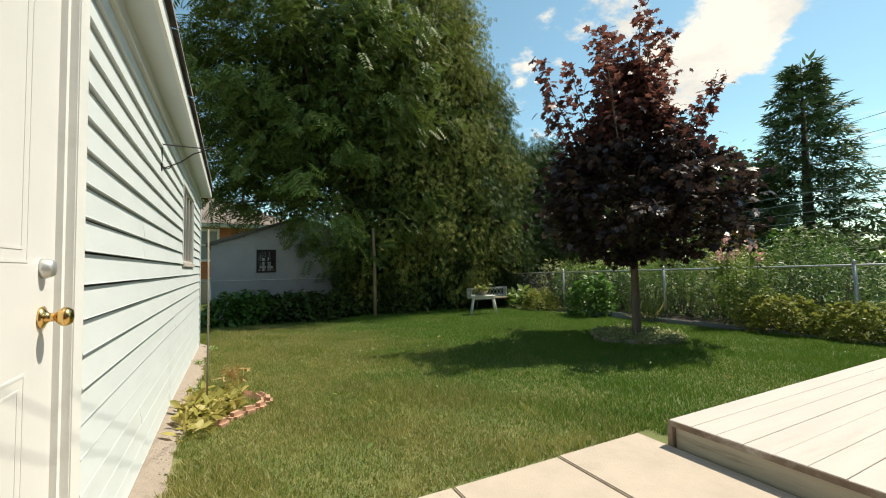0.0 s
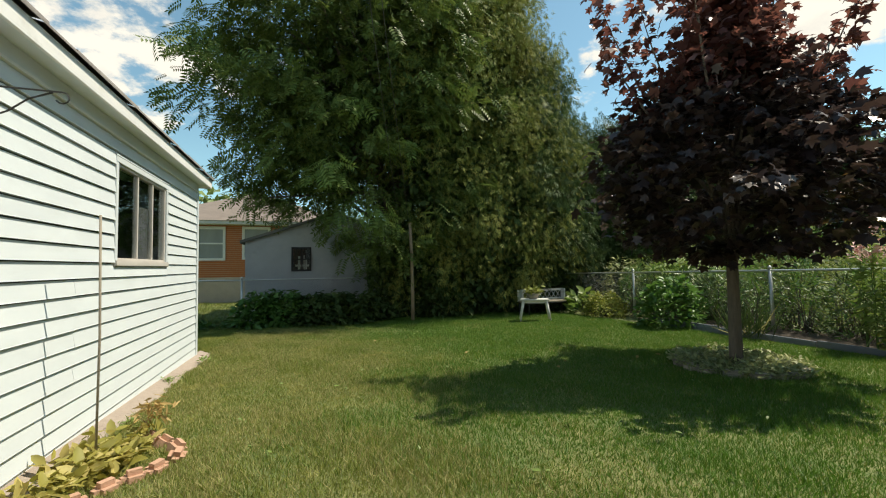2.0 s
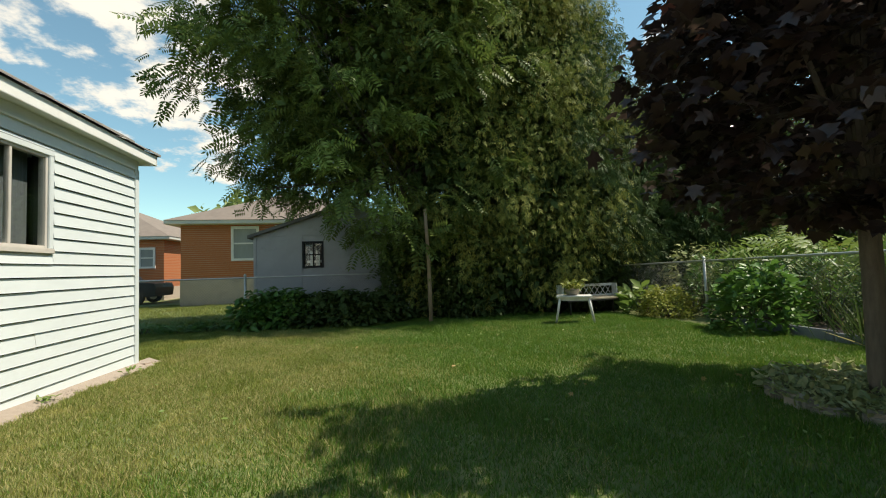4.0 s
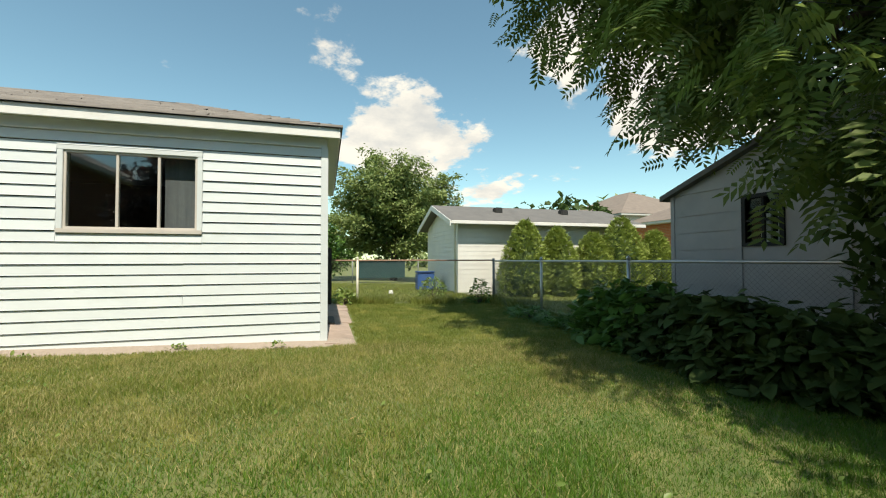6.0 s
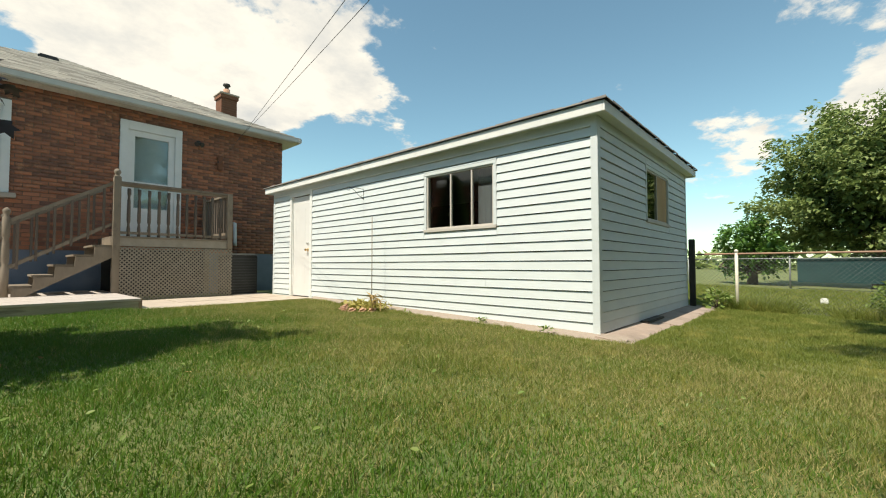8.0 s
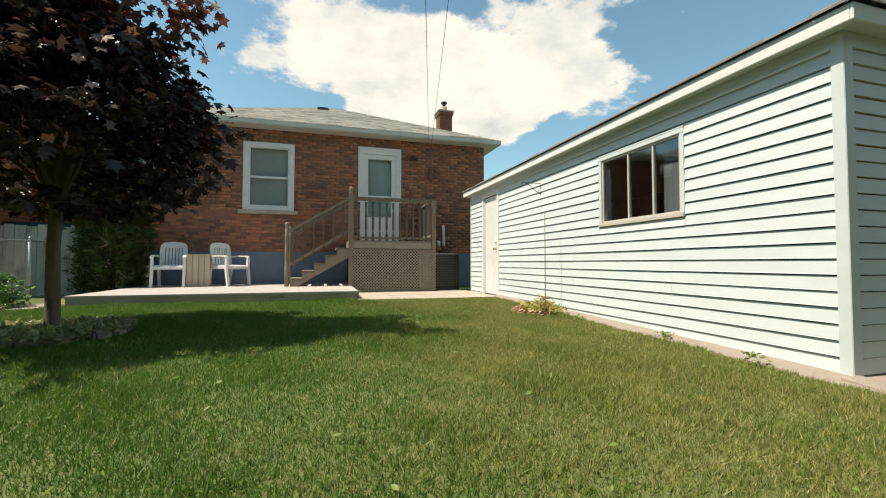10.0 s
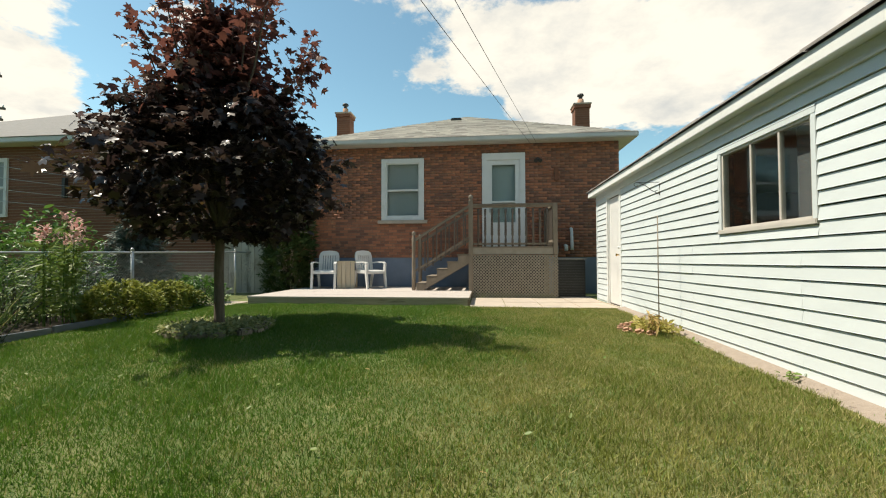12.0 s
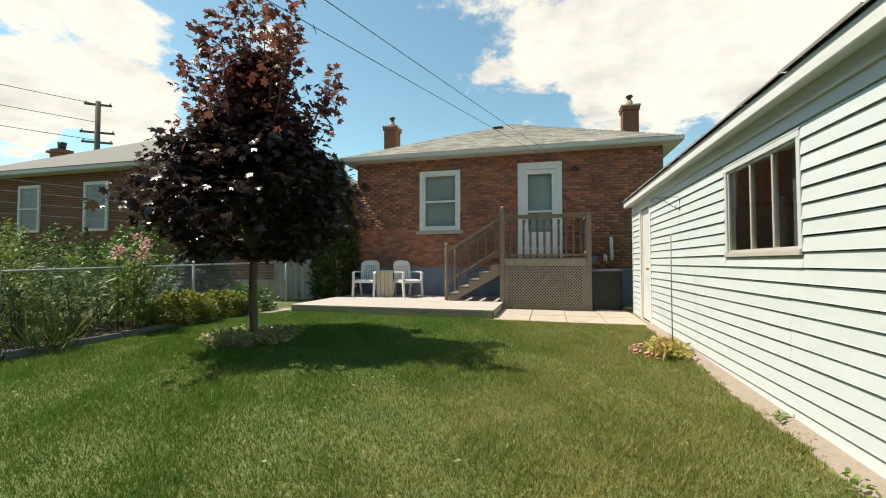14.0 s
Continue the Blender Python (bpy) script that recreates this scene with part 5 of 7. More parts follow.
part("apron", boxes((-0.27, 0.27, -0.15, -0.13, 0.44, 0.5), (-0.27, 0.27, 0.13, 0.15, 0.44, 0.5)), "bench", table)
pot = thing("potted_plant", 6.33, 9.97, gz(6.36, 9.95) + 0.537, 0, "bright green plant in a pale bowl on the side table", "potted plant")
part("pot", lathe(((0.09, 0), (0.11, 0.02), (0.15, 0.10), (0.16, 0.12), (0.15, 0.125), (0.13, 0.10))), "stone", pot)
leaves("foliage", OVAL, RNG.normal(size=(130, 3)) * [0.075, 0.075, 0.05] + [0, 0, 0.19], 0.09, "leaf_lime", pot, (0.2, 0.5), outward=(0, 0, 0))

# ---- patio furniture ----
def plastic_chair(x, y, rz):
    c = thing("plastic_chair", x, y, DECKZ, rz, "white moulded plastic garden chair on the deck", "chair", "plastic chairs on the deck")
    bm = bmesh.new()
    prism(bm, [(-0.24, 0.41), (0.20, 0.395), (0.255, 0.36), (0.275, 0.365), (0.265, 0.42), (0.21, 0.445), (-0.24, 0.46)], "x", -0.26, 0.26)
    bmesh.ops.bevel(bm, geom=bm.edges[:], offset=0.008, segments=2, affect="EDGES", clamp_overlap=True)
    part("seat", bm, "plastic", c)

    def lean(z):
        return -0.235 - 0.17 * (z - 0.44)
    for k in range(7):
        x0 = -0.186 + k * 0.062
        bm = bmesh.new()
        prism(bm, [(lean(0.45) - 0.012, 0.45), (lean(0.45) + 0.012, 0.45), (lean(0.86) + 0.012, 0.86), (lean(0.86) - 0.012, 0.86)], "x", x0 - 0.021, x0 + 0.021)
        part("back_slat", bm, "plastic", c)
    bm = bmesh.new()
    arch = [(-0.255, 0.44), (-0.205, 0.44), (-0.205, 0.82), (0.205, 0.82), (0.205, 0.44), (0.255, 0.44), (0.26, 0.80), (0.235, 0.89), (0.17, 0.935), (0.0, 0.95), (-0.17, 0.935), (-0.235, 0.89), (-0.26, 0.80)]
    prism(bm, arch, "y", -0.018, 0.018)
    for v in bm.verts:
        v.co.y += lean(v.co.z)
    part("back_frame", bm, "plastic", c)
    for sx in (-1, 1):
        bm = bmesh.new()
        prism(bm, [(-0.30, 0.645), (-0.05, 0.665), (0.20, 0.66), (0.27, 0.63), (0.285, 0.60), (0.26, 0.60), (0.19, 0.63), (-0.05, 0.635), (-0.30, 0.615)], "x", sx * 0.285 - 0.032, sx * 0.285 + 0.032)
        part("armrest", bm, "plastic", c)
        bm = bmesh.new()
        prism(bm, [(0.235, 0.63), (0.285, 0.61), (0.275, 0.40), (0.325, 0.0), (0.285, 0.0), (0.215, 0.38)], "x", sx * 0.285 - 0.026, sx * 0.285 + 0.026)
        part("leg", bm, "plastic", c)
        bm = bmesh.new()
        prism(bm, [(-0.20, 0.45), (-0.28, 0.45), (-0.37, 0.0), (-0.325, 0.0)], "x", sx * 0.27 - 0.026, sx * 0.27 + 0.026)
        part("leg", bm, "plastic", c)
        part("side_apron", boxes((sx * 0.262 - 0.012, sx * 0.262 + 0.012, -0.22, 0.24, 0.37, 0.43), bevel=0.004), "plastic", c)
    for piece in c.children:
        piece.data.transform(Matrix.Diagonal((1.08, 1.05, 1.1, 1)))
    return c


ch1 = plastic_chair(6.46, -0.88, 6)
copy_thing(ch1, pose(5.28 * SCALE, -1.05 * SCALE, DECKZ * SCALE, 0, 0, 52))
pt = thing("patio_table", 5.92, -1.05, DECKZ, 8, "low pine slat table between the chairs", "table")
for k in range(4):
    part("slat", boxes((-0.235 + k * 0.12, -0.125 + k * 0.12, 0.2, 0.225, 0.0, 0.72), bevel=0.004), "pine", pt)
part("tabletop", boxes((-0.25, 0.25, -0.25, 0.24, 0.72, 0.75), bevel=0.006), "pine", pt)
for x in (-0.22, 0.22):
    part("leg", boxes((x - 0.025, x + 0.025, -0.23, -0.18, 0, 0.72)), "pine", pt)

ac = thing("air_conditioner", -0.02, -0.75, 0.05, 0, "dark slatted air conditioner unit beside the porch", "air conditioner")
part("body", boxes((-0.34, 0.34, -0.33, 0.30, 0.03, 0.98), bevel=0.02), "ac", ac)
for k in range(13):
    part("louvre", boxes((-0.33, 0.33, 0.302, 0.322, 0.09 + k * 0.066, 0.118 + k * 0.066), bevel=0.004), "ac_fin", ac)
part("top_grille", boxes((-0.36, 0.36, -0.35, 0.34, 0.98, 1.02), bevel=0.012), "steel_dark", ac)
cab = thing("wheelie_bin", -0.95, -0.2, 0.05, 0, "black wheeled bin standing against the garage corner", "bin")
part("tub", boxes((-0.22, 0.22, -0.25, 0.25, 0.0, 0.95), bevel=0.03), "ac", cab)
part("lid", boxes((-0.25, 0.25, -0.28, 0.28, 0.95, 1.02), bevel=0.025), "ac", cab)

# ---- grey shed behind the fence ----
SX0, SX1, SY = -0.55, 4.2, 13.38
shed = thing("shed", SX0, SY, -0.2, 0, "old pale grey wooden shed with a low gable", "shed")
SO = (SX0, SY, -0.2)
SW = (0.68, 1.11, 1.22, 1.80)
peak = 2.85


def sbox(*b):
    return local(b, SO)


part("wall", boxes(*[sbox(p, q, SY - 0.08, SY, z0, z1) for p, q, z0, z1 in wall_with(SX0, SX1, -0.2, 2.0, [SW])]), "shed", shed)
bm = bmesh.new()
prism(bm, [(SX0 - SO[0], 2.2), (SX1 - SO[0], 2.2), ((SX0 + SX1) / 2 - SO[0], peak + 0.15)], "y", -0.08, 0.0)
part("gable", bm, "shed", shed)
part("wall", boxes(sbox(SX0, SX0 + 0.08, SY, SY + 4, -0.2, 2.0)), "shed", shed)
part("wall", boxes(sbox(SX1 - 0.08, SX1, SY, SY + 4, -0.2, 2.0)), "shed", shed)
for x in (SX0 + 0.0, 0.55, 1.75, 2.9):
    part("batten", boxes(sbox(x, x + 0.07, SY - 0.10, SY - 0.08, -0.2, 2.0)), "shed", shed)
part("batten", boxes(sbox(SX0, SX1, SY - 0.10, SY - 0.082, 2.0, 2.07)), "shed", shed)
for k in range(7):
    part("siding_board", boxes(sbox(SX0 + 0.07, 0.55, SY - 0.092, SY - 0.081, 0.1 + k * 0.26, 0.34 + k * 0.26), bevel=0.004), "shed", shed)
for s in (0, 1):
    bm = bmesh.new()
    xa, xb = (SX0 - 0.12, (SX0 + SX1) / 2) if s == 0 else (SX1 + 0.12, (SX0 + SX1) / 2)
    prism(bm, [(xa - SO[0], 2.14), (xb - SO[0], peak + 0.14), (xb - SO[0], peak + 0.22), (xa - SO[0], 2.22)], "y", -0.2, 4.1)
    part("roof", bm, "shingle_grey", shed)
shw = part("window", boxes(*[sbox(p, q, SY - 0.11, SY - 0.02, z0, z1) for p, q, z0, z1 in ((SW[0] - 0.05, SW[0], SW[2], SW[3]), (SW[1], SW[1] + 0.05, SW[2], SW[3]), (SW[0] - 0.05, SW[1] + 0.05, SW[3], SW[3] + 0.05), (SW[0] - 0.05, SW[1] + 0.05, SW[2] - 0.05, SW[2]))]), "void", shed, "small dark-framed window")
part("glazing_bar", boxes(sbox(0.89, 0.92, SY - 0.10, SY - 0.06, SW[2], SW[3])), "void", shw)
part("glazing_bar", boxes(sbox(SW[0], SW[1], SY - 0.096, SY - 0.064, 1.49, 1.52)), "void", shw)
p = part("pane", boxes(sbox(SW[0], SW[1], SY - 0.05, SY - 0.046, SW[2], SW[3])), "glass", shw)
p.visible_shadow = False
part("stored_things", boxes(sbox(0.80, 0.86, SY + 0.1, SY + 0.14, 1.15, 1.6), sbox(0.95, 0.98, SY + 0.1, SY + 0.14, 1.15, 1.62), sbox(0.72, 1.1, SY + 0.12, SY + 0.15, 1.3, 1.36), sbox(1.0, 1.04, SY + 0.1, SY + 0.14, 1.2, 1.5)), "plastic", shed, "white frames stacked inside the window")
# black sheet stands for the unlit inside of the shed
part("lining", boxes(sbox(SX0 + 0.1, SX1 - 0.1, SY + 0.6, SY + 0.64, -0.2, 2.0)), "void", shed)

# ---- neighbouring buildings ----
def far_window(parent, o, x0, x1, d, z0, z1, face="y"):
    def b(p, q, e0, e1, za, zb):
        c = (p, q, d + e0, d + e1, za, zb) if face in ("y", "-y") else (d + e0, d + e1, p, q, za, zb)
        return local(c, o)
    s = -1 if face == "-y" else 1
    e = sorted((0.0, 0.06 * s))
    w = part("window", boxes(b(x0, x0 + 0.1, *e, z0, z1), b(x1 - 0.1, x1, *e, z0, z1), b(x0 + 0.1, x1 - 0.1, *e, z1 - 0.12, z1), b(x0 + 0.1, x1 - 0.1, *e, z0, z0 + 0.1), b(x0 + 0.1, x1 - 0.1, *e, (z0 + z1) / 2 - 0.03, (z0 + z1) / 2 + 0.03)), "white_far", parent, "white framed window")
    e2 = sorted((0.01 * s, 0.02 * s))
    part("pane", boxes(b(x0 + 0.1, x1 - 0.1, *e2, z0 + 0.1, z1 - 0.12)), "blind_grey", w)
    return w


def brick_house(name, x0, x1, y0, y1, z, slope, wall, roof, label, wins, base=0.6, over=0.45):
    o = ((x0 + x1) / 2, (y0 + y1) / 2, 0)
    h = thing(name, *o, 0, label, "house")
    part("foundation", boxes(local((x0 - 0.02, x1 + 0.02, y0 - 0.02, y1 + 0.02, -0.5, base), o)), "concrete", h)
    bm = bmesh.new()
    rows = int((z - base) / 0.085)
    for k in range(rows):
        za = base + k * (z - base) / rows
        box(bm, *local((x0, x1, y0, y1, za, za + (z - base) / rows - 0.013), o))
    tagged(part("coursing", bm, wall, h), kind="stuff")
    part("wall", boxes(local((x0 + 0.012, x1 - 0.012, y0 + 0.012, y1 - 0.012, base, z), o)), "pointing", h)
    part("eave", boxes(local((x0 - over, x1 + over, y0 - over, y1 + over, z, z + 0.16), o), bevel=0.02), "gutter", h)
    part("roof", hip_core(x0 - over - 0.03, x1 + over + 0.03, y0 - over - 0.03, y1 + over + 0.03, z + 0.16, slope, o), roof, h)
    for w in wins:
        far_window(h, o, *w)
    return h, o


nh, nho = brick_house("brick_house", 9.9, 24.0, -11.0, -1.0, 4.5, radians(27), "brick_near", "shingle_old", "brown brick bungalow with grey hip roof beyond the fence",
                      ((16.5, 17.65, -1.0, 2.36, 4.15), (19.85, 20.98, -1.0, 2.36, 4.15)), 0.7)
ch = part("chimney", boxes(local((23.1, 23.7, -4.2, -3.6, 4.6, 6.5), nho), local((23.0, 23.8, -4.3, -3.5, 6.3, 6.4), nho)), "brick_near", nh)
part("chimney_cap", tubes(([(23.4 - nho[0], -3.9 - nho[1], 6.5), (23.4 - nho[0], -3.9 - nho[1], 6.85)], [0.14, 0.18])), "iron", ch)
part("wall_fitting", boxes(local((14.5, 14.6, -1.0, -0.9, 2.9, 3.5), nho)), "iron", nh)
brick_house("brick_house", -16.5, -8.4, 26.2, 36, 3.0, radians(25), "brick_far", "shingle_far", "orange brick bungalow with a tan hip roof",
            ((-12.3, -11.2, 26.2, 1.3, 2.75, "-y"), (-10.6, -10.0, 26.2, 1.3, 2.75, "-y"), (-9.6, -8.8, 26.2, 1.5, 2.6, "-y")), 0.5)
brick_house("brick_house", -5.35, 2.5, 20.8, 30, 3.15, radians(24), "brick_far", "shingle_far", "orange brick house behind the shed", ((-3.4, -2.3, 20.8, 1.62, 3.08, "-y"), (-1.65, -0.5, 20.8, 1.65, 3.1, "-y")), 0.9)
brick_house("brick_house", -34, -22, 30.0, 40, 4.4, radians(26), "white_far", "shingle_far", "distant house with a tan roof and white gable", (), 0.5)

# white garage behind the fence
WX1, WX0, WY0, WY1, WZ = -8.36, -12.6, 12.2, 19.2, 2.3
wg = thing("white_garage", WX1, WY0, -0.2, 0, "white clapboard garage with a grey gable roof", "garage")
WO = (WX1, WY0, -0.2)
part("wall", boxes(local((WX0, WX1 - 0.02, WY0 + 0.02, WY1, -0.2, WZ), WO)), "white_far", wg)
for k in range(15):
    part("siding_board", boxes(local((WX1 - 0.019, WX1, WY0, WY1, -0.1 + k * 0.155, 0.045 + k * 0.155), WO)), "white_far", wg)
for k in range(15):
    part("siding_board", boxes(local((WX0, WX1 - 0.02, WY0, WY0 + 0.019, -0.1 + k * 0.155, 0.045 + k * 0.155), WO)), "white_far", wg)
bm = bmesh.new()
prism(bm, [(WX0 - WX1, WZ + 0.2), (0, WZ + 0.2), ((WX0 - WX1) / 2, WZ + 0.84)], "y", 0.01, WY1 - WY0)
part("gable", bm, "white_far", wg)
for s in (0, 1):
    bm = bmesh.new()
    xa = 0.35 if s == 0 else WX0 - WX1 - 0.35
    xb = (WX0 - WX1) / 2
    prism(bm, [(xa, WZ + 0.12), (xb, WZ + 0.9), (xb, WZ + 1.0), (xa, WZ + 0.22)], "y", -0.35, WY1 - WY0 + 0.3)
    part("roof", bm, "shingle_grey", wg)
for s in (0, 1):
    bm = bmesh.new()
    xa, xb = (0.37 if s == 0 else WX0 - WX1 - 0.37), (WX0 - WX1) / 2
    prism(bm, [(xa, WZ + 0.02), (xb, WZ + 0.80), (xb, WZ + 0.985), (xa, WZ + 0.20)], "y", -0.385, -0.352)
    part("rake_board", bm, "white_far", wg)
part("gutter", boxes(local((WX1 + 0.33, WX1 + 0.42, WY0 - 0.35, WY1 + 0.3, WZ - 0.12, WZ + 0.0), WO), bevel=0.015), "white_far", wg)
part("downpipe", tubes(([(0.36, -0.2, WZ + 0.1), (0.05, -0.12, WZ - 0.1), (0.05, -0.1, 0.0)], 0.04)), "white_far", wg)
for y in (1.8, 4.6):
    part("roof_vent", boxes((-1.3, -1.0, y, y + 0.3, WZ + 0.55, WZ + 0.86), bevel=0.03), "iron", wg)

# pale lean-to fence between the houses
pan = thing("board_fence", 8.0, -1.35, 0, 0, "weathered whitewashed board fence between the houses", "fence")
for k in range(10):
    part("board", boxes((k * 0.2, k * 0.2 + 0.19, 0, 0.03, 0.0, 1.62 + 0.02 * (k % 3)), bevel=0.004), "whitewash", pan)
ls = thing("lean_to", 9.0, -2.4, 0, 0, "low white lean-to with a green roof edge between the houses", "shed")
part("wall", boxes((-0.4, 1.4, -1.0, 0.8, 0, 1.6)), "white_far", ls)
part("roof", boxes((-0.55, 1.6, -1.1, 0.95, 1.6, 1.72), bevel=0.01), "mesh_teal", ls)

# parked car
car = thing("car", -9.6, 24.0, -0.2, 0, "dark parked estate car on a drive", "car")
bm = bmesh.new()
prism(bm, [(-2.2, 0.35), (2.2, 0.35), (2.25, 0.75), (2.15, 0.95), (1.2, 1.05), (-2.15, 1.05), (-2.25, 0.7)], "y", -0.88, 0.88)
part("body", bm, "car", car)
bm = bmesh.new()
prism(bm, [(1.0, 1.05), (0.45, 1.6), (-1.9, 1.66), (-2.1, 1.05)], "y", -0.78, 0.78)
part("cabin", bm, "car", car)
for x0, x1 in ((-1.85, -0.9), (-0.8, 0.2)):
    part("side_window", boxes((x0, x1, -0.80, -0.785, 1.12, 1.55)), "glass", car)
    part("side_window", boxes((x0, x1, 0.785, 0.80, 1.12, 1.55)), "glass", car)
part("roof_rack", tubes(([(-1.8, -0.6, 1.72), (0.3, -0.6, 1.72)], 0.02), ([(-1.8, 0.6, 1.72), (0.3, 0.6, 1.72)], 0.02), n=5), "car", car)
for x in (-1.4, 1.4):
    for y in (-0.8, 0.8):
        wh = part("wheel", tubes(([(x, y - 0.1, 0.33), (x, y + 0.1, 0.33)], 0.33), n=16), "rubber", car)
        part("rim", tubes(([(x, y - 0.11, 0.33), (x, y + 0.11, 0.33)], 0.18), n=10), "steel", wh)

# ---- utility pole and overhead cables ----
up = thing("utility_pole", 32.4, -11.8, 0, 35, "tall wooden utility pole with two crossarms", "utility pole")
part("pole", tubes(([(0, 0, 0), (0, 0, 12.7)], [0.22, 0.16]), n=8), "util", up)
for z, w in ((12.4, 0.8), (10.4, 1.0), (9.7, 0.9)):
    arm = part("crossarm", boxes((-w, w, -0.07, 0.07, z, z + 0.13)), "util", up)
    for x in (-w + 0.1, w - 0.1):
        part("insulator", tubes(([(x, 0, z + 0.13), (x, 0, z + 0.3)], [0.06, 0.04]), n=6), "steel", arm)


def cable(a, b, sag, r=0.012, mat="cable"):
    pts = [Vector(a).lerp(Vector(b), i / 14) - Vector((0, 0, sag * 4 * (i / 14) * (1 - i / 14))) for i in range(15)]
    c = solo("overhead_cable", tubes((pts, r), n=5), mat, "thin overhead cable sagging across the neighbouring yard", "cable", group="overhead cables")
    return c


for k in range(3):
    cable((32.4, -11.8, 12.5 - k * 1.3), (52, 30, 13.5 - k * 1.2), 0.7, 0.02)
for k in range(4):
    cable((13.0, -1.0, 2.5 + 0.28 * k), (22, 30, 2.9 + 0.3 * k), 0.25, 0.006, "steel")

cl0 = thing("clothesline", 3.56, 11.42, 2.3, 0, "thin clothesline loop strung from the pole to the house wall", "clothesline")
for k, (dz, dx) in enumerate(((0.0, 0.0), (0.12, 0.04))):
    a, b = Vector((-0.28 * k, 0, 0.12 + dz * 0.6)), Vector((0.1 - 3.52 + dx, HY + 0.1 - 11.46, 3.4 - 2.3 + dz))
    pts = [a.lerp(b, i / 16) - Vector((0, 0, (0.03 + 0.04 * k) * 4 * (i / 16) * (1 - i / 16))) for i in range(17)]
    part("line", tubes((pts, 0.0026), n=5), "cable", cl0)
part("pulley", tubes(([(0.1 - 3.52, HY + 0.02 - 11.46, 1.16), (0.1 - 3.52, HY + 0.12 - 11.46, 1.16)], 0.03)), "iron", cl0)

# ---- trees ----
def envelope(n, base, heights, radii, wob=0.18, inner=0.35):
    """Places in a crown whose radius follows its height, uneven all round."""
    h = RNG.random(n) ** 0.85 * (heights[-1] - heights[0]) + heights[0]
    a = RNG.random(n) * 2 * math.pi
    lobes = 1 + wob * np.sin(a * 3 + h * 2.1) + wob * 0.7 * np.sin(a * 7 - h * 3.7) + wob * 0.5 * RNG.normal(size=n)
    r = np.interp(h, heights, radii) * lobes * (inner + (1 - inner) * RNG.random(n) ** 0.6)
    return np.stack([base[0] + r * np.cos(a), base[1] + r * np.sin(a), base[2] + h], 1)


# tall walnut behind the fence
TX, TY = 3.6, 13.1
wal = thing("walnut_tree", TX, TY, -0.2, 0, "tall walnut tree with long drooping compound leaves", "tree")


def walnut_shape(p):
    x, y, z = p[0] + TX, p[1] + TY, p[2] - 0.2
    if y < 11.2 - 0.25 * max(z - 4, 0) or (y > 13.0 and z < 3.0):
        return False
    if z > np.interp(x, (-2, 0, 2, 4), (8.0, 9.0, 10.5, 12)):
        return False
    return z > np.interp(x, (-3, -0.5, 0.9, 2.0, 3.2, 4.5), (3.2, 2.75, 2.45, 1.9, 1.0, 0.5)) and x > np.interp(z, (2.5, 4.5, 7, 9.5), (-1.9, -1.9, -1.5, -0.5))


wc, wp = clumps(470, 25, (0.27, 0.27, 0.19), (-1.3, -0.3, 6.6), (4.8, 2.7, 5.6), 0.45, keep=walnut_shape)
leaves("crown", PINNATE, wp, 0.42, "leaf_walnut", wal, (-0.55, 0.35), 0.25, outward=(-1.0, 0.3, 6))
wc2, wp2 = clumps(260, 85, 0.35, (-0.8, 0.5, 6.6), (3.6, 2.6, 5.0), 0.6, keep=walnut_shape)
# sprays in a brighter leaf colour, standing for sun on these branches
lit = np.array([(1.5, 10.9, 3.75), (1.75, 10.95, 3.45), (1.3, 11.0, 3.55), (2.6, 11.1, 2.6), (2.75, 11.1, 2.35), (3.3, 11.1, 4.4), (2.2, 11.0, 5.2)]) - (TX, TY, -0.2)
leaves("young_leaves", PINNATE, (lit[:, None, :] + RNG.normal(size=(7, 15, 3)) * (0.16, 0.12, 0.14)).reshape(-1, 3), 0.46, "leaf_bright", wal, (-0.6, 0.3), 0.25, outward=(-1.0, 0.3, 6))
# darker leaf colour inside the crown stands for its deep shade
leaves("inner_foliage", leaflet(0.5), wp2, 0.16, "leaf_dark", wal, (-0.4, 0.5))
bm = bmesh.new()
tube(bm, [(0, 0, -0.2), (0.05, 0.05, 1.5), (0.0, 0.1, 3.2), (-0.15, 0.0, 5.2), (-0.2, 0, 8.5)], [0.30, 0.25, 0.21, 0.15, 0.05], 10)
part("trunk", bm, "bark", wal)
bm = bmesh.new()
for z, sel in ((2.6, wc[0:14]), (3.6, wc[14:30]), (4.8, wc[30:48]), (6.0, wc[48:64])):
    limbs(bm, (-0.1, 0.02, z), [tuple(c) for c in sel], 0.075, 0.012, 0.3)
part("branching", bm, "bark", wal)

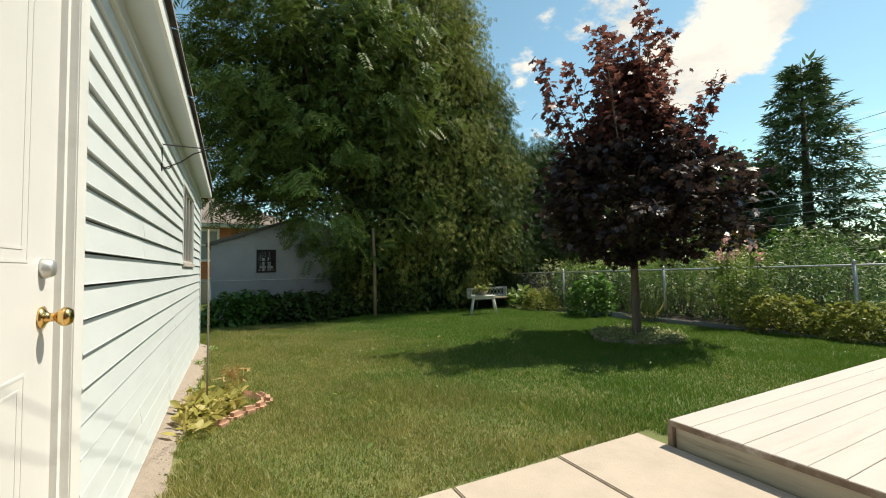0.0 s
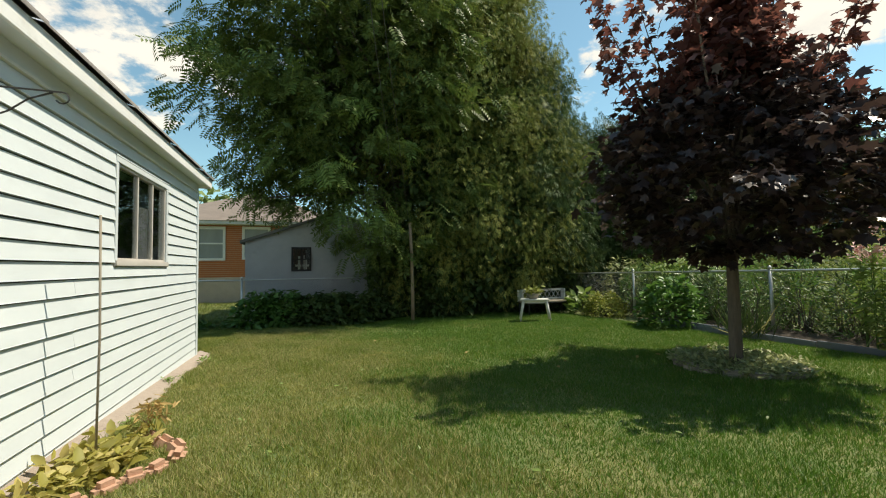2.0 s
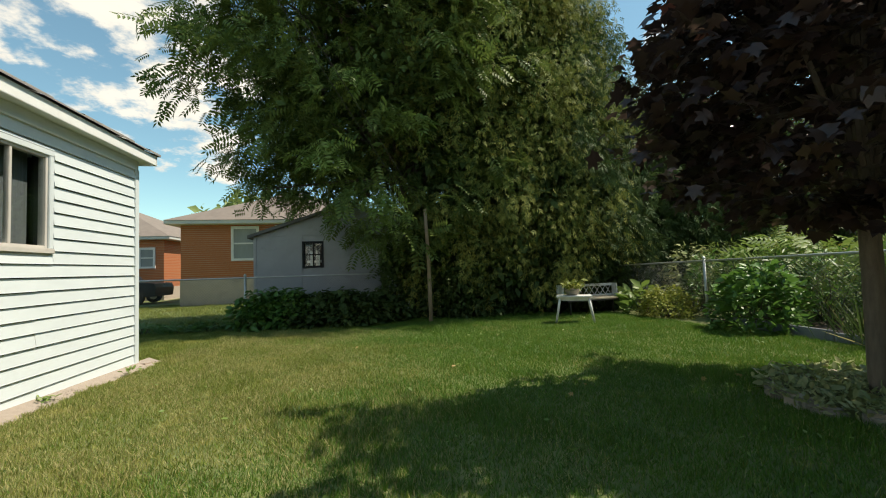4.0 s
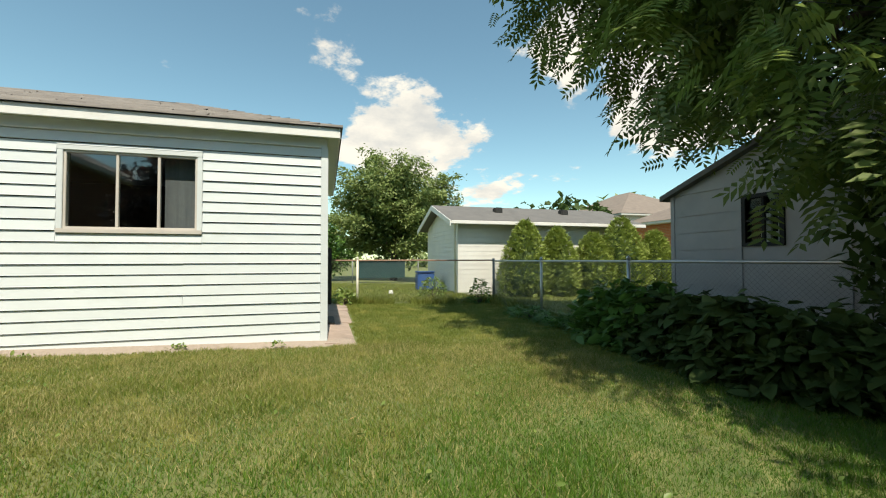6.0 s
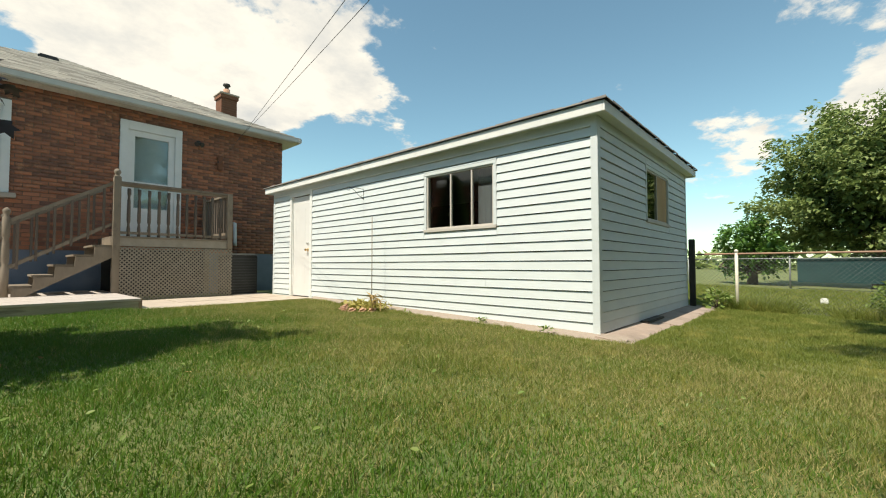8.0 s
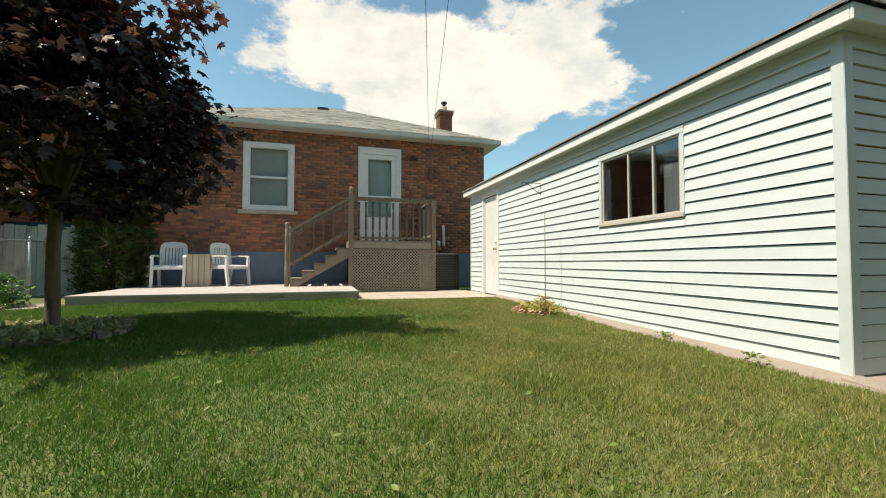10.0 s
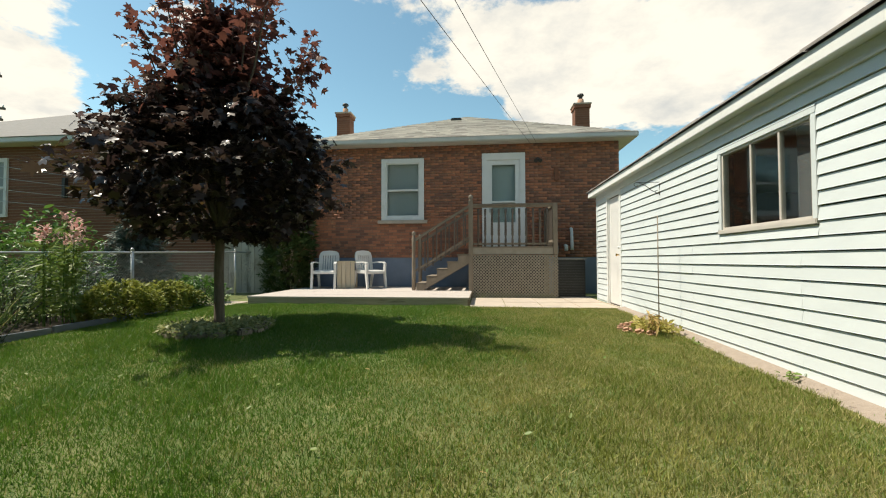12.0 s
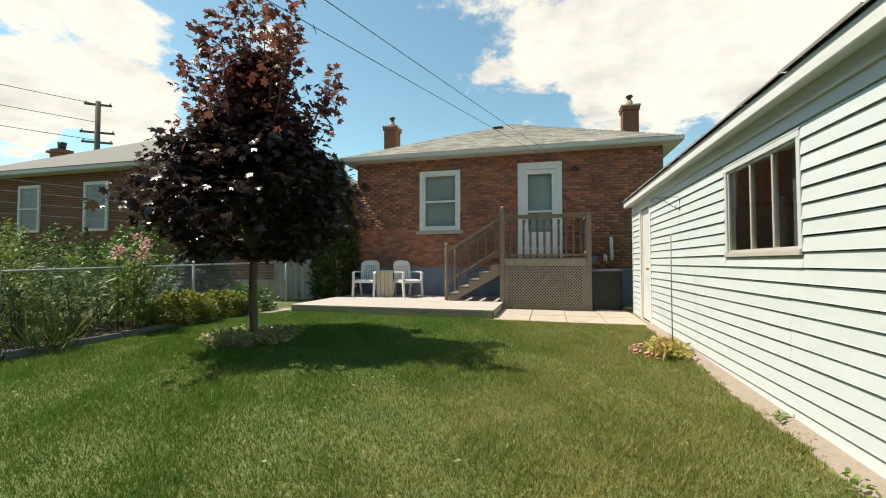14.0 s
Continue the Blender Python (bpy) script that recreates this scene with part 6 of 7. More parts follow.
# cedars and dark evergreens closing the yard
def cedar(x, y, h, r, mat, label, n=5200, size=0.2, low=0.5):
    t = thing("cedar_tree", x, y, -0.2, 0, label, "tree", "evergreens along the back of the yard")
    p = envelope(int(n / 34), (0, 0, 0), (low, h * 0.2, h * 0.45, h * 0.75, h), (r * 0.75, r, r, r * 0.78, 0.25), 0.2, 0.5)
    p = (p[:, None, :] + RNG.normal(size=(len(p), 52, 3)) * (0.2, 0.2, 0.3)).reshape(-1, 3)
    leaves("crown", FINE_SPRAY, p, size, mat, t, (-1.0, 0.4), 0.3, outward=(0, 0, 0))
    part("trunk", tubes(([(0, 0, -0.1), (0.03, 0, h * 0.5), (0, 0, h * 0.95)], [0.16, 0.1, 0.02])), "bark", t)
    # dark leaves fill the middle, painting in the shade behind the sprays
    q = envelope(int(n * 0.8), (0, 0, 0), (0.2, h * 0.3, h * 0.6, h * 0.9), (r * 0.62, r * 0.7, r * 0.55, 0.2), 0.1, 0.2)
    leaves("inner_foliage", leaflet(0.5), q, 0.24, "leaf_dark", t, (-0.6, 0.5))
    return t


for x, y, h, r, mat, n in ((4.6, 12.9, 12.5, 1.8, "leaf_cedar", 10500), (6.0, 12.6, 12.0, 1.8, "leaf_cedar", 11500), (7.3, 12.8, 11.5, 1.75, "leaf_cedar", 11000), (8.3, 12.9, 8.8, 1.7, "leaf_dark", 8000), (10.2, 13.4, 6.6, 1.8, "leaf_dark", 6000),
                           (11.6, 13.0, 6.4, 1.8, "leaf_dark", 6000), (13.0, 12.2, 5.9, 1.8, "leaf_dark", 5000), (14.6, 11.6, 4.8, 1.8, "leaf_dark", 4500), (5.2, 15.2, 11.0, 2.2, "leaf_dark", 5000), (7.6, 15.4, 9.0, 2.2, "leaf_dark", 5000), (9.6, 15.6, 7.2, 2.2, "leaf_dark", 5000)):
    cedar(x, y, h, r, mat, "tall shaggy cedar with hanging yellow-green sprays" if mat == "leaf_cedar" else "dark dense evergreen tree", n, 0.19 if mat == "leaf_cedar" else 0.25)
# leaf band whose dark green stands for the shadow below the trees
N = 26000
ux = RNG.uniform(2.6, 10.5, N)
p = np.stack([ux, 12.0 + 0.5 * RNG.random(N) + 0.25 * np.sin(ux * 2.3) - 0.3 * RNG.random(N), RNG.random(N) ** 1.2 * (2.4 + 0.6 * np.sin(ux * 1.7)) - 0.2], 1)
un = thing("undergrowth", 0, 0, 0, 0, "tangled undergrowth beneath the evergreens, coloured dark as in shade", "undergrowth", kind="stuff")
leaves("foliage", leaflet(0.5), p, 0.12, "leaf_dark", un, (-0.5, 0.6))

# purple maple on the lawn
MX, MY = 5.87, 4.58
map_ = thing("maple_tree", MX, MY, gz(MX, MY), 0, "young purple-leaved maple with reddish top shoots", "tree")
MH, MR = (1.3, 1.55, 1.95, 2.5, 3.1, 3.6, 4.1, 4.5), (0.60, 1.22, 1.48, 1.34, 0.90, 0.48, 0.24, 0.10)
cl = envelope(640, (0, 0, 0), MH, MR, 0.17, 0.40)
mp_ = (cl[:, None, :] + RNG.normal(size=(640, 23, 3)) * (0.125, 0.125, 0.055)).reshape(-1, 3)
leaders = [(0.25, -0.1, 5.75), (0.55, -0.35, 5.1), (-0.35, 0.25, 5.25), (-1.2, 0.8, 4.75), (1.1, 0.3, 4.45), (-0.1, -0.5, 5.05), (0.85, -0.9, 4.15), (-1.1, -0.5, 4.4), (1.4, -0.3, 3.85), (0.1, 0.35, 5.35), (-0.6, -0.1, 4.9), (0.5, 0.3, 5.2), (-0.75, 0.55, 4.6), (0.75, -0.05, 4.75), (0.35, 0.75, 4.7), (-1.45, 0.3, 3.7)]
tops = []
for lx, ly, lz in leaders:
    tip = Vector((lx, ly, lz))
    foot = Vector((lx * 0.25, ly * 0.25, 2.5 + 0.25 * (lz - 3.7)))
    way = [foot, foot.lerp(tip, 0.35) + Vector((lx * 0.14, ly * 0.14, 0)), foot.lerp(tip, 0.7) + Vector((lx * 0.08, ly * 0.08, 0)), tip]
    part("shoot", tubes((way, [0.022, 0.014, 0.008, 0.003]), n=5), "bark_maple", map_)
    for k in range(26):
        u = 0.8 + 2.2 * (k / 25) ** 0.9
        at = way[int(min(u, 2.99))].lerp(way[int(min(u, 2.99)) + 1], u - int(min(u, 2.99)))
        wide = 0.15 * (1.25 - 0.75 * k / 25)
        for q in range(3 if k % 3 else 6):
            tops.append([at.x + RNG.normal() * wide, at.y + RNG.normal() * wide, at.z + RNG.normal() * 0.05])
tops = np.array(tops)
high = mp_[:, 2] > 3.25 + RNG.normal(size=len(mp_)) * 0.3
leaves("crown", STAR, mp_[~high], 0.110, "leaf_maple", map_, (-0.35, 0.45), 0.25, outward=(0, 0, 0))
leaves("upper_crown", STAR, np.concatenate([tops, mp_[high][::2]]), 0.108, "leaf_maple_top", map_, (-0.2, 0.5), 0.25, outward=(0, 0, 0))
# bronze-green leaves on the +x side of the crown only
side = cl[(cl[:, 0] > 0.8) & (cl[:, 2] > 1.6)][:26]
leaves("turning_leaves", STAR, (side[:, None, :] + RNG.normal(size=(len(side), 9, 3)) * 0.12).reshape(-1, 3), 0.125, "leaf_maple_bronze", map_, (-0.2, 0.5))
bm = bmesh.new()
tube(bm, [(0, 0, -0.15), (0.0, 0, 0.08), (0.01, 0.01, 0.9), (-0.01, 0.0, 1.6), (0.02, 0, 3.0), (0.1, -0.05, 4.6)], [0.105, 0.072, 0.062, 0.06, 0.042, 0.012], 10)
part("trunk", bm, "bark_maple", map_)
bm = bmesh.new()
for z, sel in ((1.35, cl[0:16]), (1.8, cl[16:34]), (2.5, cl[34:52])):
    limbs(bm, (0, 0, z), [tuple(c) for c in sel], 0.03, 0.006, 0.12, 5)
part("branching", bm, "bark_maple", map_)
for k in range(17):
    a = k * 2 * math.pi / 17 + rnd.uniform(-0.1, 0.1)
    bm = boxes((-0.09, 0.09, -0.06, 0.06, -0.04, rnd.uniform(0.05, 0.09)), bevel=0.025)
    so = solo("border_stone", bm, "stone", "rounded pale stone in the ring round the maple", "stone", group="stones round the maple")
    put(so, MX + 0.62 * math.cos(a), MY + 0.62 * math.sin(a), gz(MX, MY), math.degrees(a) + 90 + rnd.uniform(-15, 15))
hos = thing("ground_cover", MX, MY, gz(MX, MY), 0, "variegated ground cover growing round the maple trunk", "plant")
a, q = RNG.random(2600) * 6.28, RNG.random(2600) ** 0.6
leaves("foliage", OVAL, np.stack([0.72 * q * np.cos(a), 0.72 * q * np.sin(a), 0.03 + 0.09 * RNG.random(2600)], 1), 0.055, "leaf_pale", hos, (0.3, 0.5))

# spruces
def spruce(x, y, h, r, mat, label, tiers, per, size, base=-0.1):
    t = thing("spruce_tree", x, y, base, 0, label, "tree")
    pos, yaw = [], []
    for k in range(tiers):
        z = h * (0.04 + 0.94 * k / tiers)
        rr = r * (1 - k / tiers) ** 0.85 + 0.05
        arms = max(int(8 * rr / r) + 5, 5)
        for j in range(arms):
            a = j * 2 * math.pi / arms + k * 1.3 + RNG.normal() * 0.15
            L = rr * (0.75 + 0.35 * RNG.random())
            u = np.linspace(0.12, 1, per)
            side_ = RNG.normal(size=per) * 0.12 * L * (1.1 - u)
            pos.append(np.stack([np.cos(a) * u * L - np.sin(a) * side_, np.sin(a) * u * L + np.cos(a) * side_, z + 0.10 * L * u - 0.22 * L * u ** 2 + RNG.normal(size=per) * 0.04], 1))
            yaw.append(np.full(per, a - math.pi / 2) + RNG.normal(size=per) * 0.7)
    pos, yaw = np.concatenate(pos), np.concatenate(yaw)
    n = len(pos)
    scatter("crown", SPRAY, pos, yaw, RNG.normal(0.05, 0.3, n), RNG.normal(0, 0.4, n), size * (1 + 0.2 * RNG.normal(size=n)), mat, t)
    part("trunk", tubes(([(0, 0, -0.1), (0, 0, h * 0.97)], [0.03 * h, 0.01])), "bark", t)
    return t


spruce(10.3, 1.15, 2.15, 1.25, "leaf_spruce", "young blue spruce with dense tiers beyond the fence", 17, 34, 0.2, 0.0)
spruce(20.0, 7.7, 9.6, 3.2, "leaf_conifer", "tall conifer with layered branches in the neighbouring yard", 17, 24, 0.62)
spruce(23.5, 3.2, 5.5, 1.8, "leaf_conifer", "conifer in the neighbouring yard", 14, 14, 0.6)
ev = thing("juniper", 7.75, -1.3, 0, 0, "dark upright juniper beside the house corner", "shrub")
leaves("crown", SPRAY, envelope(6500, (0, 0, 0), (0.05, 0.6, 1.8, 2.8, 4.3), (0.5, 0.62, 0.62, 0.5, 0.12), 0.1, 0.4), 0.21, "leaf_dark", ev, (0.5, 0.5), outward=(0, 0, 0))
part("trunk", tubes(([(0, 0, 0), (0, 0, 2.8)], [0.06, 0.02])), "bark", ev)


def round_tree(x, y, zc, radii, n, per, size, mat, label, base=-0.2, name="tree", leaf=leaflet(0.6)):
    t = thing(name, x, y, base, 0, label, "tree")
    c, p = clumps(n, per, np.array(radii) * 0.10, (0, 0, zc), radii, 0.42, -0.85)
    leaves("crown", leaf, p, size, mat, t, (-0.3, 0.5), outward=(0, 0, zc))
    bm = bmesh.new()
    tube(bm, [(0, 0, 0), (0.05, 0, zc * 0.5), (0, 0.05, zc)], [0.2, 0.16, 0.1], 8)
    limbs(bm, (0, 0, zc * 0.45), [tuple(q) for q in c[:14]], 0.08, 0.02, 0.3)
    part("trunk", bm, "bark", t)
    return t


def bough_tree(x, y, zc, radii, boughs, size, mat, label, base=-0.2):
    """A broad crown of separate boughs: each a run of leafy clumps from the trunk outwards, rising at its tip."""
    t = thing("tree", x, y, base, 0, label, "tree")
    pos, tips = [], []
    for k in range(boughs):
        d = RNG.normal(size=3)
        d /= np.linalg.norm(d)
        if d[2] < -0.75:
            d[2] *= -1
        tip = np.array((0, 0, zc)) + d * np.array(radii) * RNG.uniform(0.78, 1.12)
        root = np.array((0, 0, zc * 0.75)) + d * 0.2
        tips.append(tuple(tip))
        for j in range(9):
            u = 0.45 + 0.55 * j / 8
            at = root + (tip - root) * u + np.array((0, 0, 0.5 * u * u - 0.25)) + RNG.normal(size=3) * 0.12
            pos.append(at + RNG.normal(size=(62, 3)) * np.array((0.33, 0.33, 0.17)) * (1.25 - 0.6 * u))
    pos = np.concatenate(pos)
    leaves("crown", leaflet(0.5), pos, size, mat, t, (-0.25, 0.5), outward=(0, 0, zc))
    # inner leaves coloured dark as the shade between the boughs
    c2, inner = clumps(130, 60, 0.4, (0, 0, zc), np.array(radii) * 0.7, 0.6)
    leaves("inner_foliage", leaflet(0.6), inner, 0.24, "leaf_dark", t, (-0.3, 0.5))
    bm = bmesh.new()
    tube(bm, [(0, 0, -0.1), (0.05, 0, zc * 0.4), (0, 0.05, zc)], [0.22, 0.17, 0.1], 8)
    limbs(bm, (0, 0, zc * 0.4), tips[:24], 0.07, 0.015, 0.3)
    part("trunk", bm, "bark", t)
    return t


bough_tree(-18.2, 11.6, 3.75, (3.2, 3.7, 3.3), 95, 0.17, "leaf_far", "broad leafy tree of loose boughs behind the white garage")
round_tree(-17.0, 7.9, 1.6, (1.3, 1.3, 1.3), 60, 90, 0.15, "leaf_bush", "bushy shrub tree by the far fence")
round_tree(21, 11.2, 4.2, (2.6, 2.2, 2.4), 150, 90, 0.24, "leaf_dark", "dark leafy tree beyond the border")
round_tree(17.5, 12.6, 3.6, (2.4, 2.0, 2.6), 150, 90, 0.22, "leaf_dark", "dark leafy tree beyond the border")
round_tree(26, 4.5, 2.6, (2.6, 2.4, 2.2), 110, 80, 0.25, "leaf_dark", "leafy tree in the neighbouring yard")
round_tree(-26, 27, 3.5, (4, 4, 3.0), 120, 30, 0.6, "leaf_dark", "distant dark tree above the roofs")
round_tree(-40, 44, 5.0, (7, 6, 4), 140, 30, 0.9, "leaf_far", "distant tree above the roofs")
round_tree(-8, 44, 4.6, (6, 5, 4), 140, 30, 0.8, "leaf_far", "distant tree above the roofs")
N = 9000
a = RNG.random(N) * 2 * math.pi
d = RNG.uniform(60, 75, N)
p = np.stack([d * np.cos(a), d * np.sin(a), RNG.random(N) ** 1.3 * (3.5 + 1.5 * np.sin(a * 5) + 1.2 * np.sin(a * 13 + 1)) - 0.2], 1)
fw = thing("far_trees", 0, 0, 0, 0, "distant belt of trees round the neighbourhood", "trees", kind="stuff")
leaves("foliage", OVAL, p, 1.6, "leaf_far", fw, (0.2, 0.6))

for k, (x, y, h, r) in enumerate(((-7.5, 14.25, 2.46, 0.84), (-7.45, 15.4, 2.24, 0.76), (-7.45, 16.8, 2.1, 0.80), (-7.4, 17.9, 2.66, 0.95), (-7.4, 19.35, 2.2, 0.78))):
    t = thing("thuja", x, y, -0.25, 0, "clipped conical thuja of dense yellow-green foliage", "shrub", "thujas in a row beside the white garage")
    leaves("foliage", SPRAY, envelope(4200, (0, 0, 0), (0.0, h * 0.3, h * 0.6, h * 0.85, h), (r * 0.9, r, r * 0.78, r * 0.42, 0.08), 0.05, 0.8), 0.15, "leaf_thuja", t, (0.6, 0.5), outward=(0, 0, 0))
    # solid dark core gives the shade between the sprays
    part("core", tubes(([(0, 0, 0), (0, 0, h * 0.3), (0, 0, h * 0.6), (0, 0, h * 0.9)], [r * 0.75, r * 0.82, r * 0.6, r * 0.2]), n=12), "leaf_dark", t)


# ---- shrubs and border plants ----
def shrub(name, x, y, z, radii, n, size, mat, label, leaf=OVAL, droop=(0.0, 0.5), category="shrub", group=""):
    t = thing(name, x, y, z, 0, label, category, group)
    a = RNG.random(n) * 2 * math.pi
    h = RNG.random(n)
    r = (0.45 + 0.55 * RNG.random(n) ** 0.5) * np.sqrt(np.clip(1 - (h - 0.25) ** 2 / 0.62, 0.02, 1)) * (1 + 0.14 * np.sin(3 * a + 5 * h) + 0.12 * np.sin(7 * a))
    p = np.stack([radii[0] * r * np.cos(a), radii[1] * r * np.sin(a), radii[2] * h * (1 + 0.12 * np.sin(4 * a))], 1)
    leaves("foliage", leaf, p, size, mat, t, droop, outward=(0, 0, 0))
    bm = bmesh.new()
    limbs(bm, (0, 0, -0.02), [tuple(q * 0.8) for q in p[:12]], 0.012, 0.004, 0.05, 4)
    tagged(part("stalk", bm, "bark", t), kind="stuff")
    return t


for x, y, r, h, n, mat in ((-0.05, 11.8, 0.5, 0.78, 300, "leaf_bush"), (0.5, 11.85, 0.6, 0.80, 420, "leaf_bush"), (1.15, 11.8, 0.62, 0.72, 420, "leaf_dark"), (1.75, 11.75, 0.62, 0.74, 420, "leaf_dark"), (2.3, 11.85, 0.55, 0.70, 360, "leaf_dark"), (2.75, 12.0, 0.4, 0.55, 240, "leaf_dark")):
    shrub("hedge_bush", x, y, -0.16, (r, 0.5, h), n * 3, 0.15, mat, "dense green bush in front of the wire fence", droop=(-0.3, 0.4), group="bushes along the back fence")
for x, y in ((-2.9, 11.85), (-2.3, 11.7), (-1.6, 11.8), (-1.05, 11.75)):
    shrub("low_plant", x, y, -0.18, (0.42, 0.32, 0.24), 260, 0.13, "leaf_bush", "low spreading juniper by the fence", SPRAY, (0.1, 0.35), category="plant", group="low plants by the fence")
shrub("climbing_shrub", -5.15, 11.75, -0.15, (0.24, 0.26, 0.62), 380, 0.075, "leaf_bush", "small green shrub at the fence corner")
shrub("garden_shrub", -6.7, 10.9, -0.15, (0.4, 0.4, 0.6), 1100, 0.06, "leaf_bright", "bright green shrub behind the fence")
shrub("garden_shrub", -5.15, 8.35, -0.05, (0.22, 0.22, 0.35), 120, 0.11, "leaf_bright", "small weed shrub at the garage corner")
shrub("round_bush", 8.15, 7.6, -0.05, (0.55, 0.6, 0.92), 1700, 0.11, "leaf_bush", "rounded glossy green bush in the border")
for y, r, h in ((3.65, 0.62, 0.60), (2.6, 0.6, 0.55)):
    shrub("yellow_shrub", 8.32, y, 0.03, (0.5, r, h), 4200, 0.06, "leaf_lime", "spreading yellow-green shrub in the border")
shrub("dark_shrub", 8.3, 1.75, 0.03, (0.5, 0.6, 0.6), 2200, 0.07, "leaf_bush", "low green shrub in the border")
shrub("pale_shrub", 8.35, 9.9, -0.12, (0.5, 0.6, 0.6), 3000, 0.055, "leaf_lime", "pale yellow-green shrub beside the bench")
shrub("broad_plant", 8.5, 10.75, -0.14, (0.5, 0.5, 0.6), 130, 0.24, "leaf_bright", "broad-leaved plant beside the bench")
shrub("compound_shrub", 9.7, 8.3, -0.1, (0.7, 0.7, 1.6), 130, 0.5, "leaf_bright", "light green sumac shrub behind the fence", PINNATE, (-0.3, 0.4))
shrub("white_shrub", 9.8, 10.9, -0.1, (0.6, 0.7, 1.4), 900, 0.11, "leaf_pale", "pale variegated shrub behind the fence")
for k in range(26):
    y = 3.4 + 0.26 * k
    x = 9.1 + 0.2 * (k % 3)
    shrub("tall_perennial", x, y, -0.05, (0.34, 0.32, 1.05 + 0.3 * rnd.random()), 420, 0.125, ("leaf_bush", "leaf_dark", "leaf_bright")[k % 3], "tall leafy perennial behind the wire fence", LANCE, (0.1, 0.6), "plant", "perennials behind the fence")
for k in range(16):
    y = 3.6 + 0.6 * k
    h = 1.3 + 0.5 * rnd.random()
    shrub("garden_bush", 10.6 + 0.7 * (k % 3), y, -0.05, (0.8, 0.75, h), 3400, 0.075, ("leaf_bright", "leaf_lime", "leaf_bush", "leaf_lime")[k % 4] if k > 1 else "leaf_bush", "leafy bush in the neighbouring garden", LANCE, (0.2, 0.5), "shrub", "bushes in the neighbouring garden")
for k in range(12):
    shrub("garden_bush", 12.5 + 1.3 * (k % 4), 1.2 + 0.85 * k, -0.05, (1.1, 0.9, 1.9 + 0.4 * rnd.random()), 1300, 0.13, ("leaf_bush", "leaf_dark", "leaf_far")[k % 3], "leafy bush in the neighbouring garden", OVAL, (0.0, 0.5), "shrub", "bushes in the neighbouring garden")
lily = thing("tall_lily", 8.5, 4.4, 0.0, 0, "tall lily with pink flowers beside the fence", "plant")
for k in range(9):
    x, y, h = RNG.normal(0, 0.1), RNG.normal(0, 0.2), 1.15 + 0.5 * RNG.random()
    part("stem", tubes(([(x, y, 0), (x * 1.2, y * 1.1, h)], [0.008, 0.005]), n=4), "leaf_bush", lily)
    u = RNG.random(60)
    leaves("foliage", LANCE, np.stack([x * (1 + 0.2 * u), y * (1 + 0.1 * u), h * (0.15 + 0.8 * u)], 1), 0.19, "leaf_bright", lily, (-0.1, 0.4))
    if k < 7:
        tagged(leaves("flower", OVAL, np.array([x * 1.2, y * 1.1, h]) + RNG.normal(size=(26, 3)) * 0.05, 0.075, "flower", lily, (0.5, 0.6)), kind="stuff")
og = thing("ornamental_grass", 8.0, 6.0, 0.0, 0, "clump of brown and green ornamental grass", "plant")
p = np.stack([RNG.normal(0, 0.1, 260), RNG.normal(0, 0.25, 260), np.zeros(260)], 1)
leaves("blades", leaflet(0.03, 0.02), p[:120], 0.5, "leaf_dark", og, (1.1, 0.25), 0.3)
leaves("dry_blades", leaflet(0.03, 0.02), p[:12], 0.5, "straw", og, (1.0, 0.3), 0.3)

# ---- lawn grass ----
def lawn(name, n, x0, x1, y0, y1, h, w, keep, label, mat="grass"):
    x, y = RNG.uniform(x0, x1, n), RNG.uniform(y0, y1, n)
    k = keep(x, y)
    x, y = x[k], y[k]
    n = len(x)
    g = gz(x, y)
    patch = 0.75 + 0.35 * np.sin(x * 1.7 + np.sin(y * 1.3)) * np.sin(y * 1.9 + 0.7) + 0.2 * np.sin(x * 5.1 + y * 3.3)
    hh = h * (0.45 + 0.75 * RNG.random(n)) * np.clip(patch, 0.6, 1.15)
    a = RNG.random(n) * 2 * math.pi
    lean = np.abs(RNG.normal(0, 0.85, n)) * hh
    b = RNG.random(n) * 2 * math.pi
    ww = w * (0.6 + 0.8 * RNG.random(n))
    v = np.empty((n, 3, 3), np.float32)
    v[:, 0] = np.stack([x - ww * np.cos(a), y - ww * np.sin(a), g - 0.005], 1)
    v[:, 1] = np.stack([x + ww * np.cos(a), y + ww * np.sin(a), g - 0.005], 1)
    v[:, 2] = np.stack([x + lean * np.cos(b), y + lean * np.sin(b), g + hh], 1)
    return tagged(mesh_of(name, v.reshape(-1, 3), np.arange(n * 3).reshape(-1, 3), mat), label, "grass", kind="stuff")


def on_lawn(x, y):
    free = (x > -0.335 + 0.02 * np.sin(y * 9) + 0.02 * np.sin(y * 31)) | (y > np.where(x < -2.2, 8.39, 8.33) + 0.02 * np.sin(x * 13))
    free &= ~((x < 2.58) & (y < 1.95)) & ~((x > 2.5) & (y < 1.66)) & (x < 7.98)
    return free & ((x - MX) ** 2 + (y - MY) ** 2 > 0.36)


def lush_ground(x, y):
    edge = 2.15 + 0.5 * np.sin(y * 1.1) + 0.3 * np.sin(y * 3.7 + x)
    return RNG.random(len(x)) < np.clip((x - edge) / 1.6 + 0.5, 0.06, 0.9)


lawn("lawn_grass", 700000, -0.4, 8.0, 1.6, 12.2, 0.050, 0.0032, lambda x, y: on_lawn(x, y) & ~lush_ground(x, y), "mown lawn grass with pale dry blades")
lawn("lawn_grass", 700000, -0.4, 8.0, 1.6, 12.2, 0.052, 0.0032, lambda x, y: on_lawn(x, y) & lush_ground(x, y), "mown lush green lawn grass", "grass_lush")
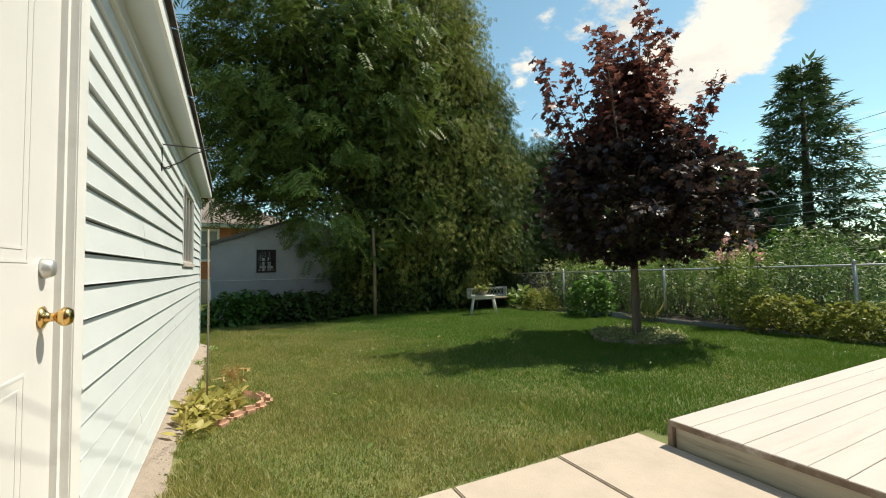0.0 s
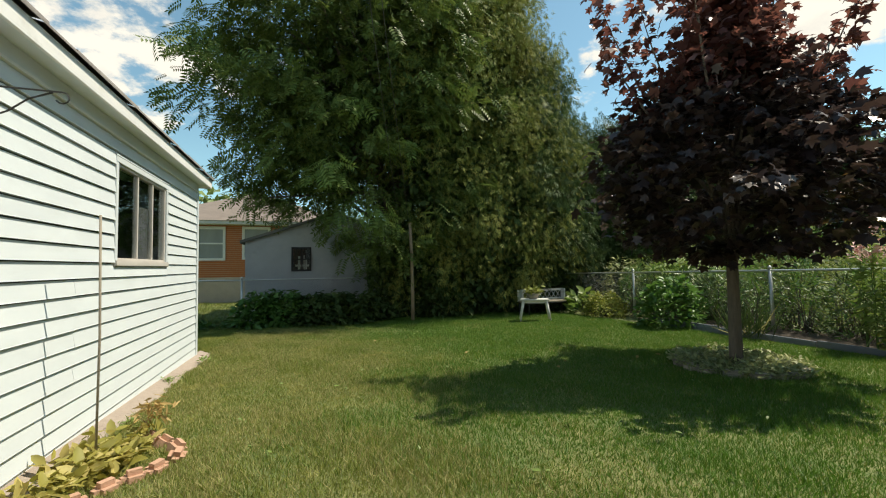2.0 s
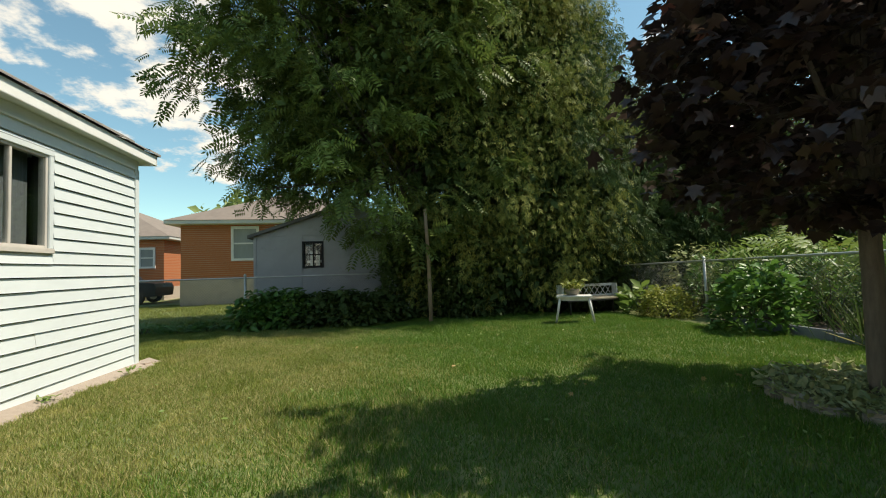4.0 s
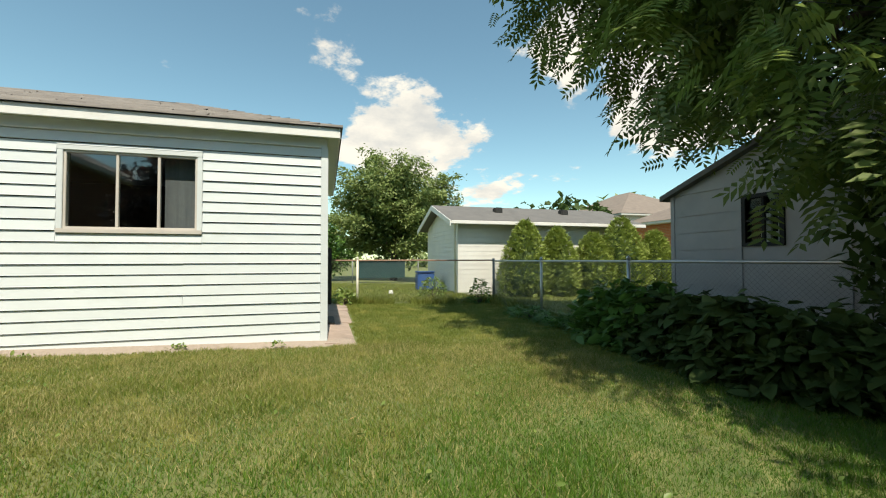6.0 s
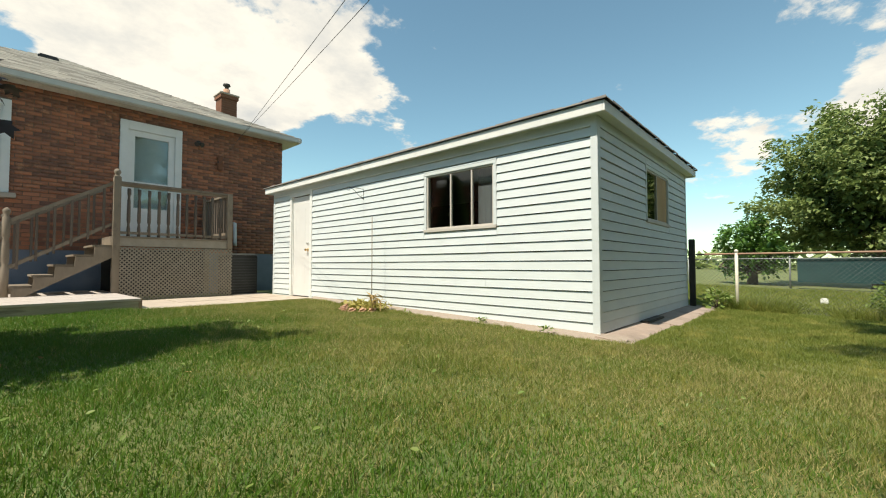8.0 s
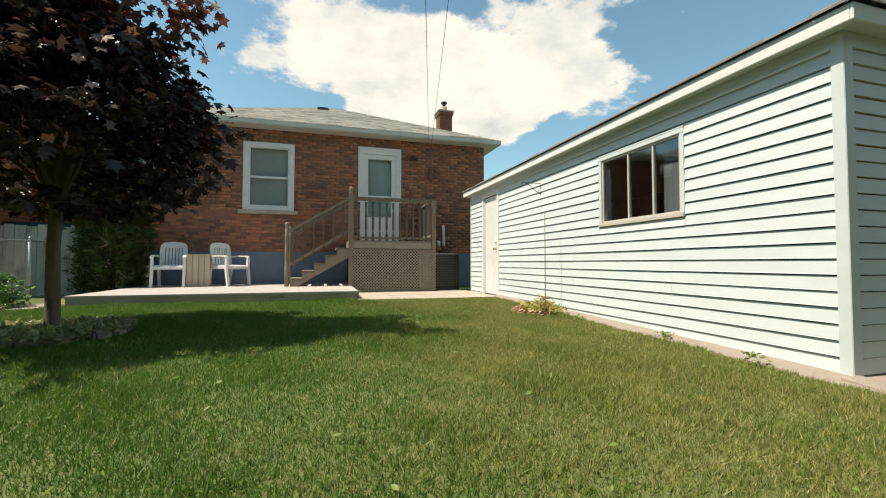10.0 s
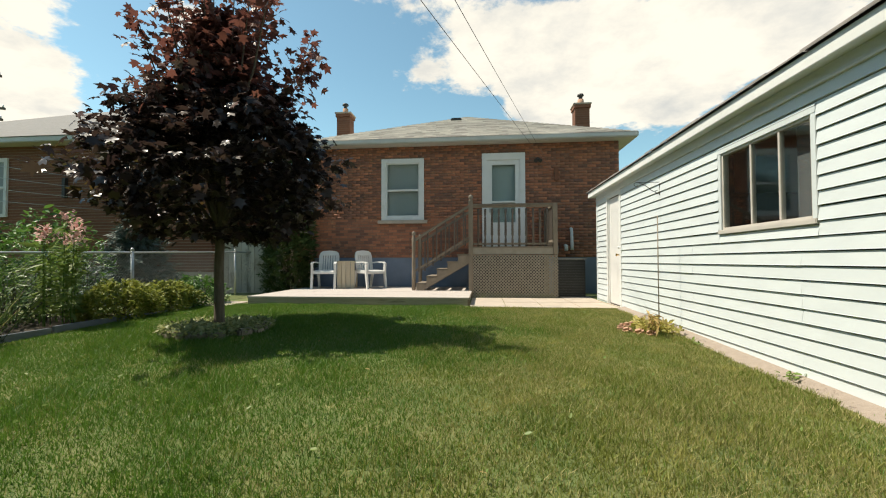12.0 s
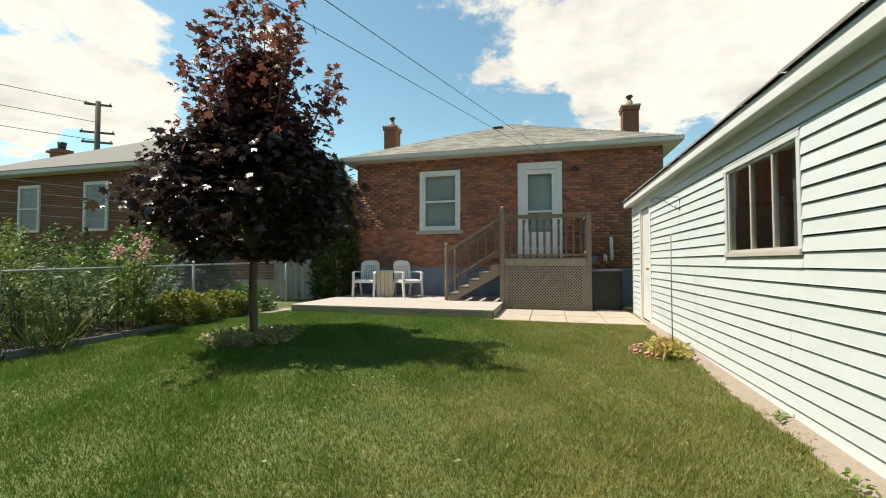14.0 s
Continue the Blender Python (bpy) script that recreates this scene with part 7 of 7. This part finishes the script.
def dry_ground(x, y):
    near = np.clip(1.0 - (x + 0.2) / 3.2, 0, 1) + 0.24 * np.clip(1.0 - (x - 1.6) / 2.3, 0.12, 1) + 0.25 * (np.sin(x * 2.1 + 1.0) * np.sin(y * 1.7 + 0.4) > 0.75) + 0.5 * np.exp(-((x - 2.6) ** 2 + (y - 5.4) ** 2) / 0.12)
    return on_lawn(x, y) & (RNG.random(len(x)) < near * (0.35 + 0.65 * (np.sin(x * 4.3 + y) * np.sin(y * 3.1) > -0.1)))


lawn("dry_grass", 430000, -0.4, 7.6, 1.9, 11.0, 0.050, 0.0030, dry_ground, "dry straw-coloured blades in the lawn near the garage", "straw")
lawn("lawn_grass", 130000, -5.4, -0.3, 8.3, 12.2, 0.05, 0.0034, on_lawn, "mown lawn grass beside the fence")
lawn("fence_weeds", 9000, -5.3, 0.0, 12.05, 12.6, 0.26, 0.006, lambda x, y: np.sin(x * 3.1) + np.sin(x * 7.7 + 1) > -0.7, "rough unmown grass along the foot of the wire fence")
lawn("fence_weeds", 9000, -5.75, -5.2, 8.3, 12.2, 0.3, 0.006, lambda x, y: np.sin(y * 3.7) + np.sin(y * 8.1 + 1) > -0.5, "rough unmown grass along the foot of the wire fence")
lawn("far_grass", 60000, -14, 0, 12.6, 22, 0.09, 0.008, lambda x, y: (x > -7.0) | (y < 12), "neighbouring grass behind the fence")
lawn("far_grass", 50000, -14, -5.5, 5, 12.4, 0.10, 0.008, lambda x, y: x < -5.5, "neighbouring grass behind the fence")
cl_ = thing("clover", 0, 0, 0, 0, "scattered clover and broad weeds in the lawn", "weeds", kind="stuff")
N = 380
x, y = RNG.uniform(0.2, 7.2, N), RNG.uniform(2.2, 11.5, N)
leaves("leaf", OVAL, np.stack([x, y, gz(x, y) + 0.045], 1), 0.032, "leaf_bright", cl_, (0.1, 0.4))
fl = thing("fallen_leaves", 0, 0, 0, 0, "few brown fallen leaves on the lawn", "leaves", kind="stuff")
N = 9
x, y = RNG.uniform(0.8, 6.0, N), RNG.uniform(3.5, 9.5, N)
leaves("leaf", STAR, np.stack([x, y, gz(x, y) + 0.055], 1), 0.045, "dry", fl, (0.1, 0.3))

# ---- brickwork of the house front ----
BL, BHH, J = 0.235, 0.070, 0.011
bm = boxes((-BL / 2, BL / 2, -0.012, 0.0, -BHH / 2, BHH / 2))
bmesh.ops.bevel(bm, geom=bm.edges[:], offset=0.003, segments=1, affect="EDGES")
proto = None
rows_ = int((HZ - HB) / (BHH + J))
v, f = [], []
made = 0
r = random.Random(12)
for k in range(rows_):
    z0 = HB + k * (BHH + J) + J
    off = (k % 2) * (BL + J) / 2
    x = HX0 - off
    while x < HX1:
        a, b = max(x, HX0), min(x + BL, HX1)
        x += BL + J
        for p, q, za, zb in wall_with(a, b, z0, z0 + BHH, [(HD[0], HD[1], HD[2] - 0.05, HD[3]), (HW[0], HW[1], HW[2] - 0.1, HW[3])]):
            if q - p < 0.03 or zb - za < BHH - 0.02:
                continue
            d = r.uniform(-0.002, 0.003)
            if abs(q - p - BL) < 1e-6 and made < 300 and p > 2.2 and z0 < 2.2:
                if proto is None:
                    proto = part("brick", bm, "brick", house)
                    brick_mesh = proto.data
                    ob = proto
                else:
                    ob = new("brick", brick_mesh)
                    ob.parent = house
                ob.location = Vector(((p + q) / 2 - HO[0], d, (za + zb) / 2)) * SCALE
                made += 1
            else:
                i = len(v)
                X0, X1 = p - HO[0], q - HO[0]
                v += [(X0, d, za), (X1, d, za), (X1, d, zb), (X0, d, zb), (X0, -0.012, za), (X1, -0.012, za), (X1, -0.012, zb), (X0, -0.012, zb)]
                f += [(i + 1, i, i + 3, i + 2), (i, i + 1, i + 5, i + 4), (i + 3, i + 7, i + 6, i + 2), (i, i + 4, i + 7, i + 3), (i + 1, i + 2, i + 6, i + 5)]
tagged(mesh_of("brickwork", v, f, "brick", house), "red and brown rug bricks in recessed joints", kind="stuff")
